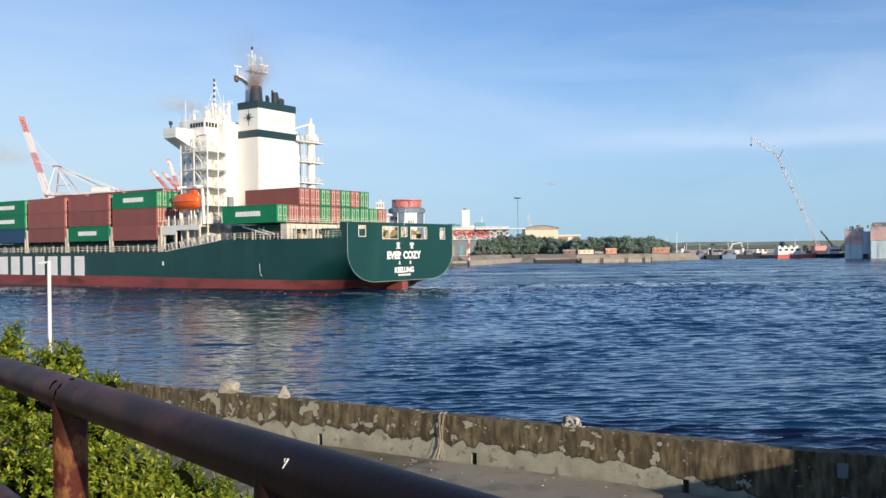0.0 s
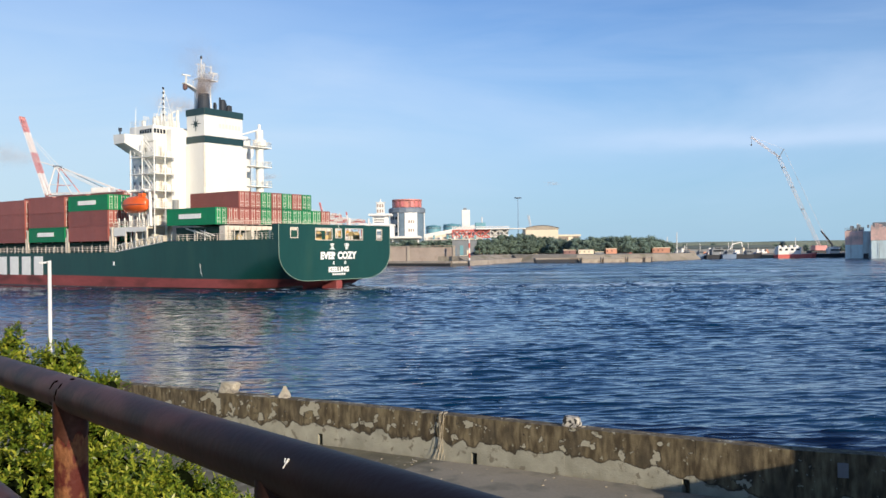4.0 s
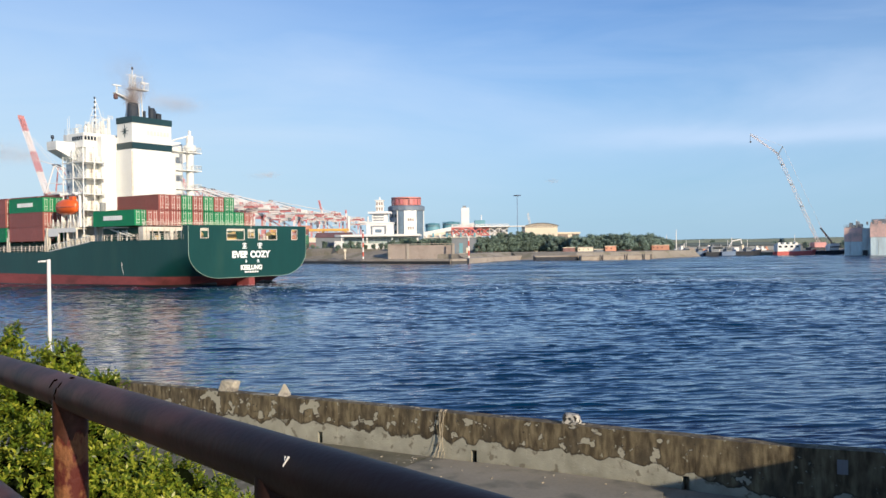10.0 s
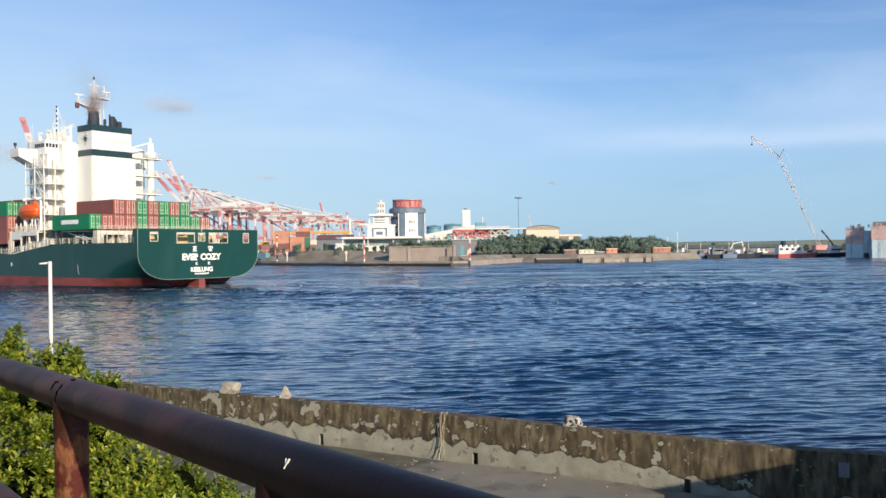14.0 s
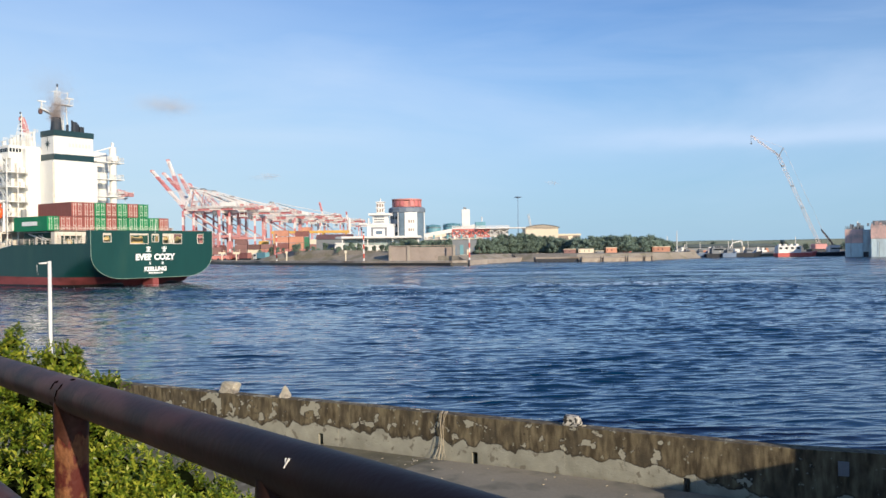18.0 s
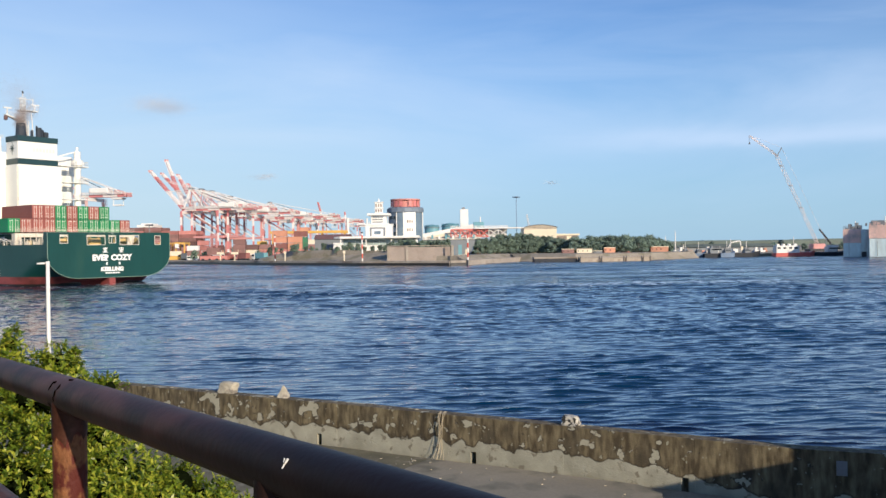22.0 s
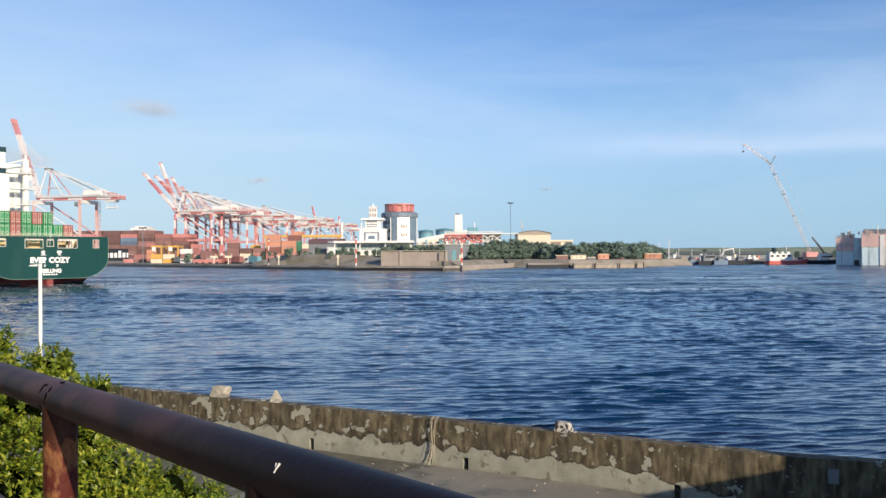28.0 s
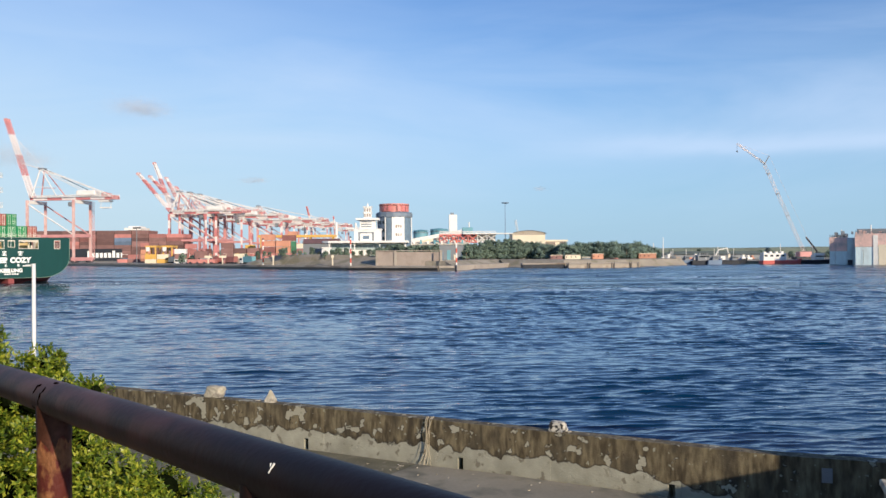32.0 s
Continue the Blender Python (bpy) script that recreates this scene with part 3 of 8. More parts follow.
    def prism(self, outline, z0, z1):
        n = len(outline)
        v = [(x, y, z0) for x, y in outline] + [(x, y, z1) for x, y in outline]
        return self.add(v, [tuple(range(n - 1, -1, -1)), tuple(range(n, 2 * n))] + [(i, (i + 1) % n, (i + 1) % n + n, i + n) for i in range(n)])

    def rail(self, pts, height=1.0, step=1.6, r=0.03):
        """A handrail of posts and three bars along a line of deck points."""
        for a, b in zip(pts, pts[1:]):
            a, b = Vector(a), Vector(b)
            for h in (0.35, 0.7, 1.0):
                self.tube(a + Vector((0, 0, h * height)), b + Vector((0, 0, h * height)), r, 4)
            k = max(1, round((b - a).length / step))
            for i in range(k + 1):
                p = a.lerp(b, i / k)
                self.tube(p, p + Vector((0, 0, height)), r, 4)
        return self

    def lattice(self, a, b, w, bays, r=0.12, up=(0, 0, 1)):
        """A square trussed boom from a to b."""
        a, b = Vector(a), Vector(b)
        d = (b - a).normalized()
        if abs(d.dot(Vector(up))) > 0.98:
            up = (0, 1, 0)
        s = d.cross(Vector(up)).normalized() * w / 2
        t = s.cross(d).normalized() * w / 2
        corner = [s + t, s - t, -s - t, t - s]
        for c in corner:
            self.tube(a + c, b + c, r, 4)
        for i in range(bays):
            p, q = a.lerp(b, i / bays), a.lerp(b, (i + 1) / bays)
            for j in range(4):
                c, e = corner[j], corner[(j + 1) % 4]
                self.tube(p + c, q + e, r * 0.6, 4)
                self.tube(p + c, p + e, r * 0.6, 4)
        return self

    def mesh(self, name, material, smooth=False):
        me = bpy.data.meshes.new(name)
        me.from_pydata(self.v, [], self.f)
        me.materials.append(material)
        if smooth:
            me.polygons.foreach_set("use_smooth", [True] * len(me.polygons))
        me.update()
        return me


def part(name, solid, material, parent, label="", smooth=False):
    """Links a solid (or a mesh) as one mesh object under a thing or a part."""
    me = solid.mesh(name, material, smooth) if isinstance(solid, Solid) else solid
    ob = new(name, me)
    ob.parent = parent
    return tagged(ob, label) if label else ob


STAND = Matrix.Identity(4)


def thing(name, m, label, category, group="", kind=""):
    ob = new(name)
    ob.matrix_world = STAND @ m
    return tagged(ob, label, category, group, kind)


def single(name, solid, material, m, label, category, group="", kind="", smooth=False):
    ob = new(name, solid.mesh(name, material, smooth))
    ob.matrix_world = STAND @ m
    return tagged(ob, label, category, group, kind)


def words(text, height, width, depth=0.03):
    """Letters as a mesh, standing in the x z plane and facing -y, from the origin to the given width."""
    cu = bpy.data.curves.new("letters", "FONT")
    cu.body, cu.size, cu.extrude, cu.offset = text, 1.0, 0.0, 0.058
    ob = new("letters", cu)
    me = bpy.data.meshes.new_from_object(ob)
    bpy.data.objects.remove(ob)
    me.name = "lettering"
    xs, ys = [v.co.x for v in me.vertices], [v.co.y for v in me.vertices]
    x0, x1, y0, y1 = min(xs), max(xs), min(ys), max(ys)
    for v in me.vertices:
        v.co = Vector(((v.co.x - x0) / (x1 - x0) * width, -depth, (v.co.y - y0) / (y1 - y0) * height))
    me.materials.clear()
    me.materials.append(LETTER)
    return me


# ---- the setting: water, shores, promenade ----
def water_sheet():
    """The channel: a sheet with real waves, finer towards the promenade, out to the horizon."""
    ys = [13.0]
    while ys[-1] < 3200:
        ys.append(ys[-1] + max(0.05, ys[-1] * (0.0021 if ys[-1] < 150 else 0.0045 if ys[-1] < 420 else 0.013)))
    ys = np.array(ys)
    rim = np.array([1.02, 1.06, 1.12, 1.2, 1.32, 1.5, 1.8, 2.3])
    s = np.concatenate([-rim[::-1], np.linspace(-1, 1, 760), rim])
    k = len(s)
    half = ys * 0.545 + 10
    X, Y = s[None, :] * half[:, None], np.repeat(ys[:, None], k, 1)
    step = np.gradient(ys)
    inner = np.clip((1.06 - np.abs(s)) / 0.05, 0, 1)[None, :]
    rng = np.random.RandomState(4)
    Z, DX, DY = np.zeros_like(X), np.zeros_like(X), np.zeros_like(X)
    # gusts: the chop comes in uneven patches
    lee = 1 - 0.36 * np.clip((-0.06 - X / Y) / 0.12, 0, 1) * np.clip((120 - Y) / 40, 0, 1)
    gust = 0.85 + 0.22 * np.sin(X * 0.11 + Y * 0.19 + 1.3) * np.sin(Y * 0.071 - X * 0.043) + 0.16 * np.sin(X * 0.27 - Y * 0.13 + 0.6)
    gust = gust * (1 + 0.12 * np.clip(X / Y / 0.4, 0, 1))
    for i in range(80):
        length = 0.42 * (4.6 ** rng.rand())
        way = radians(-86) + rng.randn() * 0.25
        steep = 0.0182 * (0.5 + rng.rand()) * (1.2 if length < 1.0 else 1.05)
        amp = steep * length / (2 * math.pi)
        fade = np.clip((length / step - 2.6) / 1.6, 0, 1)[:, None] * inner * gust * lee
        cx, cy = math.cos(way), math.sin(way)
        ph = (X * cx + Y * cy) * 2 * math.pi / length + rng.rand() * 6.283
        crest = (0.5 + 0.5 * np.sin(ph)) ** 3.5
        Z += amp * fade * (2.1 * crest - 0.55)
        side = amp * fade * np.cos(ph)
        DX += cx * side
        DY += cy * side
    # short-crested longer waves, fuller out in the channel
    open_water = (0.8 + 0.9 * np.clip((ys - 45) / 60, 0, 1) - 1.1 * np.clip((ys - 110) / 130, 0, 1))[:, None]
    for i in range(64):
        length = 1.15 * (5.6 ** rng.rand())
        way = radians(-84) + rng.randn() * 0.7
        steep = 0.006 * (0.5 + rng.rand())
        fade = np.clip((length / step - 2.4) / 1.5, 0, 1)[:, None] * inner * open_water * lee
        ph = (X * math.cos(way) + Y * math.sin(way)) * 2 * math.pi / length + rng.rand() * 6.283
        amp = steep * length / (2 * math.pi) * fade
        Z += amp * (2.4 * (0.5 + 0.5 * np.sin(ph)) ** 4 - 0.7)
        DX += 1.5 * math.cos(way) * amp * np.cos(ph)
        DY += 1.5 * math.sin(way) * amp * np.cos(ph)
    # long-crested low waves out in the fairway
    fairway = (np.clip((ys - 85) / 60, 0, 1) * np.clip((900 - ys) / 300, 0, 1))[:, None]
    for i in range(30):
        length = 6.0 * (3.6 ** rng.rand())
        way = radians(-87) + rng.randn() * 0.22
        fade = np.clip((length / step - 2.4) / 1.5, 0, 1)[:, None] * inner * fairway
        ph = (X * math.cos(way) + Y * math.sin(way)) * 2 * math.pi / length + rng.rand() * 6.283
        amp = 0.014 * (0.5 + rng.rand()) * length / (2 * math.pi) * fade
        Z += amp * (1.9 * (0.5 + 0.5 * np.sin(ph)) ** 3 - 0.6)
    X, Y = X + 2.0 * DX, Y + 2.0 * DY
    # long low wake waves spreading from the ship's track
    ax, ay, bx, by = -50.0, 142.0, 95.0, 137.0
    run = math.hypot(bx - ax, by - ay)
    ux, uy = (bx - ax) / run, (by - ay) / run
    along, across = (X - ax) * ux + (Y - ay) * uy, (Y - ay) * ux - (X - ax) * uy
    for off, amp, wide in ((0.0, 0.11, 0.8), (3.2, 0.09, 0.7), (-9.0, 0.08, 0.7), (40.0, 0.13, 1.0), (68.0, 0.2, 1.2)):
        wander = 1.6 * np.sin(along * 0.05 + off) + 0.7 * np.sin(along * 0.17 + 2 * off)
        gaps = np.clip(0.55 + 0.5 * np.sin(along * 0.083 + off * 1.7) + 0.4 * np.sin(along * 0.31 + off), 0, 1)
        ends = np.clip((along + 20) / 40, 0, 1) * np.clip((run + 60 - along) / 60, 0, 1)
        Z += amp * gaps * ends * np.exp(-((across - off - wander) / wide) ** 2)
    me = bpy.data.meshes.new("water")
    n = len(ys)
    me.vertices.add(n * k + 4)
    wide = np.array([[-4400, -1400, -0.4], [4400, -1400, -0.4], [4400, 4500, -0.4], [-4400, 4500, -0.4]])
    me.vertices.foreach_set("co", np.concatenate([np.stack([X, Y, Z], 2).reshape(-1, 3), wide]).astype(np.float32).ravel())
    a = (np.arange(n - 1)[:, None] * k + np.arange(k - 1)[None, :]).ravel()
    quads = np.concatenate([np.stack([a, a + 1, a + k + 1, a + k], 1), n * k + np.arange(4)[None, :]]).astype(np.int32)
    me.loops.add(quads.size)
    me.loops.foreach_set("vertex_index", quads.ravel())
    me.polygons.add(len(quads))
    me.polygons.foreach_set("loop_start", np.arange(0, quads.size, 4, dtype=np.int32))
    me.polygons.foreach_set("use_smooth", np.ones(len(quads), dtype=bool))
    me.update()
    me.validate()
    me.materials.append(WATER)
    return tagged(new("water", me), "deep blue harbour water with small wind waves", "water", kind="structure")


WATER_OB = water_sheet()

single("ground", Solid().box(-4500, -1500, -6.5, 4500, 4600, -6.0), SEABED, pose(0, 0, 0), "dark silty harbour bed under the water", "ground", kind="structure")

# far shore: a spit of made ground with a concrete edge
SHORE = [(-900, 900), (-330, 640), (-230, 560), (-148, 463), (-126, 439), (-75, 381), (-31, 337), (3, 316), (9.5, 318), (36, 388), (54, 358), (88, 372), (96, 416), (238, 418), (330, 540), (900, 620), (2600, 1500), (2600, 4200), (-2600, 4200)]
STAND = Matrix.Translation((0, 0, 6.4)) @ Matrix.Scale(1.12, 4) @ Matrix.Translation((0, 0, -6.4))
far_land = tagged(new("far_shore"), "low far shore of made ground with a concrete edge", "shore", kind="structure")
part("shore_ground", Solid().prism(SHORE, -5, 1.55), EARTH, far_land)
edge = Solid()
for (xa, ya), (xb, yb) in zip(SHORE[1:9], SHORE[2:9]):
    a, b = Vector((xa, ya)), Vector((xb, yb))
    d = (b - a).normalized()
    nrm = Vector((d.y, -d.x)) * 0.5
    edge.prism([tuple(a + nrm), tuple(b + nrm), tuple(b - nrm * 8), tuple(a - nrm * 8)], -4, 1.72)
part("quay_edge", edge, QUAY, far_land, "worn concrete quay edge")
tide = Solid()
for (xa, ya), (xb, yb) in zip(SHORE[1:9], SHORE[2:9]):
    a, b = Vector((xa, ya)), Vector((xb, yb))
    d = (b - a).normalized()
    nrm = Vector((d.y, -d.x))
    tide.prism([tuple(a + nrm * 0.7), tuple(b + nrm * 0.7), tuple(b + nrm * 0.52), tuple(a + nrm * 0.52)], -3, 0.95)
part("tide_band", tide, DARK_BAND, far_land, "dark wet tide band on the quay wall")
part("revetment", Solid().prism([(53.5, 352), (87, 362), (88, 374), (54, 366)], -4, 1.9), QUAY, far_land, "pale concrete revetment")
part("spit_edge", Solid().prism([(9.6, 316), (36.5, 384), (34, 390), (6, 322)], -4, 1.85), QUAY, far_land, "sandy concrete apron")

# sandy banks that carry the trees of the spit and of the shore belt
def sandy_bank(low, high, back, z0, z1):
    s, k = Solid(), len(low)
    v = [(x, y, z0) for x, y in low] + [(x, y, z1 + 0.25 * noise.noise(Vector((x, y, 0)))) for x, y in high] + [(x, y, z1) for x, y in back] + [(x, y, -4) for x, y in low] + [(x, y, -4) for x, y in back]
    f = []
    for i in range(k - 1):
        f += [(i, i + 1, k + i + 1, k + i), (k + i, k + i + 1, 2 * k + i + 1, 2 * k + i), (3 * k + i, 3 * k + i + 1, i + 1, i), (2 * k + i, 2 * k + i + 1, 4 * k + i + 1, 4 * k + i)]
    f += [(0, k, 2 * k, 4 * k, 3 * k), (k - 1, 4 * k - 1, 5 * k - 1, 3 * k - 1, 2 * k - 1)]
    return s.add(v, f)


part("sandy_bank", sandy_bank([(34, 373), (44, 362), (54, 353), (70, 357.5), (87, 363.5), (100, 376), (118, 396)], [(31, 384), (44, 370), (55, 359.5), (69, 364), (86, 370), (98, 382), (116, 404)], [(30, 432), (44, 432), (56, 432), (70, 432), (88, 432), (102, 432), (118, 432)], -1.2, 3.0), EARTH, far_land, "bank of sand and rough grass")
part("sandy_bank", sandy_bank([(8.5, 327), (16.5, 347), (25, 368), (33, 388)], [(5.5, 331), (13.5, 351), (22, 372), (30, 392)], [(-3, 336), (4, 356), (12, 378), (20, 398)], 1.5, 3.3), EARTH, far_land, "bank of sand and rough grass")

# embankment and tan wall on the spit
bank = Solid()
bank.add([(-76, 354, 1.5), (-18, 296, 1.5), (-18.5, 312, 5.4), (-40, 328, 6.2), (-60, 346, 6.0), (-76, 366, 3.0), (-18, 336, 5.2), (-62, 380, 5.8)],
         [(0, 1, 2, 3), (0, 3, 4), (0, 4, 5), (2, 6, 3), (3, 6, 7, 4), (4, 7, 5)])
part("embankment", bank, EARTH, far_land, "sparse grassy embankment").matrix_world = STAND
tan = tagged(thing("tan_retaining_wall", pose(0, 0, 0), "", ""), "tan rendered retaining wall with pilasters on the quay", "wall", kind="structure")
for x0, x1, h in ((-18.0, -12.2, 7.1), (-11.5, 3.4, 6.8)):
    part("wall_panel", Solid().box(x0, 299.5, 1.5, x1, 301, h), TAN_WALL, tan)
for x in (-18.2, -11.9, 3.7):
    part("pilaster", Solid().box(x - 0.45, 299.1, 1.5, x + 0.45, 300, 7.1), QUAY, tan, "pale pilaster")
part("coping", Solid().box(-18.4, 299, 7.15, 4.1, 301.2, 7.35), QUAY, tan)

hills = Solid()
rg = random.Random(3)
for k in range(60):
    x = -1500 + k * 70
    h = 6 + 5 * noise.noise(Vector((k * 0.21, 1.3, 0))) + 2 * noise.noise(Vector((k * 0.9, 4.3, 0)))
    hills.box(x, 1500 + rg.random() * 60, 0, x + 71, 1700, 8 + max(0, h), bevel=3)
single("backdrop", hills, HILL, pose(0, 0, 0), "low hazy line of trees and sheds on the far horizon", "backdrop", kind="structure")

STAND = Matrix.Identity(4)
# promenade, seawall
WALL_LINE = [(-34.0, 39.2), (-9.09, 24.6), (-5.85, 22.75), (-2.57, 20.98), (-0.08, 19.5), (2.44, 17.98), (4.75, 16.62), (6.2, 15.76), (7.7, 15.2), (16.0, 12.3), (34.0, 7.0)]
HOLES = {2: 0.86, 4: 0.28, 5: 0.93}
prom = tagged(new("promenade"), "stained grey concrete promenade below the balcony", "pavement", kind="structure")
outline = [(x, y - 0.1) for x, y in WALL_LINE] + [(34, -20), (-34, -20)]
part("paving", Solid().prism(outline, -4, 1.7), CONCRETE, prom)
moss = [(-8.9, 24.35), (-5.8, 22.6), (-2.55, 20.82), (-0.3, 19.48)]
for k in range(14):
    q = k / 13
    moss.append((-0.3 - 3.2 * q + 0.12 * noise.noise(Vector((k * 1.7, 0.4, 0))), 19.4 - 5.4 * q + 0.12 * noise.noise(Vector((k * 1.9, 7.4, 0)))))
part("mossy_ground", Solid().prism(moss + [(-9, 14)], 1.6, 1.704), MOSSY, prom, "dark mossy concrete along the wall")
kerb = Solid().prism([(-0.35, 19.25), (1.2, 18.48), (2.44, 17.72), (3.55, 17.08), (3.72, 16.98), (4.08, 16.4), (4.02, 16.2), (2.6, 11), (-2.5, 11), (-3.5, 14.0)], 1.6, 1.762)
part("raised_pavement", kerb, CONCRETE, prom, "raised pale pavement along the seawall")
slab = Solid().box(-6.0, 7.0, 1.705, 3.9, 16.2, 1.83, turn=-30, bevel=0.02)
part("raised_slab", slab, CONCRETE, prom, "raised pale concrete slab")
seawall = tagged(new("seawall"), "weathered concrete seawall, blackened above and flaking to pale render", "wall", kind="structure")
for i, (a, b) in enumerate(zip(WALL_LINE, WALL_LINE[1:])):
    a, b = Vector((*a, 0)), Vector((*b, 0))
    d = b - a
    length = d.length
    turn = math.degrees(math.atan2(d.y, d.x))
    g = Solid()
    if i in HOLES:
        h = HOLES[i] * length
        g.box(0, 0, 0.24, length, 0.34, 1.0, bevel=0.006)
        g.box(0, 0, -3, h - 0.07, 0.34, 0.24)
        g.box(h + 0.07, 0, -3, length, 0.34, 0.24)
        g.box(h - 0.07, 0.28, -3, h + 0.07, 0.33, 0.24)
    else:
        g.box(0, 0, -3, length, 0.34, 1.0, bevel=0.006)
    # a wall course is set a little off its neighbour
    ob = part("wall_segment", g, SEAWALL, seawall)
    ob.matrix_world = pose(a.x, a.y + 0.003 * (i % 2), 1.7, 0, 0, turn)

# balcony floor behind the railing, with its edge beam
R0, R1 = Vector((-1.234, 2.44, 0)), Vector((-0.318, 1.283, 0))
RD = (R1 - R0).normalized()
RN = Vector((-RD.y, RD.x, 0))
q = [R0 - RD * 3 + RN * 0.12, R1 + RD * 3 + RN * 0.12, R1 + RD * 3 - RN * 5, R0 - RD * 3 - RN * 5]
balcony = Solid().prism([(p.x, p.y) for p in q], 4.78, 5.0)
single("balcony_floor", balcony, CONCRETE, pose(0, 0, 0), "plain concrete balcony floor behind the railing", "floor", kind="structure")
cols = Solid()
for s, o in ((-2.2, -0.4), (3.0, -0.4), (-2.2, -4.4), (3.0, -4.4)):
    p = R0 + RD * s + RN * o
    cols.box(p.x - 0.15, p.y - 0.15, 1.7, p.x + 0.15, p.y + 0.15, 4.78)
single("balcony_columns", cols, CONCRETE, pose(0, 0, 0), "plain concrete columns under the balcony", "column", kind="structure")
# the neighbouring buildings, out of sight, that throw the shade on the seawall's end; dark to bounce less light
single("wall_east", Solid().prism([(8.7, 9.2), (10.05, 9.9), (10.12, 9.6), (22.3, -8.6), (19.4, -12)], 1.7, 5.0), DARK_CONCRETE, pose(0, 0, 0), "plain low concrete annex beside the promenade", "wall", kind="structure")
single("wall_south", Solid().prism([(10.2, 9.66), (12.2, 11.9), (30, 6.5), (30, -12), (22.5, -8.4)], 1.7, 10.0), DARK_CONCRETE, pose(0, 0, 0), "plain concrete building beside the annex", "wall", kind="structure")
# an unseen block behind the eye, added to cut sky light on the shaded seawall
q = [R0 - RD * 9 - RN * 5.02, R0 + RD * 4.6 - RN * 5.02, R0 + RD * 4.6 - RN * 13, R0 - RD * 9 - RN * 13]
single("wall_west", Solid().prism([(p.x, p.y) for p in q], 1.7, 16.0), CONCRETE, pose(0, 0, 0), "plain unseen block behind the balcony that cuts sky light", "wall", kind="structure")
# a low capped pier at the promenade's end
pier = thing("garden_pier", pose(6.62, 11.9, 1.7, 0, 0, -20), "low tapered concrete pier with a flat pinkish cap", "pier")
part("shaft", Solid().add([(x * k, y * k, z) for z, k in ((0, 0.42), (1.36, 0.34)) for x, y in ((-1, -1), (1, -1), (1, 1), (-1, 1))], [(3, 2, 1, 0), (4, 5, 6, 7), (0, 1, 5, 4), (1, 2, 6, 5), (2, 3, 7, 6), (3, 0, 4, 7)]), MOSSY, pier)
part("cap", Solid().box(-0.4, -0.4, 1.36, 0.4, 0.4, 1.44, bevel=0.02), ROCK, pier, "pale worn cap")


# ---- the container ship, in its own space: x to starboard, y forward from the transom, z from the waterline ----
LENGTH, HALF, MID = 172.0, 14.1, 13.5


def smooth(a, b, x):
    t = min(1.0, max(0.0, (x - a) / (b - a)))
    return t * t * (3 - 2 * t)


def breadth(y):
    return (HALF - 0.5 * (1 - smooth(0, 22, y))) * (1 - smooth(122, 172, y) ** 1.6)


def half_width(y, z):
    """Half the hull's width at a station and height."""
    bottom = 1.45 - 6.5 * smooth(0, 14, y)
    rise = 4.6 + 1.2 * smooth(0, 20, y) - 2.0 * smooth(25, 45, y)
    flat = 0.46 * (1 - smooth(0, 9, y)) + 0.05 + 0.6 * smooth(25, 50, y)
    u = min(1.0, max(0.0, (z - bottom) / rise))
    n = 2.1
    flare = 1 - 0.45 * smooth(125, 168, y) * (1 - min(1, max(0, z / 9)))
    return max(0.02, breadth(y) * (flat + (1 - flat) * (1 - (1 - u) ** n) ** (1 / n)) * flare) if z >= bottom - 1e-6 else 0.02


def deck_height(y):
    if y < 26.5:
        return 8.1
    if y < 40.3:
        return 8.1 - 1.75 * (y - 26.5) / 13.8
    return 6.35 + 3.6 * smooth(148, 152, y)


STATIONS = [0, 0.7, 1.5, 3, 5, 7, 9, 12, 15, 19, 23, 26.5, 30, 34, 38, 40.3, 46, 54, 64, 76, 90, 105, 120, 130, 138, 145, 150, 153, 158, 163, 167, 170, 172]


def hull_shell(levels):
    g = Solid()
    for side in (-1, 1):
        grid = []
        for y in STATIONS:
            zs = levels(y)
            grid.append([(MID + side * half_width(y, z), y, z) for z in zs])
        k = len(grid[0])
        v = [p for row in grid for p in row]
        f = []
        for i in range(len(grid) - 1):
            for j in range(k - 1):
                quad = (i * k + j, (i + 1) * k + j, (i + 1) * k + j + 1, i * k + j + 1)
                f.append(quad if side > 0 else quad[::-1])
        g.add(v, f)
    return g


def bottom_of(y):
    return 1.45 - 6.5 * smooth(0, 14, y)


def boot_top(y):
    """Where the green paint ends above the red."""
    return 1.85 + 0.3 * smooth(15, 60, y)


# height of the added dark band that passes for dark water under the red
def dark_top(y):
    return 0.42 - 0.2 * smooth(10, 50, y)


def upper_levels(y):
    lo, hi = max(boot_top(y), bottom_of(y)), deck_height(y)
    return [lo + (hi - lo) * (i / 14) ** 1.3 for i in range(15)]


def lower_levels(y):
    lo, hi = max(dark_top(y), bottom_of(y)), boot_top(y)
    return [lo + (hi - lo) * i / 12 for i in range(13)]


def dark_levels(y):
    lo = max(-5.0, bottom_of(y))
    hi = max(lo, dark_top(y))
    return [lo + (hi - lo) * i / 10 for i in range(11)]


ship = thing("container_ship", pose(0, 0, 0), "dark green container ship with red underside and tall white funnel", "ship")
part("hull_side", hull_shell(upper_levels), HULL_GREEN, ship, "dark green hull plating", True)
part("underwater_hull", hull_shell(lower_levels), HULL_RED, ship, "faded red underwater hull", True)

# dark band on the hull in place of the water's dark reflection
part("weed_line", hull_shell(dark_levels), DARK_BAND, ship, "dark band that passes for water reflected on the hull", True)

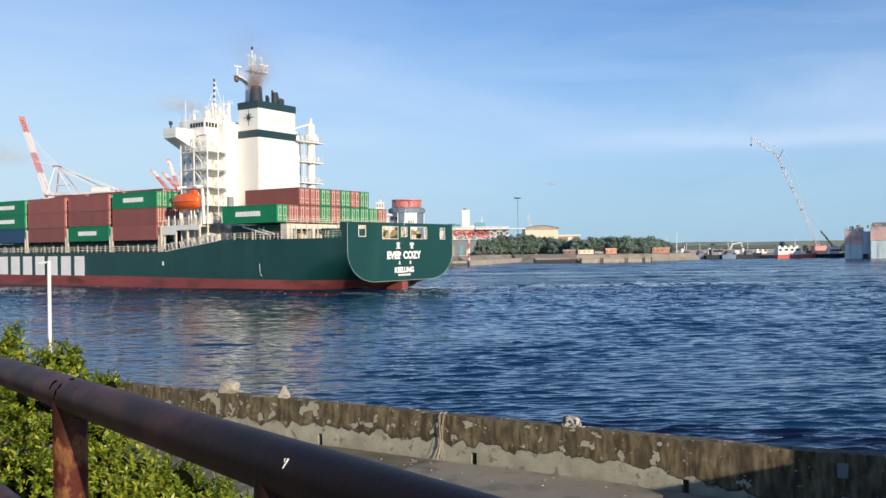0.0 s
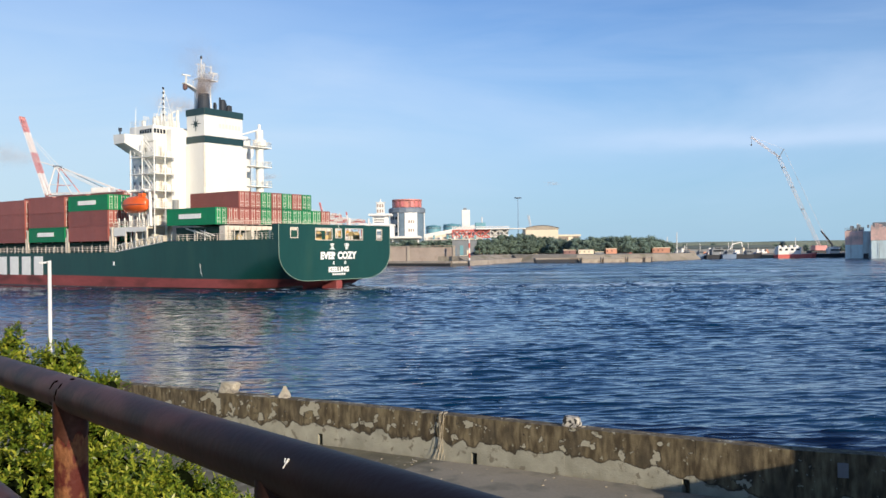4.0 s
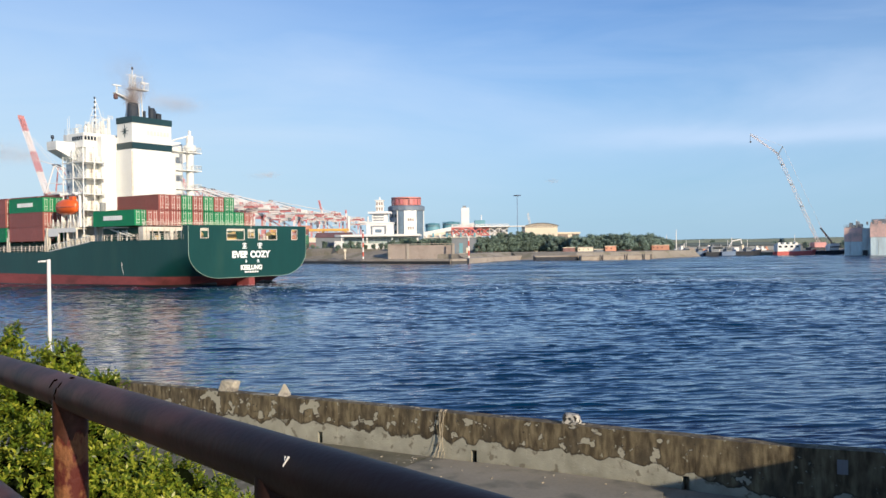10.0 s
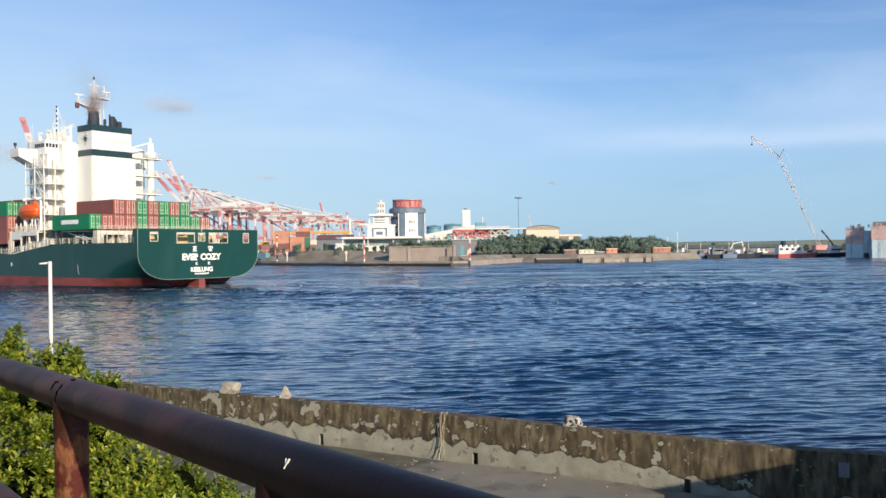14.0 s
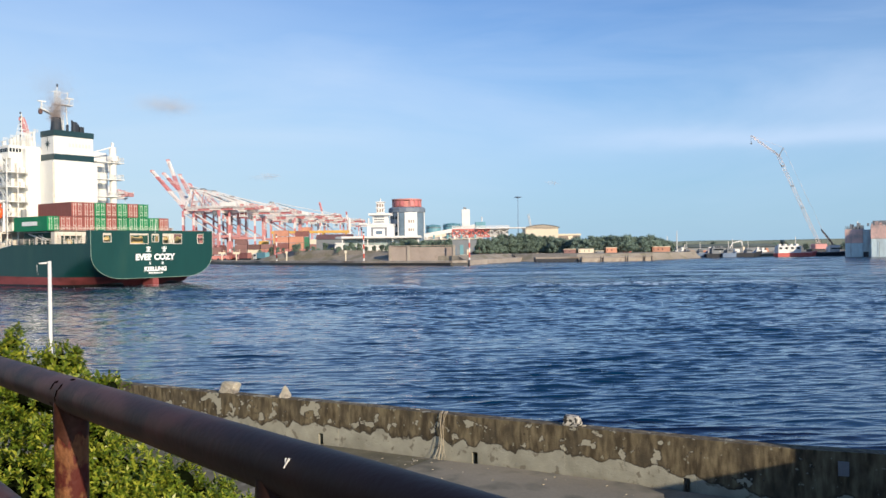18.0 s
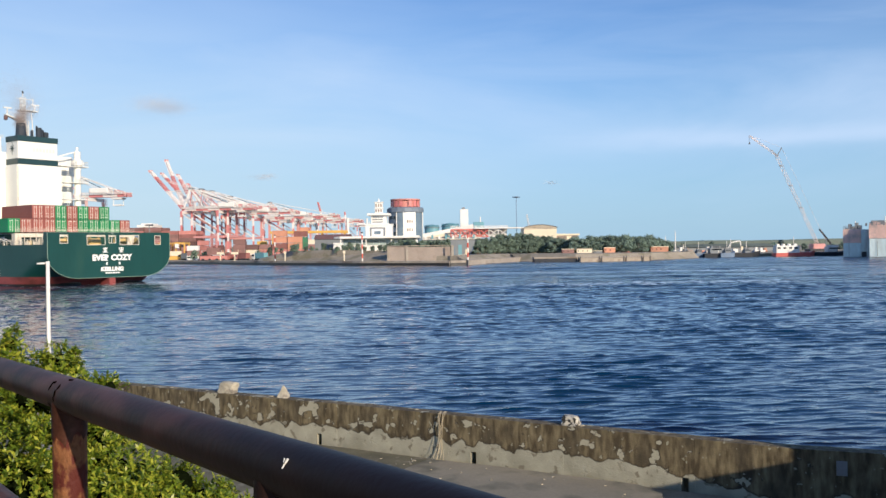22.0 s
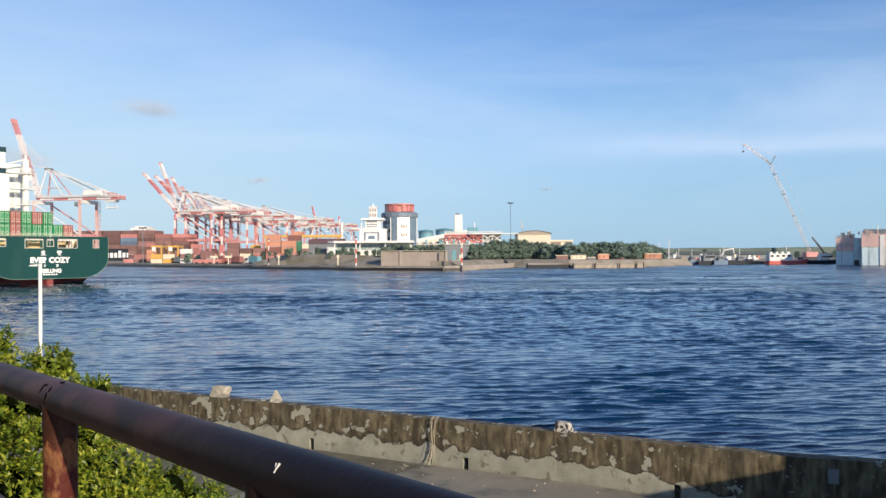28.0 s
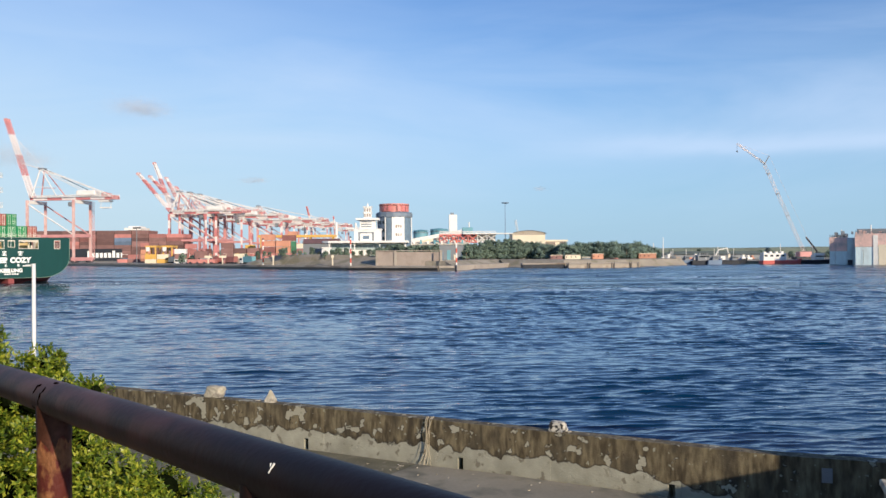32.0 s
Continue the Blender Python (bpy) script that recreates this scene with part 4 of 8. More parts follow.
g = Solid()
rows = [(y, bottom_of(y)) for y in (0, 0.7, 1.5, 2.1, 2.6)]
v = [(MID + s * half_width(y, z + 0.001), y, z) for y, z in rows for s in (-1, 1)]
g.add(v, [(2 * i, 2 * i + 1, 2 * i + 3, 2 * i + 2) for i in range(len(rows) - 1)])
part("counter_plate", g, HULL_RED, ship, "faded red plating under the counter", True)
g = Solid()
rows = [(y, bottom_of(y)) for y in (2.6, 3.5, 4.5, 6, 8, 10)]
v = [(MID + s * half_width(y, z + 0.001), y, z) for y, z in rows for s in (-1, 1)]
g.add(v, [(2 * i, 2 * i + 1, 2 * i + 3, 2 * i + 2) for i in range(len(rows) - 1)])
part("counter_weed", g, HULL_RED, ship, "stained red plating behind the rudder", True)

# transom with its mooring openings
OPEN = [(2.4, 4.0, 8.3, 9.9), (8.0, 11.9, 7.95, 9.85), (12.75, 14.25, 8.3, 9.8), (15.2, 19.6, 7.95, 9.85), (23.4, 24.8, 7.95, 9.8)]
tr = Solid()
zs = [1.46 + (7.9 - 1.46) * (i / 18) ** 1.4 for i in range(19)]
ring = [(MID - half_width(0, z), z) for z in reversed(zs)] + [(MID + half_width(0, z), z) for z in zs]
n = len(ring)
tr.add([(x, -0.04, z) for x, z in ring] + [(x, 0.12, z) for x, z in ring],
       [tuple(range(n)), tuple(range(2 * n - 1, n - 1, -1))] + [(i, i + n, (i + 1) % n + n, (i + 1) % n) for i in range(n)])
transom = part("transom", tr, HULL_GREEN, ship, "green transom with mooring openings")
x_at = MID - half_width(0, 7.9)
for x0, x1, z0, z1 in OPEN:
    part("bulwark_plate", Solid().box(x_at, -0.04, 7.9, x0, 0.12, 10.45), HULL_GREEN, transom)
    part("lower_plate", Solid().box(x0, -0.04, 7.9, x1, 0.12, z0), HULL_GREEN, transom)
    part("upper_plate", Solid().box(x0, -0.04, z1, x1, 0.12, 10.45), HULL_GREEN, transom)
    x_at = x1
part("bulwark_plate", Solid().box(x_at, -0.04, 7.9, MID + half_width(0, 7.9), 0.12, 10.45), HULL_GREEN, transom)
rim = Solid()
prev = None
for x, z in [(MID - half_width(0, 10.4), 10.4)] + ring + [(MID + half_width(0, 10.4), 10.4)]:
    if prev:
        rim.tube((prev[0], -0.03, prev[1]), (x, -0.03, z), 0.05, 5)
    prev = (x, z)
part("edge_line", rim, paint("pale edge line paint", (0.26, 0.36, 0.28), 0.5, vary=0.15, bump=0.0), transom, "pale line round the transom")
for x0, x1, z0, z1 in OPEN:
    fr = Solid()
    for a, b in (((x0, z0), (x1, z0)), ((x1, z0), (x1, z1)), ((x1, z1), (x0, z1)), ((x0, z1), (x0, z0))):
        fr.tube((a[0], -0.05, a[1]), (b[0], -0.05, b[1]), 0.07, 5)
    part("opening_rim", fr, SHIP_CREAM, transom, "pale rim of a mooring opening")
for side in (-1, 1):
    bul = Solid()
    w = half_width(0.3, 9)
    xo = MID + side * (w + 0.02)
    bul.add([(xo, 0, 8.0), (xo, 1.7, 8.05), (xo, 1.3, 10.45), (xo, 0, 10.45), (xo - side * 0.15, 0, 8.0), (xo - side * 0.15, 1.7, 8.05), (xo - side * 0.15, 1.3, 10.45), (xo - side * 0.15, 0, 10.45)],
            [(0, 1, 2, 3), (7, 6, 5, 4), (0, 4, 5, 1), (1, 5, 6, 2), (2, 6, 7, 3), (3, 7, 4, 0)])
    part("stern_bulwark", bul, HULL_GREEN, ship)
part("rudder", Solid().box(12.6, -0.4, -4, 14.0, 3.0, 1.35, bevel=0.15), HULL_RED, ship, "red rudder head under the counter")
part("name_lettering", words("EVER COZY", 1.26, 8.9), LETTER, transom).location = (9.1, -0.045, 4.8)
part("port_lettering", words("KEELUNG", 0.9, 5.0), LETTER, transom).location = (10.95, -0.045, 2.68)


def glyph(g, x, z, w, h, y, seed):
    """A plain block of lettering size, slit like brush strokes."""
    r = random.Random(seed)
    bars = 4
    for i in range(bars):
        zz = z + h * i / bars
        inset = w * 0.22 * r.random()
        g.box(x + inset, y - 0.03, zz, x + w - inset, y, zz + h / bars * 0.62)
    g.box(x + w * 0.42, y - 0.03, z, x + w * 0.58, y, z + h)


for x, z, w, h, seed in ((11.35, 6.42, 1.15, 1.05, 1), (14.9, 6.42, 1.2, 1.05, 2), (12.0, 3.98, 0.5, 0.55, 3), (14.8, 3.98, 0.55, 0.55, 4)):
    g = Solid()
    glyph(g, x, z, w, h, -0.045, seed)
    part("painted_mark", g, LETTER, transom, "white painted mark by the name")
for k in range(6):
    part("painted_bar", Solid().box(11.9 + k * 0.55, -0.075, 2.2, 12.3 + k * 0.55, -0.045, 2.5), LETTER, transom)

# the great white letters on the side, as plain blocks
for k in range(9):
    y1 = 62.9 + k * 4.32
    y0 = y1 + 3.4
    for side in (-1, 1):
        g = Solid()
        x = MID + side * (HALF + 0.02)
        xa, xb = (x - 0.03, x) if side < 0 else (x, x + 0.03)
        g.box(xa, y1 + 0.15, 2.1, xb, y0 - 0.15, 5.7)
        part("side_letter_block", g, LETTER, ship, "white painted block on the hull side")

# decks
dk = Solid()
ys = [0.2, 5, 12, 20, 26.5]
v, f = [], []
for y in ys:
    v += [(MID - half_width(y, 8) + 0.1, y, 8.02), (MID + half_width(y, 8) - 0.1, y, 8.02)]
dk.add(v, [(2 * i, 2 * i + 1, 2 * i + 3, 2 * i + 2) for i in range(len(ys) - 1)])
ys = [26.5, 33, 40.3, 60, 90, 120, 138, 147, 148]
v = []
for y in ys:
    z = min(deck_height(y), 8.0) - 0.06
    v += [(MID - half_width(y, z) + 0.05, y, z), (MID + half_width(y, z) - 0.05, y, z)]
dk.add(v, [(2 * i, 2 * i + 1, 2 * i + 3, 2 * i + 2) for i in range(len(ys) - 1)])
ys = [148, 152, 158, 165, 171.5]
v = []
for y in ys:
    v += [(MID - half_width(y, 9.8), y, 9.7), (MID + half_width(y, 9.8), y, 9.7)]
dk.add(v, [(2 * i, 2 * i + 1, 2 * i + 3, 2 * i + 2) for i in range(len(ys) - 1)])
part("deck", dk, DECK_GREEN, ship, "dark green steel deck")
part("deck_coaming", Solid().box(1.6, 41.5, 6.2, 25.4, 110, 8.2), DECK_GREEN, ship, "dark green hatch coaming")

# mooring deck house under the after container stack: cream aft face with openings
g = Solid()
g.box(0.1, 12.2, 9.7, 26.9, 13.5, 10.45)
xs = [0.1, 1.4, 5.6, 6.4, 10.6, 11.4, 15.6, 16.4, 20.6, 21.4, 25.6, 26.9]
for a, b in zip(xs[::2], xs[1::2]):
    g.box(a, 12.2, 8.0, b, 13.5, 9.7)
part("aft_lashing_bridge", g, SHIP_CREAM, ship, "cream lashing bridge with openings")
for k in range(22):
    x = 0.7 + k * 1.22
    part("lashing_post", Solid().box(x - 0.06, 11.95, 8.0, x + 0.06, 12.12, 10.2 + 0.35 * (k % 3 == 0)), SHIP_CREAM, ship)
for k, x in enumerate((2.2, 7.6, 8.8, 12.6, 17.4, 18.3, 22.8)):
    part("lashing_bin", Solid().box(x, 11.4, 8.0, x + 0.9, 11.9, 9.0 + 0.3 * (k % 2), bevel=0.05), (WINCH_YELLOW, FADED_GREEN, SHIP_CREAM)[k % 3], ship, "small bin of lashing gear")
part("bridge_rail", Solid().rail([(0.2, 12.25, 10.45), (26.8, 12.25, 10.45)], 0.9, 1.5, 0.04), SHIP_CREAM, ship)
part("aft_hatch", Solid().box(1.5, 13.9, 8.0, 25.5, 26, 10.4), DECK_GREEN, ship, "dark green after hatch")
# added block, dark so that the openings look shaded inside
part("mooring_deck_house", Solid().box(6.5, 9.2, 8.0, 20.5, 11.2, 9.75, bevel=0.1), DECK_GREEN, ship, "added dark green block that makes the openings dark inside")
for x, y, w in ((5, 5, 1.4), (11, 4, 2.0), (17.5, 5, 2.0), (22, 4.5, 1.3)):
    wch = Solid().tube((x, y, 8.75), (x + w, y, 8.75), 0.55, 12)
    for e in (x, x + w):
        wch.tube((e - 0.06, y, 8.75), (e + 0.06, y, 8.75), 0.8, 12)
    wch.box(x - 0.4, y - 0.5, 8.0, x + w + 0.4, y + 0.5, 8.35)
    part("mooring_winch", wch, WINCH_YELLOW, ship, "yellowish mooring winch")
for x, y in ((3, 2.2), (8.5, 2), (18.8, 2), (24, 2.2), (1.6, 7), (1.4, 10)):
    b = Solid()
    for e in (-0.35, 0.35):
        b.tube((x + e, y, 8), (x + e, y, 8.7), 0.2, 10)
    part("bollard", b, SHIP_CREAM, ship, "cream double bollard")
rl = Solid().rail([(-0.35 + 0.25, 1.2, 8.1), (-0.35, 10, 8.1), (-0.45, 26.3, 8.1), (-0.45, 40.2, 6.4)], 1.05, 1.5, 0.035)
part("deck_railing", rl, SHIP_CREAM, ship, "cream deck railing on the port side")
rl = Solid().rail([(27.1, 1.2, 8.1), (27.4, 10, 8.1), (27.5, 26.3, 8.1), (27.5, 40.2, 6.4)], 1.05, 1.5, 0.035)
part("deck_railing", rl, SHIP_CREAM, ship, "cream deck railing on the starboard side")
rl = Solid().rail([(-0.5, 40.6, 6.35), (-0.5, 118, 6.35)], 1.0, 1.35, 0.05)
part("side_railing", rl, SHIP_CREAM, ship, "cream railing along the side deck")
g = Solid()
for y in (20.5, 18.0):
    g.tube((0.9, y, 8.0), (0.9, y, 10.0), 0.11, 6)
g.tube((0.7, 22.5, 10.2), (0.7, 16.5, 8.8), 0.14, 6)
g.tube((0.8, 19, 9.8), (0.8, 15.5, 8.9), 0.12, 6)
part("stores_davit", g, SHIP_WHITE, ship, "white folded davit on the side deck")
st = Solid()
for k in range(14):
    t = k / 13
    st.tube((-0.62, 27.2 + 12.6 * t, 8.0 - 1.6 * t), (-0.62, 27.6 + 12.6 * t, 9.1 - 1.6 * t), 0.045, 4)
st.tube((-0.62, 27.0, 8.0), (-0.62, 40, 6.4), 0.09, 4)
st.tube((-0.62, 27.0, 9.1), (-0.62, 40, 7.5), 0.07, 4)
part("gangway", st, SHIP_WHITE, ship, "cream accommodation ladder stowed on the sheer")
part("fender_streak", Solid().path([(-0.52, 17.5, 4.3), (-0.5, 17.4, 3.0), (-0.48, 16.9, 2.2)], 0.06, 5), LETTER, ship, "white chafe mark on the hull side")
part("draught_mark", Solid().box(-0.63, 40.4, 4.0, -0.6, 40.8, 4.7), LETTER, ship)

# lashing bridges between the forward bays
for y in (41.4, 55.1, 68.75, 82.45, 96.1):
    g = Solid()
    for x in (-0.3, 27.2):
        g.box(x - 0.15, y - 0.2, 6.35, x + 0.15, y + 0.2, 10.8)
        g.box(x - 0.12, y + 0.55, 6.35, x + 0.12, y + 0.72, 9.2)
    for k in range(12):
        x = -0.1 + k * 2.48
        g.box(x - 0.09, y - 0.12, 8.2, x + 0.09, y + 0.12, 10.8)
    g.box(-0.5, y - 0.3, 10.5, 27.4, y + 0.3, 10.8)
    part("lashing_bridge", g, SHIP_CREAM, ship, "cream lashing bridge between container bays")
for y in (43.5, 45.5, 48, 51, 57.5, 60, 63, 66, 71, 74, 77, 80, 85, 88, 91):
    part("hatch_stay", Solid().box(-0.1, y, 6.35, 0.1, y + 0.16, 7.7), SHIP_GREY, ship)

# accommodation block
house = part("engine_casing", Solid().box(8.4, 27, 8.0, 18.5, 32, 25.4), SHIP_WHITE, ship, "plain white engine casing")
part("deckhouse", Solid().box(5.4, 32.02, 8.0, 24.2, 33.3, 28.2).box(3.0, 33.3, 8.0, 24.2, 40, 26.0), SHIP_WHITE, ship, "white deckhouse of seven storeys")
wheel = part("wheelhouse", Solid().box(2.6, 33.4, 26.05, 25, 40.2, 28.8, bevel=0.1), SHIP_WHITE, ship, "white wheelhouse")
for k in range(5):
    part("bridge_window", Solid().box(2.54, 33.8 + k * 0.7, 27.4, 2.6, 34.3 + k * 0.7, 28.15), GLASS_DARK, wheel)
for k in range(4):
    part("bridge_window", Solid().box(2.75 + k * 0.66, 33.34, 27.4, 3.2 + k * 0.66, 33.4, 28.15), GLASS_DARK, wheel)
for side, x0, x1 in ((-1, 2.4, -1.4), (1, 24.8, 28.6)):
    g = Solid()
    xs = [x0, x1]
    v = [(x0, 35.6, 23.6), (x0, 39.2, 23.6), (x0, 39.2, 25.9), (x0, 35.6, 25.9), (x1, 36.0, 25.4), (x1, 39.0, 25.4), (x1, 39.0, 26.0), (x1, 36.0, 26.0)]
    g.add(v, [(3, 2, 1, 0), (4, 5, 6, 7), (0, 1, 5, 4), (1, 2, 6, 5), (2, 3, 7, 6), (3, 0, 4, 7)])
    lo, hi = min(x0, x1), max(x0, x1)
    for y in (35.9, 39.0):
        g.box(lo, y, 25.9, hi, y + 0.1, 27.0)
    g.box(x1 - 0.05, 35.9, 25.9, x1 + 0.05, 39.1, 27.0)
    part("bridge_wing", g, SHIP_WHITE, ship, "white open bridge wing")
    part("wing_light", Solid().tube((x1, 37.2, 27.0), (x1, 37.2, 27.6), 0.12, 8).tube((x1, 37.2, 27.5), (x1, 37.2, 28.1), 0.3, 8), SOOT, ship, "dark searchlight on the wing")
# port side galleries and stairs
for k, z in enumerate((10.9, 13.9, 16.9, 19.9, 22.9)):
    part("gallery_deck", Solid().box(0.6, 30.6, z, 5.38, 33.25, z + 0.16).box(0.6, 33.25, z, 2.95, 37.5, z + 0.16), SHIP_WHITE, ship)
    part("gallery_rail", Solid().rail([(0.65, 37.4, z + 0.16), (0.65, 30.7, z + 0.16), (5.3, 30.7, z + 0.16)], 1.0, 1.3, 0.04), SHIP_WHITE, ship)
    s = Solid()
    for w in (0.9, 1.6):
        s.tube((w, 31.2, z + 0.1), (w, 34.2, z + 3.05), 0.07, 4)
        s.tube((w, 31.2, z + 1.1), (w, 34.2, z + 4.0), 0.045, 4)
    for i in range(12):
        s.box(0.9, 31.2 + i * 0.25, z + 0.1 + i * 0.245, 1.6, 31.42 + i * 0.25, z + 0.15 + i * 0.245)
    part("outside_stair", s, SHIP_WHITE, ship, "white outside stair")
    for y in (34.2, 35.8, 37.4, 39.0):
        part("port_window", Solid().box(2.95, y, z + 1.3, 2.99, y + 0.45, z + 2.0), SHIP_GREY, ship)
    part("gallery_door", Solid().box(3.6, 33.22, z + 0.2, 4.4, 33.29, z + 2.2), SHIP_CREAM, ship)
    part("vent_box", Solid().box(4.4, 32.1, z + 0.16, 5.2, 32.9, z + 1.3), SHIP_WHITE, ship)
for x, y in ((0.7, 30.7), (0.7, 34.0), (0.7, 37.3), (3.0, 30.7)):
    part("gallery_post", Solid().tube((x, y, 8), (x, y, 25.8), 0.11, 6), SHIP_WHITE, ship)
# starboard platforms and crane post
g = Solid()
g.tube((23.3, 28.6, 8), (23.3, 28.6, 29.5), 0.75, 12).tube((23.3, 28.6, 26.4), (23.3, 28.6, 27.6), 1.25, 12)
g.box(22.6, 28, 25.7, 24.0, 29.2, 27.4)
part("crane_post", g, SHIP_WHITE, ship, "white stores crane post")
part("stores_crane_jib", Solid().tube((23.2, 28.6, 29.6), (18.4, 29.5, 28.0), 0.16, 6).tube((23.3, 28.6, 29.4), (23.3, 28.6, 30.6), 0.3, 6), SHIP_WHITE, ship, "white jib of the stores crane")
for z in (11.5, 15, 18.5, 22.3, 26):
    part("side_platform", Solid().box(18.6, 27.4, z, 25.4, 30.2, z + 0.18), SHIP_WHITE, ship)
    part("platform_rail", Solid().rail([(18.7, 27.5, z + 0.18), (25.3, 27.5, z + 0.18), (25.3, 30.1, z + 0.18)], 1.0, 1.1, 0.045), SHIP_WHITE, ship)
part("ladder", Solid().tube((20.2, 27.6, 8), (20.2, 27.6, 26), 0.05, 4).tube((20.6, 27.6, 8), (20.6, 27.6, 26), 0.05, 4), SHIP_WHITE, ship)
# funnel
fun = part("funnel", Solid().box(8.72, 27.05, 25.4, 17.7, 32, 30.8, bevel=0.12), SHIP_WHITE, ship, "white funnel with two dark green bands")
part("funnel_top_band", Solid().box(8.62, 26.95, 30.75, 17.8, 32.1, 31.95, bevel=0.08), FUNNEL_BAND, fun, "dark green top band")
part("funnel_low_band", Solid().box(8.66, 27.0, 25.75, 17.76, 32.06, 27.0), FUNNEL_BAND, fun, "dark green lower band")
star = Solid()
for k in range(4):
    a = math.pi * k / 4
    L = 1.4 if k % 2 == 0 else 0.95
    d, p = Vector((0, math.cos(a), math.sin(a))), Vector((0, -math.sin(a), math.cos(a)))
    c = Vector((8.66, 29.4, 29.2))
    star.add([c + d * L, c + p * 0.16, c - d * L, c - p * 0.16, c + d * L + Vector((0.05, 0, 0)), c + p * 0.16 + Vector((0.05, 0, 0)), c - d * L + Vector((0.05, 0, 0)), c - p * 0.16 + Vector((0.05, 0, 0))],
             [(0, 1, 2, 3), (7, 6, 5, 4), (0, 4, 5, 1), (1, 5, 6, 2), (2, 6, 7, 3), (3, 7, 4, 0)])
part("funnel_emblem", star, FUNNEL_BAND, fun, "dark green star shape")
part("exhaust_trunk", Solid().lathe([(1.15, 31.9), (1.0, 34.3), (0.95, 34.9), (0.7, 34.9)], 16, (10.9, 29.8)), SOOT, fun, "sooty main exhaust pipe")
for x, y, r, h in ((12.6, 28.6, 0.22, 33.2), (13.2, 29.5, 0.28, 33.6), (14.0, 29.0, 0.2, 34.6), (14.4, 28.8, 0.62, 34.2), (15.3, 29.6, 0.62, 33.9), (16.0, 29.0, 0.3, 33.4), (16.4, 28.8, 0.22, 33.3), (16.9, 30.0, 0.25, 33.0)):
    part("exhaust_pipe", Solid().lathe([(r, 31.9), (r, h - 0.2), (r * 0.8, h), (r * 0.5, h)], 10, (x, y)), SOOT, fun)
# masts: the radar mast before the funnel, the signal mast on the wheelhouse
m = Solid()
m.tube((11.4, 33.0, 31.0), (12.4, 33.0, 36.0), 0.42, 10, 0.34)
m.tube((14.6, 33.2, 31.0), (13.6, 33.0, 36.4), 0.2, 8).tube((15.6, 33.2, 32.0), (15.0, 33.0, 38.2), 0.12, 6)
m.lattice((13.1, 33.0, 26.0), (13.1, 33.0, 36.0), 1.7, 7, 0.11)
m.lattice((13.1, 33.0, 36.0), (13.1, 33.0, 41.3), 0.8, 6, 0.08)
m.tube((13.1, 33.0, 41.3), (13.1, 33.0, 42.5), 0.1, 6)
m.tube((11.6, 33.0, 40.9), (15.6, 33.0, 40.9), 0.07, 5)
m.tube((15.4, 33.0, 39.5), (15.4, 33.0, 41.2), 0.1, 5)
radar = part("radar_mast", m, SHIP_WHITE, ship, "white lattice radar mast")
part("radar_platform", Solid().add([(13.4, 32.3, 35.4), (13.4, 33.7, 35.4), (9.0, 33.5, 36.9), (9.0, 32.5, 36.9), (13.4, 32.3, 35.9), (13.4, 33.7, 35.9), (9.0, 33.5, 37.1), (9.0, 32.5, 37.1)], [(3, 2, 1, 0), (4, 5, 6, 7), (0, 1, 5, 4), (1, 2, 6, 5), (2, 3, 7, 6), (3, 0, 4, 7)]), SHIP_WHITE, radar)
part("radar_platform", Solid().box(12.2, 32.1, 38.2, 16.2, 33.9, 38.4), SHIP_WHITE, radar)
part("platform_rail", Solid().rail([(12.2, 32.1, 38.4), (16.2, 32.1, 38.4)], 0.9, 1.0, 0.035).rail([(9.0, 32.5, 37.1), (12.6, 32.3, 36.1)], 0.9, 1.0, 0.035), SHIP_WHITE, radar)
part("radar_scanner", Solid().box(8.7, 32.8, 38.4, 10.5, 33.1, 38.65).tube((9.6, 33, 37.0), (9.6, 33, 38.4), 0.13, 6), SHIP_WHITE, radar, "white radar scanner bar")
part("radar_scanner", Solid().box(14.9, 32.8, 39.7, 16.8, 33.1, 39.95).tube((15.6, 33, 38.4), (16.0, 33, 39.7), 0.12, 6), SHIP_WHITE, radar, "white radar scanner bar")
part("mast_lamp", Solid().lathe([(0.2, 42.1), (0.2, 42.5), (0.1, 42.7)], 8, (13.1, 33.0)), SOOT, radar)
part("hanging_lamp", Solid().lathe([(0.15, 35.7), (0.42, 35.9), (0.42, 36.6), (0.14, 36.8)], 10, (9.1, 32.7)), MIX_BOX, radar, "dull red lamp housing")
m = Solid()
m.tube((6.2, 35.0, 28.8), (6.2, 35.0, 35.9), 0.16, 6, 0.08)
m.tube((6.2, 35.0, 35.6), (8.2, 34.2, 29.0), 0.06, 4).tube((6.2, 35.0, 35.0), (5.0, 36.4, 29.0), 0.06, 4)
m.tube((5.0, 35.0, 32.4), (7.4, 35.0, 32.4), 0.06, 4).tube((5.4, 35.0, 33.8), (7.0, 35.0, 33.8), 0.05, 4)
m.lattice((6.4, 35.1, 28.8), (6.4, 35.1, 32.0), 0.9, 3, 0.06)
sig = part("signal_mast", m, SHIP_WHITE, ship, "white signal mast with stays")
for z in (30.8, 31.8, 32.8, 33.8, 34.8, 35.6):
    part("signal_lamp", Solid().lathe([(0.16, z), (0.16, z + 0.4)], 8, (5.9, 34.8)), SOOT, sig)
g = Solid()
g.rail([(2.8, 33.5, 28.8), (2.8, 40, 28.8)], 1.0, 1.2, 0.035).rail([(2.8, 33.5, 28.8), (8.4, 33.5, 28.8)], 1.0, 1.2, 0.035)
part("monkey_island_rail", g, SHIP_WHITE, ship)
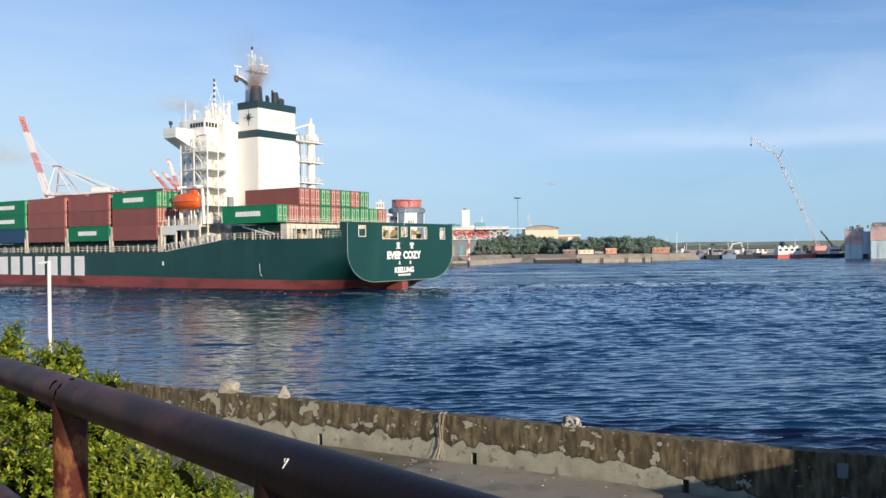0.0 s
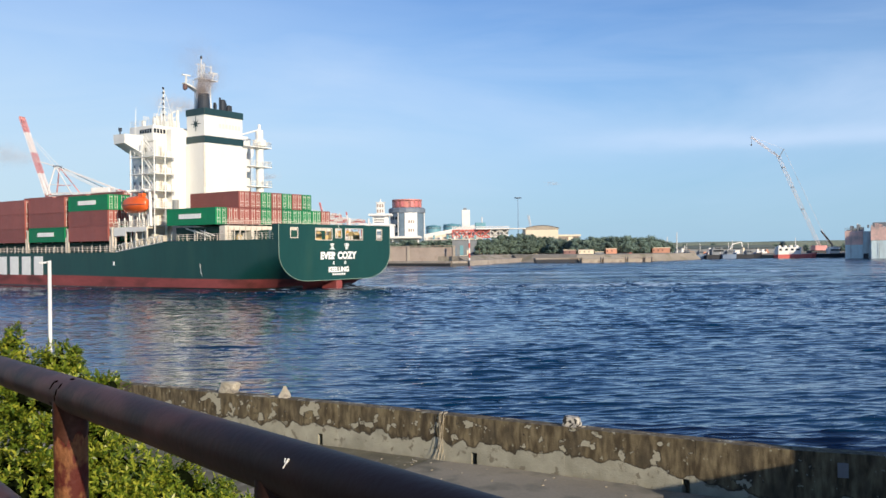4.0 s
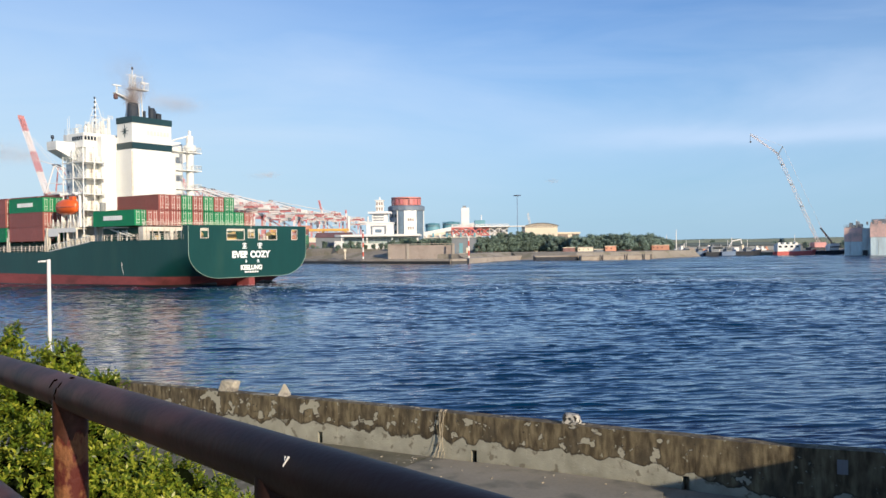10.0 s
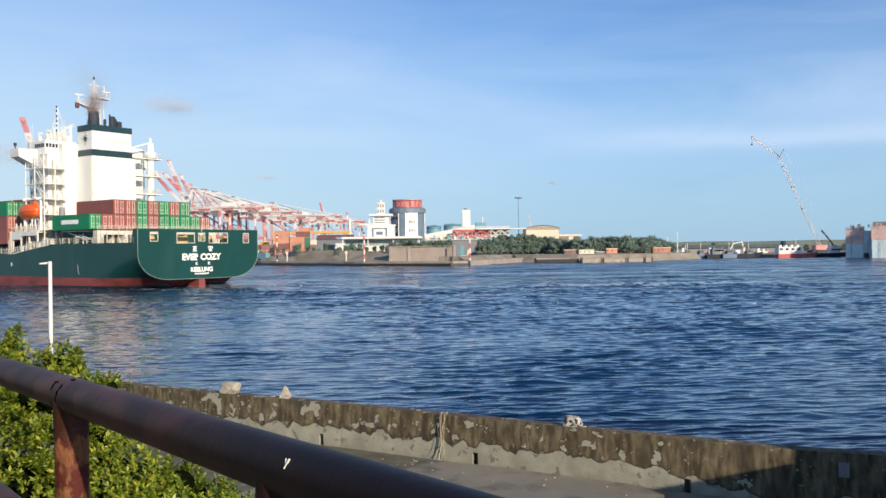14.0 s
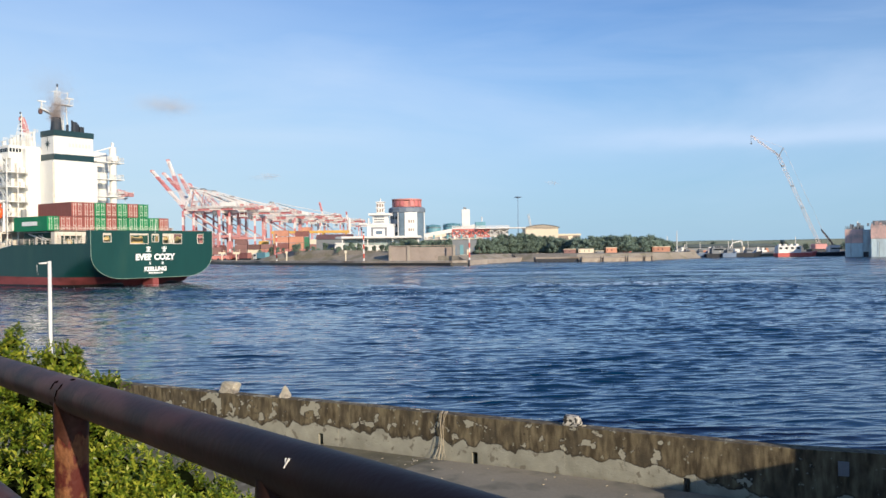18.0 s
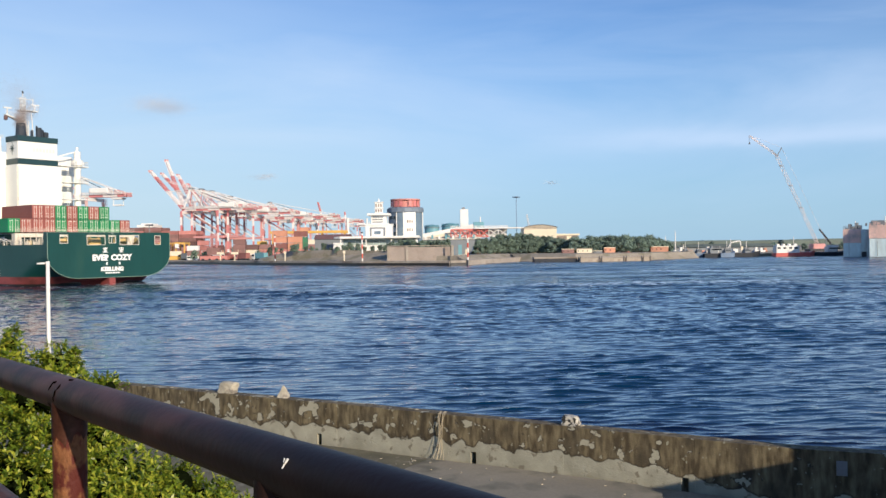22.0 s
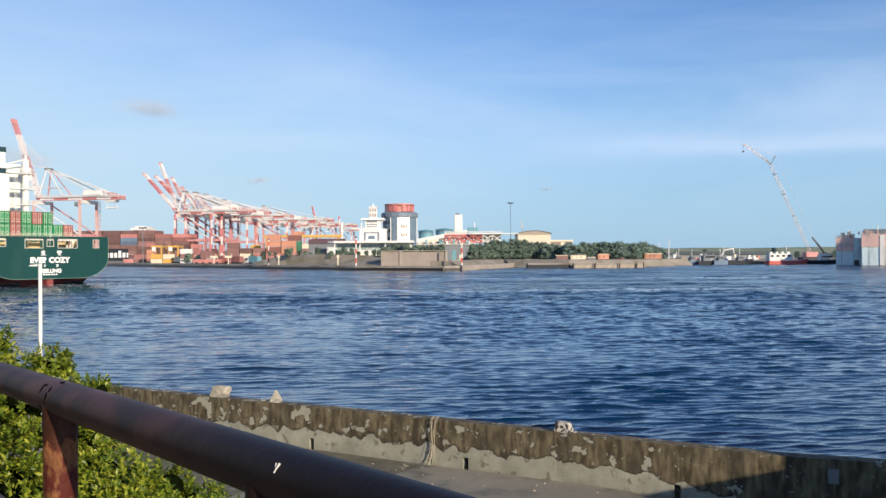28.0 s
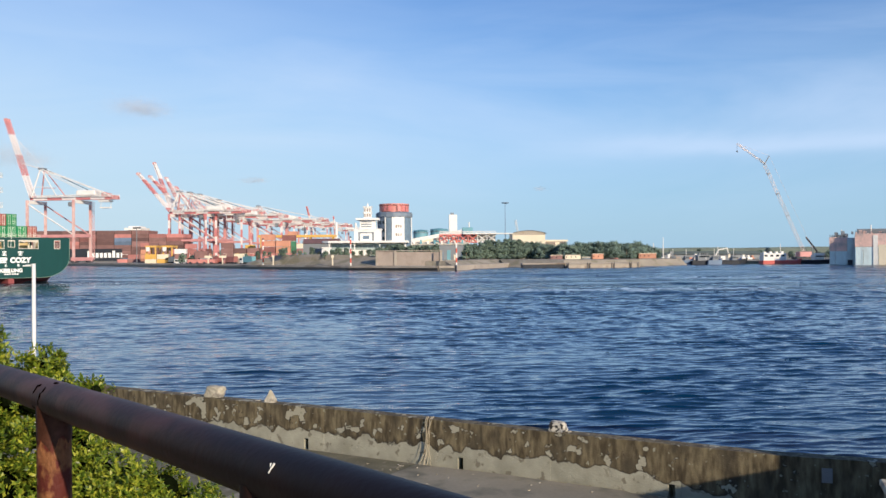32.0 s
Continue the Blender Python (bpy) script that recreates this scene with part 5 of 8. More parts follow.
for x, y, z0, w, h in ((3.4, 34.2, 28.8, 0.5, 1.4), (4.6, 33.8, 28.8, 0.35, 2.2), (5.6, 33.9, 28.8, 0.8, 1.0), (7.0, 34.4, 28.8, 0.5, 2.6), (8.0, 33.7, 28.2, 0.4, 3.6), (6.6, 36.5, 28.8, 0.9, 1.6), (3.6, 37.5, 28.8, 0.6, 1.2)):
    part("top_gear", Solid().box(x, y, z0, x + w, y + w, z0 + h, bevel=0.05).rail([(x, y, z0 + h), (x + w + 0.6, y, z0 + h)], 0.7, 0.6, 0.04), SHIP_WHITE, ship, "white gear on the wheelhouse top")
part("aerial_frame", Solid().path([(7.3, 34, 28.8), (7.3, 34, 31.6), (8.3, 33.6, 32.0), (8.3, 33.6, 28.8)], 0.09, 5).tube((7.3, 34, 30.2), (8.3, 33.6, 31.4), 0.07, 5), SHIP_WHITE, ship)
part("corner_stain", Solid().box(8.36, 26.965, 14, 8.75, 26.995, 25.3), SHIP_CREAM, ship, "yellowed strip down the casing corner")
for k in range(7):
    part("funnel_mark", Solid().box(12.0 + k * 0.75, 27.01, 28.6, 12.5 + k * 0.75, 27.04, 29.4), FAINT_MARK, fun, "faint plain mark on the funnel")
part("top_locker", Solid().box(4.2, 34.5, 28.8, 5.2, 35.5, 30.6), SHIP_WHITE, ship)
part("top_locker", Solid().box(7.4, 34.0, 28.8, 8.6, 35.2, 30.0), SHIP_WHITE, ship)
for x, y, h in ((1.6, 37, 31.5), (3.2, 39, 32.5), (6.9, 33.6, 33.2), (5.2, 34, 31.8)):
    part("whip_aerial", Solid().tube((x, y, 26.5 if x < 2 else 28.9), (x, y, h), 0.035, 4), SHIP_WHITE, ship)
# lifeboat and its platform
part("boat_deck", Solid().box(-0.3, 31.6, 10.45, 3.0, 41.0, 10.75), SHIP_CREAM, ship, "cream boat deck")
for y in (31.8, 34.8, 37.8, 40.8):
    part("boat_deck_post", Solid().box(-0.25, y - 0.12, 6.8, 0.05, y + 0.12, 10.45), SHIP_CREAM, ship)
part("boat_deck_screen", Solid().box(-0.36, 37.4, 9.2, -0.3, 41.0, 10.7), SHIP_WHITE, ship)
part("boat_deck_fascia", Solid().box(-0.36, 31.6, 9.9, -0.3, 37.35, 10.7), SHIP_WHITE, ship)
for k, y in enumerate((28.0, 29.2, 30.4, 32.6, 33.9, 35.6, 36.7, 38.9)):
    part("deck_locker", Solid().box(0.3, y, 8.0 - 0.127 * max(0, y - 26.5), 1.1, y + 0.5, 9.3 + 0.3 * (k % 3) - 0.127 * max(0, y - 26.5)), SHIP_CREAM, ship)
for y in (2.5, 4.2, 6.1, 8.3, 11.0, 14.5, 16.2, 19.4, 22.0, 24.1):
    part("deck_post", Solid().tube((0.5, y, 8.0), (0.5, y, 9.2 + 0.3 * math.sin(y * 3)), 0.08, 6), SHIP_CREAM, ship)
part("boat_deck_rail", Solid().rail([(-0.25, 31.7, 10.75), (-0.25, 41, 10.75)], 1.0, 1.3, 0.05), SHIP_CREAM, ship)
boat = Solid()
prof = []
for i in range(13):
    t = i / 12
    w = math.sin(math.pi * min(1, max(0, t * 0.94 + 0.03))) ** 0.45
    prof.append([(0.4 + 1.25 * w * math.cos(a), 32.3 + 6.5 * t, 14.6 + (1.55 if math.sin(a) > 0 else 1.45) * (0.35 + 0.65 * w) * math.sin(a)) for a in [2 * math.pi * j / 14 for j in range(14)]])
v = [p for r in prof for p in r]
boat.add(v, [(i * 14 + j, i * 14 + (j + 1) % 14, (i + 1) * 14 + (j + 1) % 14, (i + 1) * 14 + j) for i in range(12) for j in range(14)] + [tuple(range(13, -1, -1)), tuple(range(12 * 14, 13 * 14))])
lb = part("lifeboat", boat, BOAT_ORANGE, ship, "orange enclosed lifeboat", True)
part("lifeboat_hatch", Solid().box(0.1, 33.2, 15.9, 0.9, 34.6, 16.6, bevel=0.1), BOAT_ORANGE, lb)
part("rubbing_strake", Solid().path([(0.4 + (1.25 * math.sin(math.pi * (t * 0.94 + 0.03)) ** 0.45 + 0.03) * -1, 32.3 + 6.5 * t, 14.62) for t in [i / 12 for i in range(13)]], 0.07, 5), DOOR_RED, lb, "darker strake round the boat")
for y in (32.6, 34.4, 36.2, 38.0, 39.6):
    part("platform_strut", Solid().path([(-0.2, y, 10.75), (0.25, y + 0.5, 12.4), (0.7, y + 0.9, 10.75)], 0.1, 5), SHIP_WHITE, ship)
for y in (33.0, 37.9):
    part("davit_frame", Solid().path([(0.2, y - 1.2, 10.7), (0.5, y - 1.0, 12.8), (1.6, y + 0.8, 12.9), (1.7, y + 1.0, 10.7)], 0.16, 5), SHIP_WHITE, ship)
    part("boat_davit", Solid().path([(1.2, y, 10.7), (1.2, y, 13.0), (2.2, y - 0.9, 15.4), (1.6, y - 0.9, 17.2), (0.4, y, 17.0)], 0.3, 6).tube((1.2, y + 1.0, 10.7), (1.0, y - 0.6, 13.4), 0.16, 6), SHIP_WHITE, ship, "white boat davit")
for y in (33.6, 36.4):
    part("cradle", Solid().tube((-0.2, y, 10.7), (0.3, y + 0.8, 13.2), 0.13, 5), SHIP_WHITE, ship)
part("aft_flagstaff", Solid().tube((13.5, 0.3, 8), (13.5, -0.4, 12.6), 0.05, 5), SHIP_WHITE, ship)
g = Solid().tube((1.9, 26.6, 13.5), (1.9, 26.6, 15.2), 0.55, 10).box(1.4, 26.2, 13.3, 2.4, 27, 13.6)
part("vent_cowl", g, SHIP_GREY, ship)

part("boat_davit", Solid().tube((0.3, 31.2, 10.8), (0.9, 32.2, 16.9), 0.26, 6).tube((0.9, 32.2, 16.8), (0.2, 33.4, 17.3), 0.2, 6), SHIP_WHITE, ship, "white boat davit")

# ---- shipping containers on the ship ----
CARGO = []


def container(kind, tall):
    """One forty-foot box with a door end aft; origin at its lower port aft corner."""
    body_m, door_m, colour = {"r": (BOX_RED, DOOR_RED, "brown-red"), "g": (BOX_GREEN, DOOR_GREEN, "green"), "b": (BOX_BLUE, DOOR_BLUE, "dark blue")}[kind]
    c = thing("shipping_container", pose(0, 0, 0), colour + " forty-foot steel shipping container stacked aboard", "container", "containers aboard the ship")
    g = Solid().box(0.04, 0.1, 0.05, 2.40, 12.1, tall - 0.05)
    for x in (0, 2.30):
        for y in (0.06, 12.02):
            g.box(x, y, 0, x + 0.14, y + 0.16, tall)
    for z in (0, tall - 0.14):
        for x in (0, 2.34):
            g.box(x, 0.06, z, x + 0.1, 12.18, z + 0.14)
        g.box(0, 0.06, z, 2.44, 0.16, z + 0.14)
    part("body", g, body_m, c)
    for x in (0.13, 1.23):
        d = Solid().box(x, 0.04, 0.16, x + 1.07, 0.12, tall - 0.16, bevel=0.02)
        leaf = part("door", d, door_m, c)
        rods = Solid()
        for dx in (0.3, 0.78):
            rods.tube((x + dx, 0.0, 0.12), (x + dx, 0.0, tall - 0.12), 0.042, 5)
        for z in (0.45, 1.0, tall - 0.5):
            rods.box(x + 0.2, -0.03, z, x + 0.9, 0.03, z + 0.09)
        part("locking_gear", rods, GALV, leaf, "galvanised locking rods")
    return c


def with_letters(c, tall):
    """White plain blocks where the line's name stands on the long side."""
    g = Solid()
    for k in range(9):
        y = 3.6 + k * 0.62
        g.box(-0.03, y, tall * 0.38, 0.035, y + 0.54, tall * 0.66)
    part("painted_marking", g, LETTER, c, "white painted blocks on the side")
    return c


TALL = 2.79
PROTO = {k: container(k, TALL) for k in "rgb"}
lettered = with_letters(container("g", TALL), TALL)
PROTO["G"] = lettered
used = set()


def stow(kind, x, y, z):
    at = pose(x, y, z)
    if kind in used:
        c = copy_thing(PROTO[kind], at)
    else:
        c = PROTO[kind]
        c.matrix_world = at
        used.add(kind)
    CARGO.append((c, at))
    return c


ROWX = [-0.47 + 2.48 * i for i in range(11)]
rc = random.Random(12)
for i, k in enumerate("Grrrgrgggg" + "r"):
    stow(k, ROWX[i], 13.75, 10.68)
for i, k in zip(range(2, 9), "rrgrgrg"):
    stow(k, ROWX[i], 13.75, 10.68 + TALL + 0.03)
FIRST = {42.45: "rrG", 56.0: "Grr", 69.55: "rrr", 83.1: "bGG", 96.7: "rGr"}
for y, col in FIRST.items():
    for i in range(11):
        tiers = 3 + (1 if 69 <= y < 97 and i >= 9 else 0)
        for t in range(tiers):
            k = col[t] if i == 0 else ("r" if t == 3 else rc.choice("rrrgg"))
            stow(k, ROWX[i], y, 8.4 + t * (TALL + 0.02))
for k in PROTO:
    if k not in used:
        raise RuntimeError("a container kind is not stowed")


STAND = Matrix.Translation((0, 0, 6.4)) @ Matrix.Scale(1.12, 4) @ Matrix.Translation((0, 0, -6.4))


# ---- far shore: gantry cranes ----
def gantry_crane(m, label, boom_up=72, girder=44.0, gauge=30.0, back=26.0, boom=56.0, top=20, legs=(None, None)):
    """A ship-to-shore crane. Its own x runs inland from the waterside legs, boom towards -x."""
    c = thing("gantry_crane", m, label, "crane", "cranes on the container quay")
    for x in (0, gauge):
        for y in (-9, 9):
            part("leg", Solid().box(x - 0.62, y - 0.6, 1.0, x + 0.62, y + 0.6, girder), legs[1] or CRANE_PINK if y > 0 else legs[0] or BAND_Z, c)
        part("sill_beam", Solid().box(x - 0.9, -10.5, 1.6, x + 0.9, 10.5, 3.6), CRANE_PINK, c)
        part("portal_beam", Solid().box(x - 0.6, -9, girder * 0.42, x + 0.6, 9, girder * 0.42 + 1.7), CRANE_PINK, c)
        part("top_beam", Solid().box(x - 0.6, -9, girder - 2.0, x + 0.6, 9, girder), CRANE_PALE, c)
        for y in (-9.6, -6, 6, 9.6):
            part("bogie", Solid().box(x - 0.6, y - 1.4, 0, x + 0.6, y + 1.4, 1.6), DARK_STEEL, c)
    for y in (-9, 9):
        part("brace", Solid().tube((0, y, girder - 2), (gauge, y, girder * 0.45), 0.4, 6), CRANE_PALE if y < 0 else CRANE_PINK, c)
        part("side_tie", Solid().box(0, y - 0.5, girder * 0.42, gauge, y + 0.5, girder * 0.42 + 1.3), CRANE_PINK, c)
    for y in (-2.6, 2.6):
        part("girder", Solid().box(-2, y - 0.5, girder + 0.4, gauge + back, y + 0.5, girder + 2.0), CRANE_PINK if y > 0 else BAND_X, c)
        part("walkway", Solid().rail([(-2, y * 1.45, girder + 1.9), (gauge + back, y * 1.45, girder + 1.9)], 1.3, 2.6, 0.11).box(-2, y * 1.45 - 0.4, girder + 1.75, gauge + back, y * 1.45 + 0.4, girder + 1.9), CRANE_PALE, c)
    part("girder_end", Solid().box(gauge + back - 1, -4, girder + 0.4, gauge + back, 4, girder + 2.6), CRANE_PINK, c)
    part("tail_gear", Solid().box(gauge + back - 8, -2, girder + 2.0, gauge + back - 4, 2, girder + 4.0), CRANE_PINK, c)
    part("rope_sheave_box", Solid().box(gauge + 13, -1.5, girder + 2.0, gauge + 15, 1.5, girder + 4.6), CRANE_PINK, c)
    a = radians(boom_up)
    tip = Vector((-2 - boom * math.cos(a), 0, girder + 1.5 + boom * math.sin(a)))
    foot = Vector((-2, 0, girder + 1.5))
    mat = BAND_D if boom_up > 20 else BAND_X
    for y in (-1.8, 1.8):
        off = Vector((0, y, 0))
        part("boom", Solid().lattice(foot + off, tip + off * 0.7, 1.25, 18, 0.2, up=(0, 1, 0)), mat, c, "banded lattice boom")
    part("boom_tip", Solid().box(tip.x - 0.8, -1.9, tip.z - 1.0, tip.x + 0.8, 1.9, tip.z + 0.8), CRANE_PINK, c)
    apex = Vector((4, 0, girder + top))
    for y in (-5, 5):
        fr = Solid().tube((0, y, girder + 2), apex + Vector((0, y * 0.4, 0)), 0.42, 6).tube((gauge * 0.55, y, girder + 2.5), apex + Vector((0, y * 0.4, 0)), 0.34, 6).tube((1.6, y * 0.8, girder + top * 0.42), (gauge * 0.35, y * 0.8, girder + top * 0.42), 0.2, 5)
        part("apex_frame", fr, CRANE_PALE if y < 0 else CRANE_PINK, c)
    part("apex_head", Solid().box(apex.x - 1.3, -2.6, apex.z - 0.6, apex.x + 1.3, 2.6, apex.z + 0.5), GREY_WALL, c)
    for y in (-2.4, 2.4):
        off = Vector((0, y, 0))
        part("back_stay", Solid().tube(apex + off, (gauge + back - 4, y, girder + 3), 0.26, 5).tube(apex + off - Vector((0, 0, 1)), (gauge + back * 0.35, y, girder + 3), 0.2, 5), CRANE_PALE, c)
        part("fore_stay", Solid().tube(apex + off, foot.lerp(tip, 0.45) + off * 0.5, 0.18, 5).tube(apex + off, foot.lerp(tip, 0.8) + off * 0.5, 0.12, 5), CRANE_PALE, c)
    part("hoist_rope", Solid().tube(apex + Vector((0.5, 0, 0.3)), (gauge + 4, 0, girder + 6), 0.16, 4), DARK_STEEL, c)
    part("machinery_house", Solid().box(gauge - 2, -3.4, girder + 2.5, gauge + 10, 3.4, girder + 5.8, bevel=0.5), CRANE_PALE, c, "white machinery house")
    part("cab", Solid().box(gauge - 8, -1.6, girder - 3.4, gauge - 5.6, 1, girder - 0.8, bevel=0.2), GREY_WALL, c)
    part("trolley", Solid().box(gauge + 12, -3, girder - 1.0, gauge + 18, 3, girder - 0.1).box(gauge + 12.4, -2, girder - 4.8, gauge + 17.6, 2, girder - 4.1).tube((gauge + 13, -2, girder - 4.4), (gauge + 13, -2, girder - 1), 0.2, 4).tube((gauge + 17, 2, girder - 4.4), (gauge + 17, 2, girder - 1), 0.2, 4), CRANE_PALE, c)
    part("stair_tower", Solid().lattice((gauge, 11, 2), (gauge, 11, girder), 1.8, 12, 0.1), CRANE_PINK, c)
    return c


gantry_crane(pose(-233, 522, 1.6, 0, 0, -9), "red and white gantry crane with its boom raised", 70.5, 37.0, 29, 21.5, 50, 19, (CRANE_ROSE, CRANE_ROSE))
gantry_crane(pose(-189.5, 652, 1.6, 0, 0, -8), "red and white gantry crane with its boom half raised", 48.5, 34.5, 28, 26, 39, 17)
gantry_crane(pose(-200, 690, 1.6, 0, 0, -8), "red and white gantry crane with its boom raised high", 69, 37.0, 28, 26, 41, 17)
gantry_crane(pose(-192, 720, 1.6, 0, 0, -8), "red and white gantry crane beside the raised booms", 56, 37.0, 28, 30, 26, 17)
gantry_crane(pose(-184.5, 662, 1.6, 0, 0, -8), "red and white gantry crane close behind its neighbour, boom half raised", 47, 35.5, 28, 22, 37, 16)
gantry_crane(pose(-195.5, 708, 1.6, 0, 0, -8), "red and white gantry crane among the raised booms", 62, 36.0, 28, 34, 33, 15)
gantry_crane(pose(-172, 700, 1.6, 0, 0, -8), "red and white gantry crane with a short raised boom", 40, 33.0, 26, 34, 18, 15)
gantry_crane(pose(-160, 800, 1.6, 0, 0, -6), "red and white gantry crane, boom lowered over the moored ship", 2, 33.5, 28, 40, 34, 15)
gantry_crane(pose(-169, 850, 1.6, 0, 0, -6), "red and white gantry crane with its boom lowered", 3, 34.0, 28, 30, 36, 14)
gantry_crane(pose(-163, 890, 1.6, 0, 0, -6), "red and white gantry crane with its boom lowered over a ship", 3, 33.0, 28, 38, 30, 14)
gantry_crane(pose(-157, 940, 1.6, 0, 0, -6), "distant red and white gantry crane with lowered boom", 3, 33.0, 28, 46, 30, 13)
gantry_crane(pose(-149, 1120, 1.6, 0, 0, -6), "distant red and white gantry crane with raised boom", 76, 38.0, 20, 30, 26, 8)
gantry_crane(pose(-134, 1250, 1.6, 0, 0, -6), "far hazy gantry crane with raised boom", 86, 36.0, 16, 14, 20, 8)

# moored ship with stacked boxes
mo = thing("moored_container_ship", pose(-243, 640, 0, 0, 0, 0), "dark-hulled container ship moored behind the quay, stacked with brown boxes", "ship")
part("hull", Solid().prism([(-55, 0), (60, 0), (66, 12), (60, 24), (-55, 24)], 0, 11), DARK_STEEL, mo, "dark hull")
rs = random.Random(21)
for b in range(9):
    x = -50 + b * 12.6
    tiers = 5 if b < 7 else 4
    for t in range(tiers):
        part("stacked_box", Solid().box(x, 1 + rs.random() * 0.5, 11 + t * 2.65, x + 12.2, 23, 11 + t * 2.65 + 2.6), rs.choice([MIX_BOX] * 9 + [PINK_BOX] * 3 + [BLUE_BOX]), mo)
for k in range(10):
    x = -6 + k * 3.0
    part("hull_mark", Solid().box(x, -0.25, 4.5, x + 2.1, -0.1, 9.5 if k in (0, 6) else 8.0), LETTER, mo, "white painted block on the hull")
part("deckhouse", Solid().box(22, 4, 11, 30, 20, 27.5, bevel=0.4).box(20, 2, 24.5, 32, 22, 26.2), WHITE_WALL, mo, "white deckhouse")

# quay clutter: boxes and machines
def box_stack(x, y, wide, tiers, mats, label, seed, turn=0, z0=1.6):
    s = thing("container_stack", pose(x, y, z0, 0, 0, turn), label, "container stack", "container stacks ashore")
    r = random.Random(seed)
    for i in range(wide):
        for t in range(tiers - r.choice((0, 0, 1, 1, 2))):
            part("box", Solid().box(i * 6.2, 0.3 * r.random(), t * 2.6, i * 6.2 + 5.85, 2.44, t * 2.6 + 2.44, bevel=0.06), r.choice(mats), s)
    return s


box_stack(-69.5, 360, 2, 5, [ORANGE_BOX, PINK_BOX, CRANE_PINK], "stack of haze-pale red containers on the quay", 1, z0=1.6)
box_stack(-63.5, 376, 1, 5, [FADED_GREEN, FADED_GREEN, PINK_BOX], "stack of faded green containers on the quay", 2)
box_stack(-147, 453, 2, 3, [YELLOW, YELLOW, CREAM_WALL], "stack of yellow and cream containers on the quay", 12)
box_stack(-131.5, 449, 2, 4, [PINK_BOX, CRANE_PINK], "stack of red containers by the quay lorries", 13)
box_stack(-160, 486, 2, 3, [ORANGE_BOX, WHITE_WALL], "stack of orange and white containers under the crane", 15)
box_stack(-100, 420, 4, 4, [MIX_BOX, PINK_BOX, PINK_BOX, CREAM_WALL, MIX_BOX], "stack of mixed dark containers behind the bank", 3)
box_stack(-128, 440, 3, 3, [MIX_BOX, ORANGE_BOX, PINK_BOX, WHITE_WALL], "stack of red containers on the quay", 4)
box_stack(-150, 478, 3, 3, [YELLOW, ORANGE_BOX], "stack of yellow and orange containers on the quay", 5)
box_stack(-178, 500, 4, 3, [MIX_BOX, PINK_BOX, CREAM_WALL], "stack of mixed containers under the gantry crane", 6)
box_stack(-122, 520, 5, 5, [MIX_BOX, PINK_BOX, PINK_BOX, ORANGE_BOX, YELLOW], "high stack of brown and orange containers", 7)
box_stack(-84, 470, 5, 4, [ORANGE_BOX, PINK_BOX, CREAM_WALL, MIX_BOX, BLUE_BOX], "stack of pale orange and white containers", 8)
box_stack(-210, 600, 6, 5, [MIX_BOX, PINK_BOX, BLUE_BOX, MIX_BOX], "stack of brown containers on the far quay", 9)
box_stack(-62, 520, 5, 5, [MIX_BOX, PINK_BOX, BLUE_BOX], "stack of brown containers behind the sheds", 10)


def straddle(x, y, label):
    s = thing("straddle_carrier", pose(x, y, 1.6), label, "machine", "machines on the quay")
    for dx in (0, 4.6):
        for dy in (0, 8):
            part("leg", Solid().box(dx, dy, 1.0, dx + 0.7, dy + 0.7, 9), YELLOW, s)
            part("wheel", Solid().tube((dx + 0.1, dy + 0.35, 0.7), (dx + 0.6, dy + 0.35, 0.7), 0.7, 12), DARK_STEEL, s)
    part("top_frame", Solid().box(-0.2, -0.2, 8.6, 5.5, 9, 9.6), YELLOW, s)
    part("cab", Solid().box(0.4, -1.4, 6.6, 2.2, 0.2, 8.8, bevel=0.15), WHITE_WALL, s)
    return s


straddle(-148, 458, "yellow straddle carrier standing on the quay")
straddle(-140, 460, "yellow straddle carrier beside the container stack")
pk = thing("mobile_harbour_crane", pose(-112, 405, 1.6), "pale red mobile harbour crane chassis on the quay", "crane")
part("chassis", Solid().box(0, 0, 0.8, 13, 6, 2.6, bevel=0.2), PINK_BOX, pk)
part("turntable", Solid().box(3, 1, 3, 9, 5, 6.4, bevel=0.3), MIX_BOX, pk)
part("tower", Solid().lattice((6, 3, 6.2), (6, 3, 13), 2.4, 4, 0.18), CRANE_PINK, pk)
for k in range(4):
    part("wheel", Solid().tube((1.5 + k * 3.2, -0.1, 0.7), (1.5 + k * 3.2, 0.6, 0.7), 0.7, 12), DARK_STEEL, pk)
vb = thing("white_boat", pose(-128, 432, 0), "white launch moored at the quay", "boat")
part("hull", Solid().add([(0, 0, 0), (9, 0, 0), (11.5, 1.5, 1.5), (9, 3, 0), (0, 3, 0), (0, -0.3, 2.0), (9, -0.3, 2.1), (12, 1.5, 2.6), (9, 3.3, 2.1), (0, 3.3, 2.0)], [(4, 3, 2, 1, 0), (5, 6, 7, 8, 9), (0, 1, 6, 5), (1, 2, 7, 6), (2, 3, 8, 7), (3, 4, 9, 8), (4, 0, 5, 9)]), WHITE_WALL, vb)
part("cabin", Solid().box(2, 0.4, 2.05, 7, 2.6, 4.2, bevel=0.2), WHITE_WALL, vb)
part("cabin_window", Solid().box(2.4, 0.34, 3.0, 6.6, 0.42, 3.8), GLASS_DARK, vb)

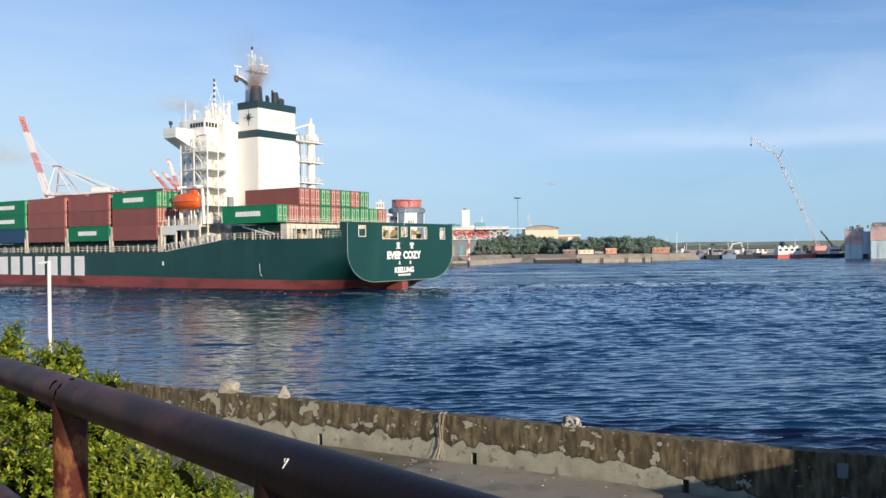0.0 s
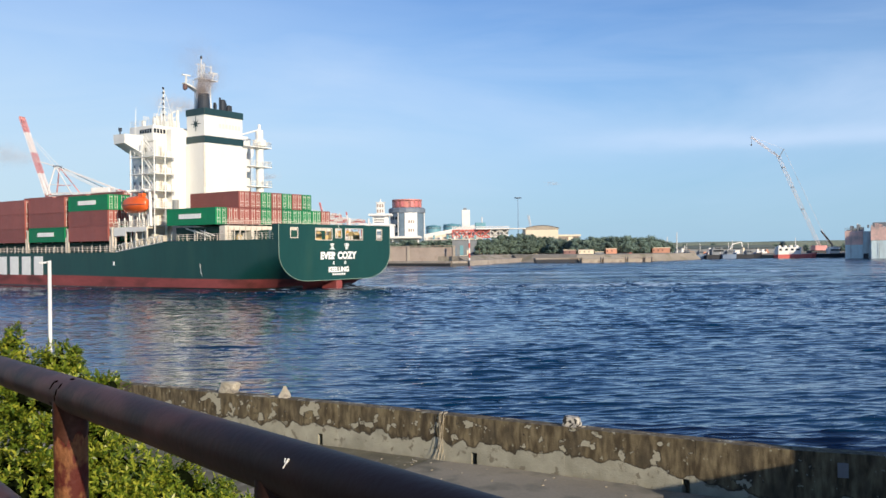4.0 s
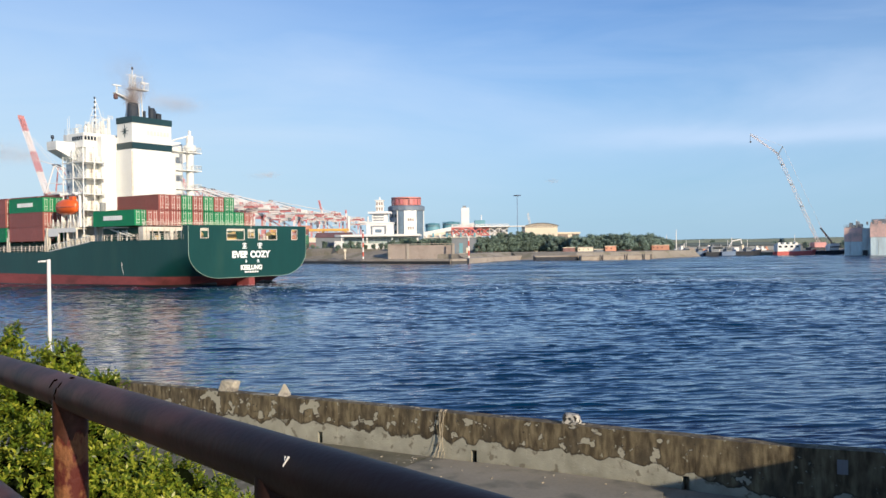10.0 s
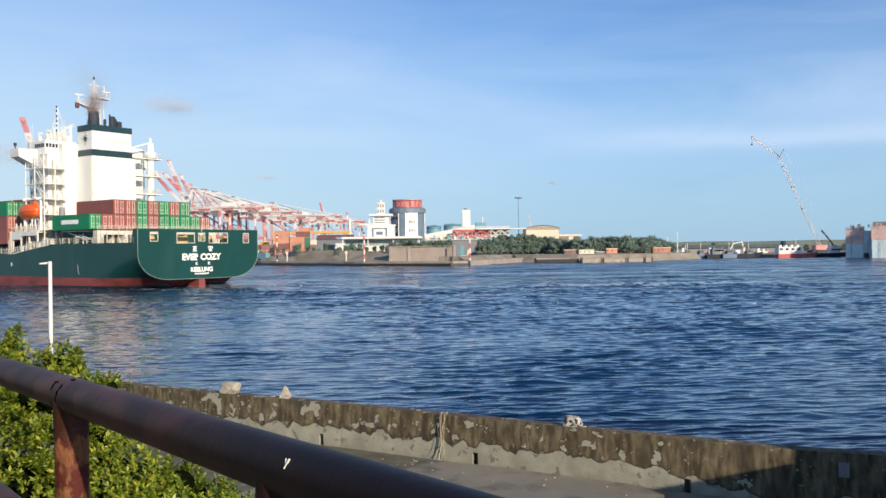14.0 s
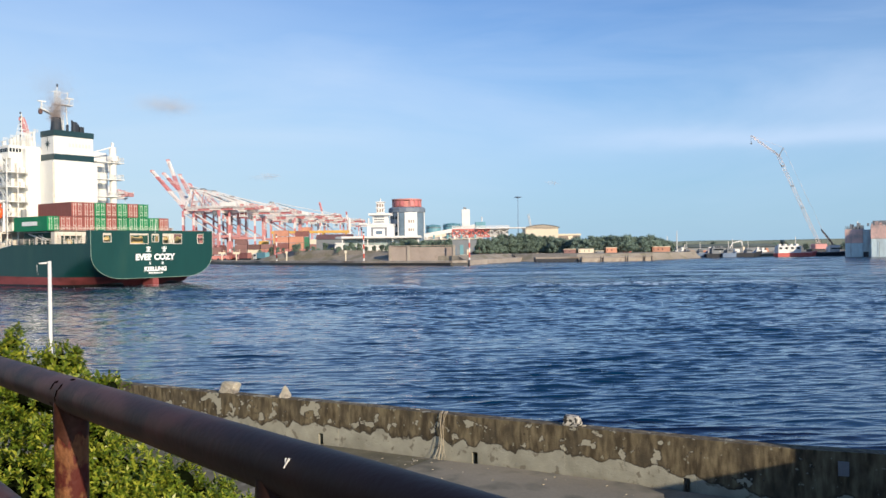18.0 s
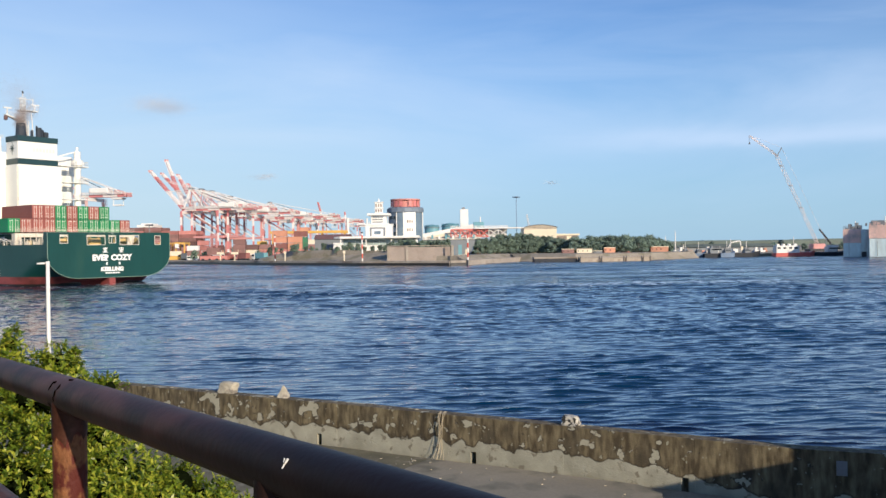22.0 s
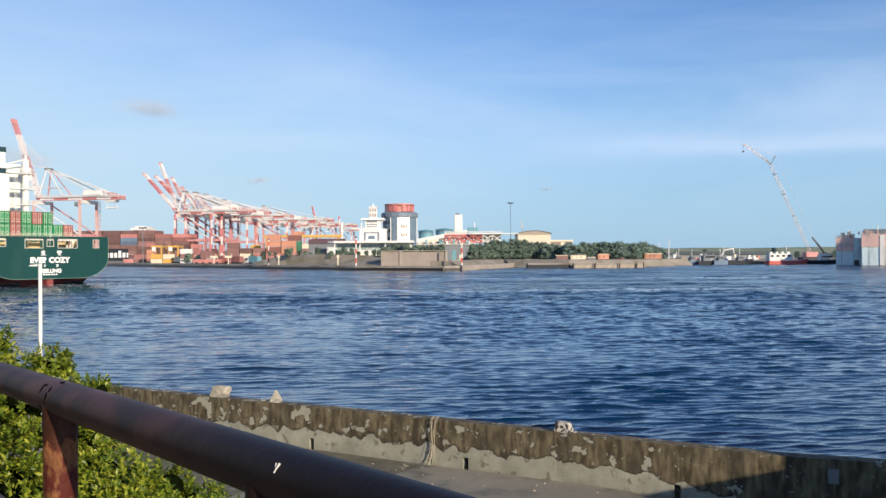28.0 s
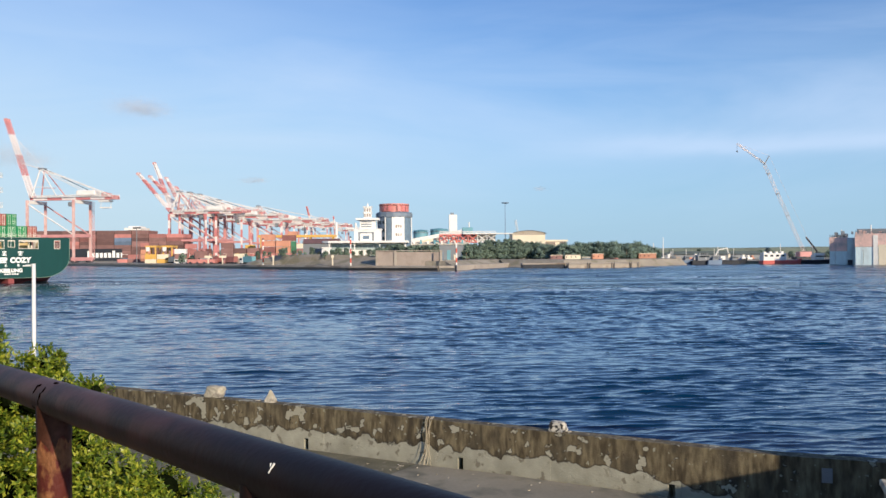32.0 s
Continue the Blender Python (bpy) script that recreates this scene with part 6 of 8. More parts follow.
# ---- terrace building with stepped white tower ----
tb = thing("terrace_building", pose(0, 0, 0), "white waterfront building with a flat terrace roof and stepped tower", "building")
part("wall", Solid().box(-38, 336, 1.6, -9.5, 352, 10.3), WHITE_WALL, tb)
part("terrace_roof", Solid().prism([(-41.5, 337), (-40.8, 334.2), (-38.6, 332.2), (-8.4, 331.5), (-8.4, 353), (-38.6, 353), (-41, 350)], 10.4, 11.2), WHITE_WALL, tb)
for k in range(12):
    x = -37.6 + k * 2.3
    part("window", Solid().box(x, 335.9, 7.8, x + 2.15, 336.02, 10.0), PALE_GLASS, tb)
for k in range(4):
    part("column", Solid().box(-38.5 + k * 9.6, 333.0, 1.6, -38.1 + k * 9.6, 333.4, 10.4), WHITE_WALL, tb)
for x0, x1, z0, z1, y in ((-29.3, -19.1, 11.2, 15.6, 337.6), (-27.2, -21.2, 15.9, 19.3, 339), (-25.7, -22.7, 20.0, 24.4, 339.8)):
    part("tower_storey", Solid().box(x0, y, z0, x1, y + (x1 - x0) * 0.9, z1, bevel=0.1), WHITE_WALL, tb)
for x0, x1, z, y, h in ((-29.6, -18.8, 15.5, 337.3, 0.4), (-28.65, -19.75, 19.3, 337.8, 0.75), (-26.0, -22.4, 22.0, 339.5, 0.25), (-26.0, -22.4, 24.3, 339.5, 0.3)):
    part("tower_slab", Solid().box(x0, y, z, x1, y + (x1 - x0), z + h), WHITE_WALL, tb)
part("tower_portal", Solid().box(-27.6, 337.5, 11.3, -21.6, 337.62, 14.6), GREY_WALL, tb)
part("portal_frame", Solid().box(-26.9, 337.36, 11.3, -22.4, 337.52, 14.1), WHITE_WALL, tb, "white panel within the dark portal")
part("portal_window", Solid().box(-25.9, 337.3, 11.9, -23.4, 337.38, 13.2), BLUE_GLASS, tb)
for z in (16.5, 17.45, 18.4):
    part("tower_window", Solid().box(-26.6, 338.94, z, -22.6, 339.05, z + 0.42), GREY_WALL, tb)
for z in (20.5, 22.6):
    for x in (-25.45, -24.5, -23.55):
        part("tower_window", Solid().box(x, 339.74, z, x + 0.55, 339.85, z + 1.2), TAN_WALL, tb)
part("spire", Solid().lathe([(0.5, 24.6), (0.3, 25.2), (0.06, 26.0)], 8, (-24.2, 341)), WHITE_WALL, tb)

# ---- round office building with red ring ----
rb = thing("round_building", pose(-14.6, 358, 0), "round office tower with glass bays and a red roof ring", "building")
# the shaded side's grey-blue is used as the colour all round
part("wall", Solid().lathe([(6.9, 1.6), (6.9, 21.0)], 40), SLATE_WALL, rb, "curved wall in the grey-blue of its shaded side")


def curved_panel(r, a0, a1, z0, z1):
    """A piece of the drum's skin between two bearings."""
    g, pts = Solid(), [(q, radians(a0 + (a1 - a0) * i / 8)) for q in (r, r - 0.3) for i in range(9)]
    v = [(q * math.cos(a), q * math.sin(a), z) for z in (z0, z1) for q, a in pts]
    f = []
    for i in range(8):
        f += [(i, i + 1, i + 19, i + 18), (i + 18, i + 19, i + 28, i + 27), (i + 9, i + 27, i + 28, i + 10), (i, i + 9, i + 10, i + 1)]
    return g.add(v, f + [(0, 18, 27, 9), (8, 17, 35, 26)])


part("white_bay", curved_panel(7.2, 267, 305, 1.6, 21.0), WHITE_WALL, rb, "white curved bay between the glass")
for a0, a1 in ((244, 265), (306.5, 352), (20, 60), (100, 150)):
    part("glass_bay", curved_panel(7.05, a0, a1, 6.0, 20.6), BLUE_GLASS, rb, "dark blue glass bay")
for z in (9.8, 13.2, 16.6):
    for a in (279, 286, 293):
        p = Vector((7.2 * math.cos(radians(a)), 7.2 * math.sin(radians(a)), z))
        part("window", Solid().box(p.x - 0.36, p.y - 0.06, z, p.x + 0.36, p.y + 0.1, z + 1.2), TAN_WALL, rb, "window with a drawn blind")
for z in (8.6, 11.8, 15.0, 18.2):
    for a in (206, 220, 234):
        p = Vector((6.95 * math.cos(radians(a)), 6.95 * math.sin(radians(a)), z))
        part("window", Solid().box(-0.08, -0.5, 0, 0.06, 0.5, 1.2), GLASS_DARK, rb).matrix_local = pose(p.x, p.y, z, 0, 0, a)
for a in (198, 242, 266, 305.5, 352):
    p = Vector((7.12 * math.cos(radians(a)), 7.12 * math.sin(radians(a)), 0))
    part("pier", Solid().box(p.x - 0.16, p.y - 0.16, 1.6, p.x + 0.16, p.y + 0.16, 21), WHITE_WALL, rb)
part("parapet", Solid().lathe([(7.2, 20.7), (7.5, 21.2), (7.5, 22.5), (6.9, 23.0)], 16), SLATE_WALL, rb, "blue-grey parapet")
part("roof_drum", Solid().lathe([(5.3, 22.6), (5.3, 25.6), (0.1, 25.8)], 32), PINK_BOX, rb, "pale red roof drum")
part("ring_rim", Solid().lathe([(6.1, 25.9), (6.1, 26.4), (5.7, 26.4), (5.7, 25.9)], 40), PINK_BOX, rb)
for k in range(18):
    a = radians(k * 20 + 4)
    p = Vector((5.9 * math.cos(a), 5.9 * math.sin(a), 0))
    part("ring_rib", Solid().box(p.x - 0.1, p.y - 0.1, 22.5, p.x + 0.1, p.y + 0.1, 26.2), PINK_BOX, rb)
    if k % 6 != 1:
        q = [Vector((5.85 * math.cos(a + radians(d)), 5.85 * math.sin(a + radians(d)), 0)) for d in (3, 10, 17)]
        part("ring_panel", Solid().add([(w.x, w.y, z) for z in (23.3, 25.7) for w in q], [(0, 1, 4, 3), (1, 2, 5, 4)]), RED_ROOF, rb, "red roof panel")

# ---- tanks, silo, conveyor gallery ----
for x, r, h in ((-4.6, 3.5, 17.4), (4.4, 4.2, 18.0)):
    t = thing("storage_tank", pose(x, 425, 1.6), "blue-green flat-topped storage tank behind the trees", "tank", "storage tanks")
    part("shell", Solid().lathe([(r, 0), (r, h - 2.6), (r * 0.9, h - 2.0), (r * 0.5, h - 1.4), (0.15, h - 1.2)], 28), TEAL_TANK, t)
    part("walkway", Solid().lathe([(r + 0.4, h - 2.9), (r + 0.4, h - 2.7), (r, h - 2.7)], 28), GREY_WALL, t)
    part("top_rail", Solid().rail([(r * math.cos(q), r * math.sin(q), h - 2.7) for q in np.linspace(0, 6.283, 15)], 1.0, 1.5, 0.07), TEAL_TANK, t)
si = thing("silo_tower", pose(11.4, 434, 1.6), "tall white square silo tower", "silo")
part("shaft", Solid().box(-2.0, -2, 0, 2.0, 2, 23.6, bevel=0.1), WHITE_WALL, si)
part("cap", Solid().box(-1.2, -1.2, 23.6, 0.4, 1, 24.6), GREY_WALL, si)
def set_back(k, m):
    """Sets a place back from the quay by a factor, with its size."""
    return Matrix.Translation((0, 0, 6.4)) @ Matrix.Scale(k, 4) @ Matrix.Translation((0, 0, -6.4)) @ m


cv = thing("conveyor_gallery", set_back(1.1, pose(0, 382, 0)), "white inclined conveyor gallery on red lattice trestles", "conveyor")
part("gallery", Solid().add([(-8, -1.5, 10.6), (17, -1.5, 15.2), (17, 1.5, 15.2), (-8, 1.5, 10.6), (-8, -1.5, 12.6), (17, -1.5, 17.0), (17, 1.5, 17.0), (-8, 1.5, 12.6)], [(3, 2, 1, 0), (4, 5, 6, 7), (0, 1, 5, 4), (1, 2, 6, 5), (2, 3, 7, 6), (3, 0, 4, 7)]), WHITE_WALL, cv)
part("head_house", Solid().box(14, -2, 14.2, 18.6, 2, 17.4, bevel=0.2), TEAL_TANK, cv)
for k, (x0, x1) in enumerate(((4.0, 12.0), (12.0, 20.0), (20.0, 28.0))):
    steel = PINK_STEEL if k < 2 else CRANE_PALE
    for y in (-11.7, -8.4):
        for z in (10.8, 14.0):
            part("trestle_chord", Solid().tube((x0, y, z), (x1, y, z), 0.26, 6), steel, cv)
        for i in range(2):
            xa, xb = x0 + 4.0 * i, x0 + 4.0 * i + 4.0
            part("trestle_post", Solid().tube((xa, y, 10.8), (xa, y, 14.0), 0.22, 6), steel, cv)
            part("trestle_diagonal", Solid().tube((xa, y, 10.8), (xb, y, 14.0), 0.24, 6), steel, cv)
            part("trestle_diagonal", Solid().tube((xa, y + 0.1, 14.0), (xb, y + 0.1, 10.8), 0.24, 6), steel, cv)
    part("trestle_screen", Solid().box(x0 + 0.1, -8.2, 10.8, x1 - 0.1, -8.0, 14.0), WHITE_WALL, cv, "white sheeting behind the lattice")
    part("trestle_rail", Solid().rail([(x0, -11.8, 14.2), (x1, -11.8, 14.2)], 1.2, 2.6, 0.1), CRANE_PALE, cv)
for x in (4, 12, 20, 28):
    part("trestle_leg", Solid().lattice((x, -10, 1.6), (x, -10, 10.2), 2.0, 4, 0.2), PINK_STEEL if x < 20 else CRANE_PALE, cv)
part("roof_sheet", Solid().box(14, -13, 14.2, 35, -6, 14.6), WHITE_WALL, cv, "white sheet roof")
part("lower_gallery", Solid().add([(-9, -8, 9.2), (6, -8, 12.2), (6, -5, 12.2), (-9, -5, 9.2), (-9, -8, 10.6), (6, -8, 13.4), (6, -5, 13.4), (-9, -5, 10.6)], [(3, 2, 1, 0), (4, 5, 6, 7), (0, 1, 5, 4), (1, 2, 6, 5), (2, 3, 7, 6), (3, 0, 4, 7)]), CREAM_WALL, cv)

mh = thing("flood_light_mast", set_back(1.1, pose(32.0, 372, 1.6)), "tall grey mast with a ring of floodlights", "light mast")
part("pole", Solid().tube((0, 0, 0), (0, 0, 26.0), 0.2, 10, 0.11), BLUE_BOX, mh)
part("lamp_ring", Solid().lathe([(0.9, 25.6), (1.6, 25.75), (1.6, 26.0), (0.9, 26.1)], 14), BLUE_BOX, mh)

wh = thing("warehouse", set_back(1.09, pose(37, 392, 1.6)), "cream warehouse with a curved roof above the trees", "warehouse")
part("wall", Solid().box(0, 0, 0, 14.6, 16, 13.2), CREAM_WALL, wh)
rf = Solid()
ps = [(-0.6 + 15.8 * i / 10, 13.15 + 1.3 * math.sin(math.pi * i / 10) ** 0.8) for i in range(11)]
v = [(x, y, z) for y in (-0.6, 16.6) for x, z in ps]
rf.add(v, [(i, i + 1, i + 12, i + 11) for i in range(10)])
rf.add([(x, -0.3, z) for x, z in ps], [tuple(range(11))])
part("roof", rf, PALE_CONCRETE, wh, "curved pale roof")
part("roof_rim", Solid().path([(x, -0.35, z + 0.1) for x, z in ps], 0.14, 5), GREY_WALL, wh, "thin grey rim of the roof")
part("eaves_band", Solid().box(-0.1, -0.1, 12.6, 14.7, 0.02, 12.85), TAN_WALL, wh)
w2 = thing("low_warehouse", set_back(1.09, pose(52.5, 398, 1.6)), "low cream shed with a pale roof", "shed")
part("wall", Solid().box(0, 0, 0, 9.6, 12, 9.6), TAN_WALL, w2)
part("roof", Solid().box(-0.5, -0.5, 9.6, 10.2, 12.5, 10.4), CREAM_WALL, w2)
part("lit_gable", Solid().box(4.4, -0.15, 7.6, 6.4, 0.02, 9.4), CREAM_WALL, w2)
ag = thing("aggregate_crane", set_back(1.09, pose(47, 440, 1.6)), "thin pale lattice jib behind the warehouse", "crane")
part("jib", Solid().lattice((0, 0, 0), (-4, 0, 21), 0.7, 10, 0.08), CRANE_PALE, ag)

bh = thing("quay_shed", pose(-55, 380, 1.6), "dark blue-grey quay shed with a light band", "shed")
part("wall", Solid().box(0, 0, 0, 15, 12, 9.2), GREY_WALL, bh)
part("roof", Solid().add([(-0.4, -0.4, 9.2), (15.4, -0.4, 9.2), (15.4, 6, 11.4), (-0.4, 6, 11.4), (15.4, 12.4, 9.2), (-0.4, 12.4, 9.2)], [(0, 1, 2, 3), (3, 2, 4, 5), (1, 4, 2), (0, 3, 5)]), MIX_BOX, bh)
part("light_band", Solid().box(8, -0.15, 5.2, 15, 0.02, 7.6), WHITE_WALL, bh)
for x, y, z, h in ((-100, 1180, 1.6, 46), (-85.5, 800, 1.6, 33), (19.5, 436, 1.6, 20), (-128, 900, 1.6, 36)):
    single("slim_chimney", Solid().tube((0, 0, 0), (0, 0, h), 1.5 if h > 30 else 0.35, 10, 1.2 if h > 30 else 0.25), CRANE_PALE, pose(x, y, z), "slim pale chimney in the haze", "chimney", "chimneys")

# beacon posts on the quay edge, t-shaped posts
for x, y, h in ((-64.5, 339, 10.4), (-27.4, 302, 10.2), (8.6, 287.5, 9.3)):
    b = thing("beacon_post", pose(x, y, 1.55), "red and white banded beacon post on the quay", "beacon", "beacon posts")
    part("post", Solid().tube((0, 0, 0), (0, 0, h), 0.26, 8), POLE_BAND, b)
    part("cap", Solid().tube((0, 0, h), (0, 0, h + 0.5), 0.32, 8), DARK_STEEL, b)
for x, y in ((-86.2, 365), (-59.7, 334), (-34.6, 311), (-96, 380)):
    b = thing("sign_post", pose(x, y, 1.55), "pale post with a cross board on the quay", "sign", "quay sign posts")
    part("post", Solid().box(-0.2, -0.2, 0, 0.2, 0.2, 4.0), CREAM_WALL, b)
    w = 1.5 if x < -80 else 0.45
    part("board", Solid().box(-w, -0.3, 3.4, w, -0.2, 4.3), CREAM_WALL, b)
fl = thing("yard_light_mast", pose(-155, 465, 1.6), "thin yard light mast with a dark lamp head", "light mast")
part("pole", Solid().tube((0, 0, 0), (0, 0, 19), 0.22, 8), GREY_WALL, fl)
part("lamp_head", Solid().box(-2, -0.5, 18.7, 2, 0.5, 19.4), DARK_STEEL, fl)

# sheds and pipes of the plant below the conveyor
ps = thing("plant_shed", pose(-9, 392, 1.6), "low grey plant shed with a pale roof under the conveyor", "shed")
part("wall", Solid().box(0, 0, 0, 26, 8, 8.4), GREY_WALL, ps)
part("roof", Solid().add([(-0.5, -0.5, 8.4), (26.5, -0.5, 8.4), (26.5, 4, 9.6), (-0.5, 4, 9.6), (26.5, 8.5, 8.4), (-0.5, 8.5, 8.4)], [(0, 1, 2, 3), (3, 2, 4, 5), (1, 4, 2), (0, 3, 5)]), CREAM_WALL, ps)
for k in range(8):
    part("door", Solid().box(1 + k * 3.1, -0.12, 0, 2.6 + k * 3.1, 0.02, 4.0 + (k % 3)), (CREAM_WALL, BLUE_GLASS, TEAL_TANK)[k % 3], ps)
    part("roof_vent", Solid().box(1.4 + k * 3.1, 1, 8.4, 2.2 + k * 3.1, 3, 10.2 + 0.5 * (k % 2)), (WHITE_WALL, TEAL_TANK)[k % 2], ps)


def lorry(x, y, turn, cab_m, load_m, label, z=1.6):
    v = thing("yard_lorry", pose(x, y, z, 0, 0, turn), label, "lorry", "lorries on the quay")
    part("cab", Solid().box(0, 0, 0.8, 2.1, 2.4, 3.3, bevel=0.15), cab_m, v)
    part("windscreen", Solid().box(0.3, -0.04, 2.1, 1.8, 0.02, 3.0), GLASS_DARK, v)
    part("load", Solid().box(2.4, 0, 1.2, 8.4, 2.44, 3.8, bevel=0.05), load_m, v)
    part("chassis", Solid().box(0.2, 0.3, 0.6, 8.4, 2.1, 1.15), DARK_STEEL, v)
    for k in (1.0, 5.8, 7.2):
        part("wheel", Solid().tube((k, -0.05, 0.5), (k, 2.45, 0.5), 0.5, 12), DARK_STEEL, v)


for x, y, a, c, d, lab in ((-112, 424, -38, WHITE_WALL, WHITE_WALL, "white box lorry on the quay"), (-104, 414, -38, WHITE_WALL, PINK_BOX, "white lorry with a pale red load on the quay"), (-136, 452, -40, YELLOW, CREAM_WALL, "yellow lorry with a pale load on the quay"), (-120, 434, -40, ORANGE_BOX, PINK_BOX, "orange lorry on the quay"), (-144, 464, -40, YELLOW, ORANGE_BOX, "yellow lorry with an orange load on the quay"), (-96, 405, -38, CRANE_PINK, PINK_BOX, "pale red lorry on the quay"), (-86, 396, -38, WHITE_WALL, TEAL_TANK, "white lorry with a teal load on the quay")):
    lorry(x, y, a, c, d, lab)
gt = thing("yard_gantry", pose(-98, 500, 1.6), "long yellow yard gantry over the container stacks", "crane")
part("bridge_beam", Solid().box(0, 0, 14.2, 44, 2, 15.6), YELLOW, gt)
part("bridge_beam", Solid().box(0, 5, 14.2, 44, 7, 15.6), YELLOW, gt)
for x in (1, 14, 29, 42):
    part("leg", Solid().box(x, 0.4, 0, x + 0.8, 1.2, 14.2), YELLOW, gt)
    part("leg", Solid().box(x, 5.6, 0, x + 0.8, 6.4, 14.2), YELLOW, gt)
part("trolley", Solid().box(17, 0, 15.6, 22, 7, 17.6, bevel=0.2), ORANGE_BOX, gt)
for x, y, h in ((-93, 1150, 40), (-89, 1160, 40)):
    single("lattice_tower", Solid().lattice((0, 0, 0), (0, 0, h), 3.4, 9, 0.3), CRANE_PALE, pose(x, y, 1.6), "pale lattice tower far beyond the quay", "tower", "lattice towers")
rg = random.Random(77)
for i in range(34):
    x = -128 + i * 2.2
    y = 441 - (x + 128) * 1.02 + rg.uniform(4, 22)
    h = rg.uniform(1.0, 3.2)
    single("quay_gear", Solid().box(0, 0, 0, rg.uniform(1, 3.4), 1.6, h, bevel=0.1).tube((0.3, 0.8, h), (0.5, 0.8, h + rg.uniform(0.3, 3.0)), 0.12, 5), rg.choice([CREAM_WALL, WHITE_WALL, PINK_BOX, MIX_BOX, YELLOW, GREY_WALL, TAN_WALL]), pose(x, y, 1.55), "crate or small machine standing on the quay", "gear", "gear on the quay")

# ---- far trees ----
def tree_meshes(seed, r, h):
    """Trunk and crown of a broad tree: clumps of small leaf blades with gaps between."""
    rr = np.random.RandomState(seed)
    lumps = []
    for i in range(26):
        a, up = rr.rand() * 6.283, rr.rand()
        reach = r * 0.8 * (1.05 - up ** 2 * 0.75) * rr.rand() ** 0.5
        lumps.append((reach * math.cos(a), reach * math.sin(a), h * (0.14 + 0.78 * up), r * (0.15 + 0.2 * rr.rand())))
    V, F = [], []
    for x, y, z, q in lumps:
        for j in range(110):
            d = rr.randn(3)
            d /= np.linalg.norm(d)
            p = np.array([x, y, z]) + d * q * (0.45 + 0.95 * rr.rand() ** 1.3) * np.array([1, 1, 0.75])
            u = rr.randn(3)
            u /= np.linalg.norm(u)
            w = np.cross(u, d)
            s = 0.24 + 0.2 * rr.rand()
            k = len(V)
            V += [tuple(p - u * s), tuple(p + w * s * 0.6), tuple(p + u * s), tuple(p - w * s * 0.6)]
            F.append((k, k + 1, k + 2, k + 3))
    crown = Solid().add(V, F)
    for x, y, z, q in lumps:
        c = []
        for i in range(6):
            for j in range(4):
                al, be = 2 * math.pi * i / 6, -1.2 + 2.4 * j / 3
                c.append((x + q * 0.55 * math.cos(al) * math.cos(be), y + q * 0.55 * math.sin(al) * math.cos(be), z + q * 0.45 * math.sin(be)))
        crown.add(c, [(i * 4 + j, ((i + 1) % 6) * 4 + j, ((i + 1) % 6) * 4 + j + 1, i * 4 + j + 1) for i in range(6) for j in range(3)])
    trunk = Solid().tube((0, 0, -0.2), (0.1, 0, h * 0.5), 0.28, 7, 0.16)
    for x, y, z, q in lumps[:5]:
        trunk.tube((0.1, 0, h * 0.42), (x, y, z), 0.12, 5, 0.04)
    return trunk.mesh("trunk", BARK), crown.mesh("crown", TREE_FAR)


TREES = [tree_meshes(s, r, h) for s, r, h in ((1, 3.6, 8.4), (2, 4.2, 9.0), (3, 3.0, 7.2), (4, 4.4, 8.6), (5, 4.0, 8.0))]
for _, me_ in TREES[3:]:
    me_.materials.clear()
    me_.materials.append(TREE_BELT)


def far_tree(x, y, k, size, turn, label, group, z=1.5):
    t = thing("tree", Matrix.Translation((x, y, z)) @ Matrix.Rotation(turn, 4, "Z") @ Matrix.Scale(size, 4), label, "tree", group)
    part("trunk", TREES[k][0], None, t)
    part("crown", TREES[k][1], None, t)


rt = random.Random(8)
for i in range(56):
    m = 0.0425 + (i % 28) * 0.00318 + rt.uniform(-0.002, 0.002)
    y = min(391, 128.5 / (0.4 - m)) + (i // 28) * 6 + rt.uniform(-1, 1)
    x = m * y
    far_tree(x, y, rt.randrange(3), rt.uniform(0.86, 1.06) * (0.84 + 0.3 * smooth(0.05, 0.075, m) - 0.2 * smooth(0.09, 0.12, m)), rt.uniform(0, 6), "dark green bushy tree on the spit", "trees on the spit", 3.1 if y < 391 or x < 26 else 2.8)
for i in range(84):
    x = 46 + (i % 42) * 1.36 + rt.uniform(-0.9, 0.9)
    low = 0.76 + 0.26 * rt.random() ** 0.5
    far_tree(x, max(374, 392 - (x - 44)) + max(0, x - 84) + (i // 42) * 8 + rt.uniform(-2, 4), 3 + rt.randrange(2), rt.uniform(0.86, 0.98) * low * (1 - 0.25 * smooth(90, 104, x)), rt.uniform(0, 6), "dark green tree in the shore belt", "trees of the shore belt", 2.9)
for i in range(12):
    far_tree(-17.5 + i * 1.75 + rt.uniform(-0.4, 0.4), 308 + rt.uniform(0, 6), 2, rt.uniform(0.55, 0.8), rt.uniform(0, 6), "low green tree behind the tan wall", "trees behind the tan wall", 4.2)
for i in range(9):
    far_tree(-39 + i * 2.6 + rt.uniform(-0.5, 0.5), 326 + rt.uniform(0, 4), 2, rt.uniform(0.42, 0.6), rt.uniform(0, 6), "small umbrella-shaped tree before the terrace", "trees before the terrace", 4.4)
for i in range(16):
    far_tree(-66 + i * 2.6 + rt.uniform(-0.6, 0.6), 333 + rt.uniform(0, 8), 2, rt.uniform(0.3, 0.6), rt.uniform(0, 6), "low shrub on the grassy bank", "shrubs on the bank", 5.0)
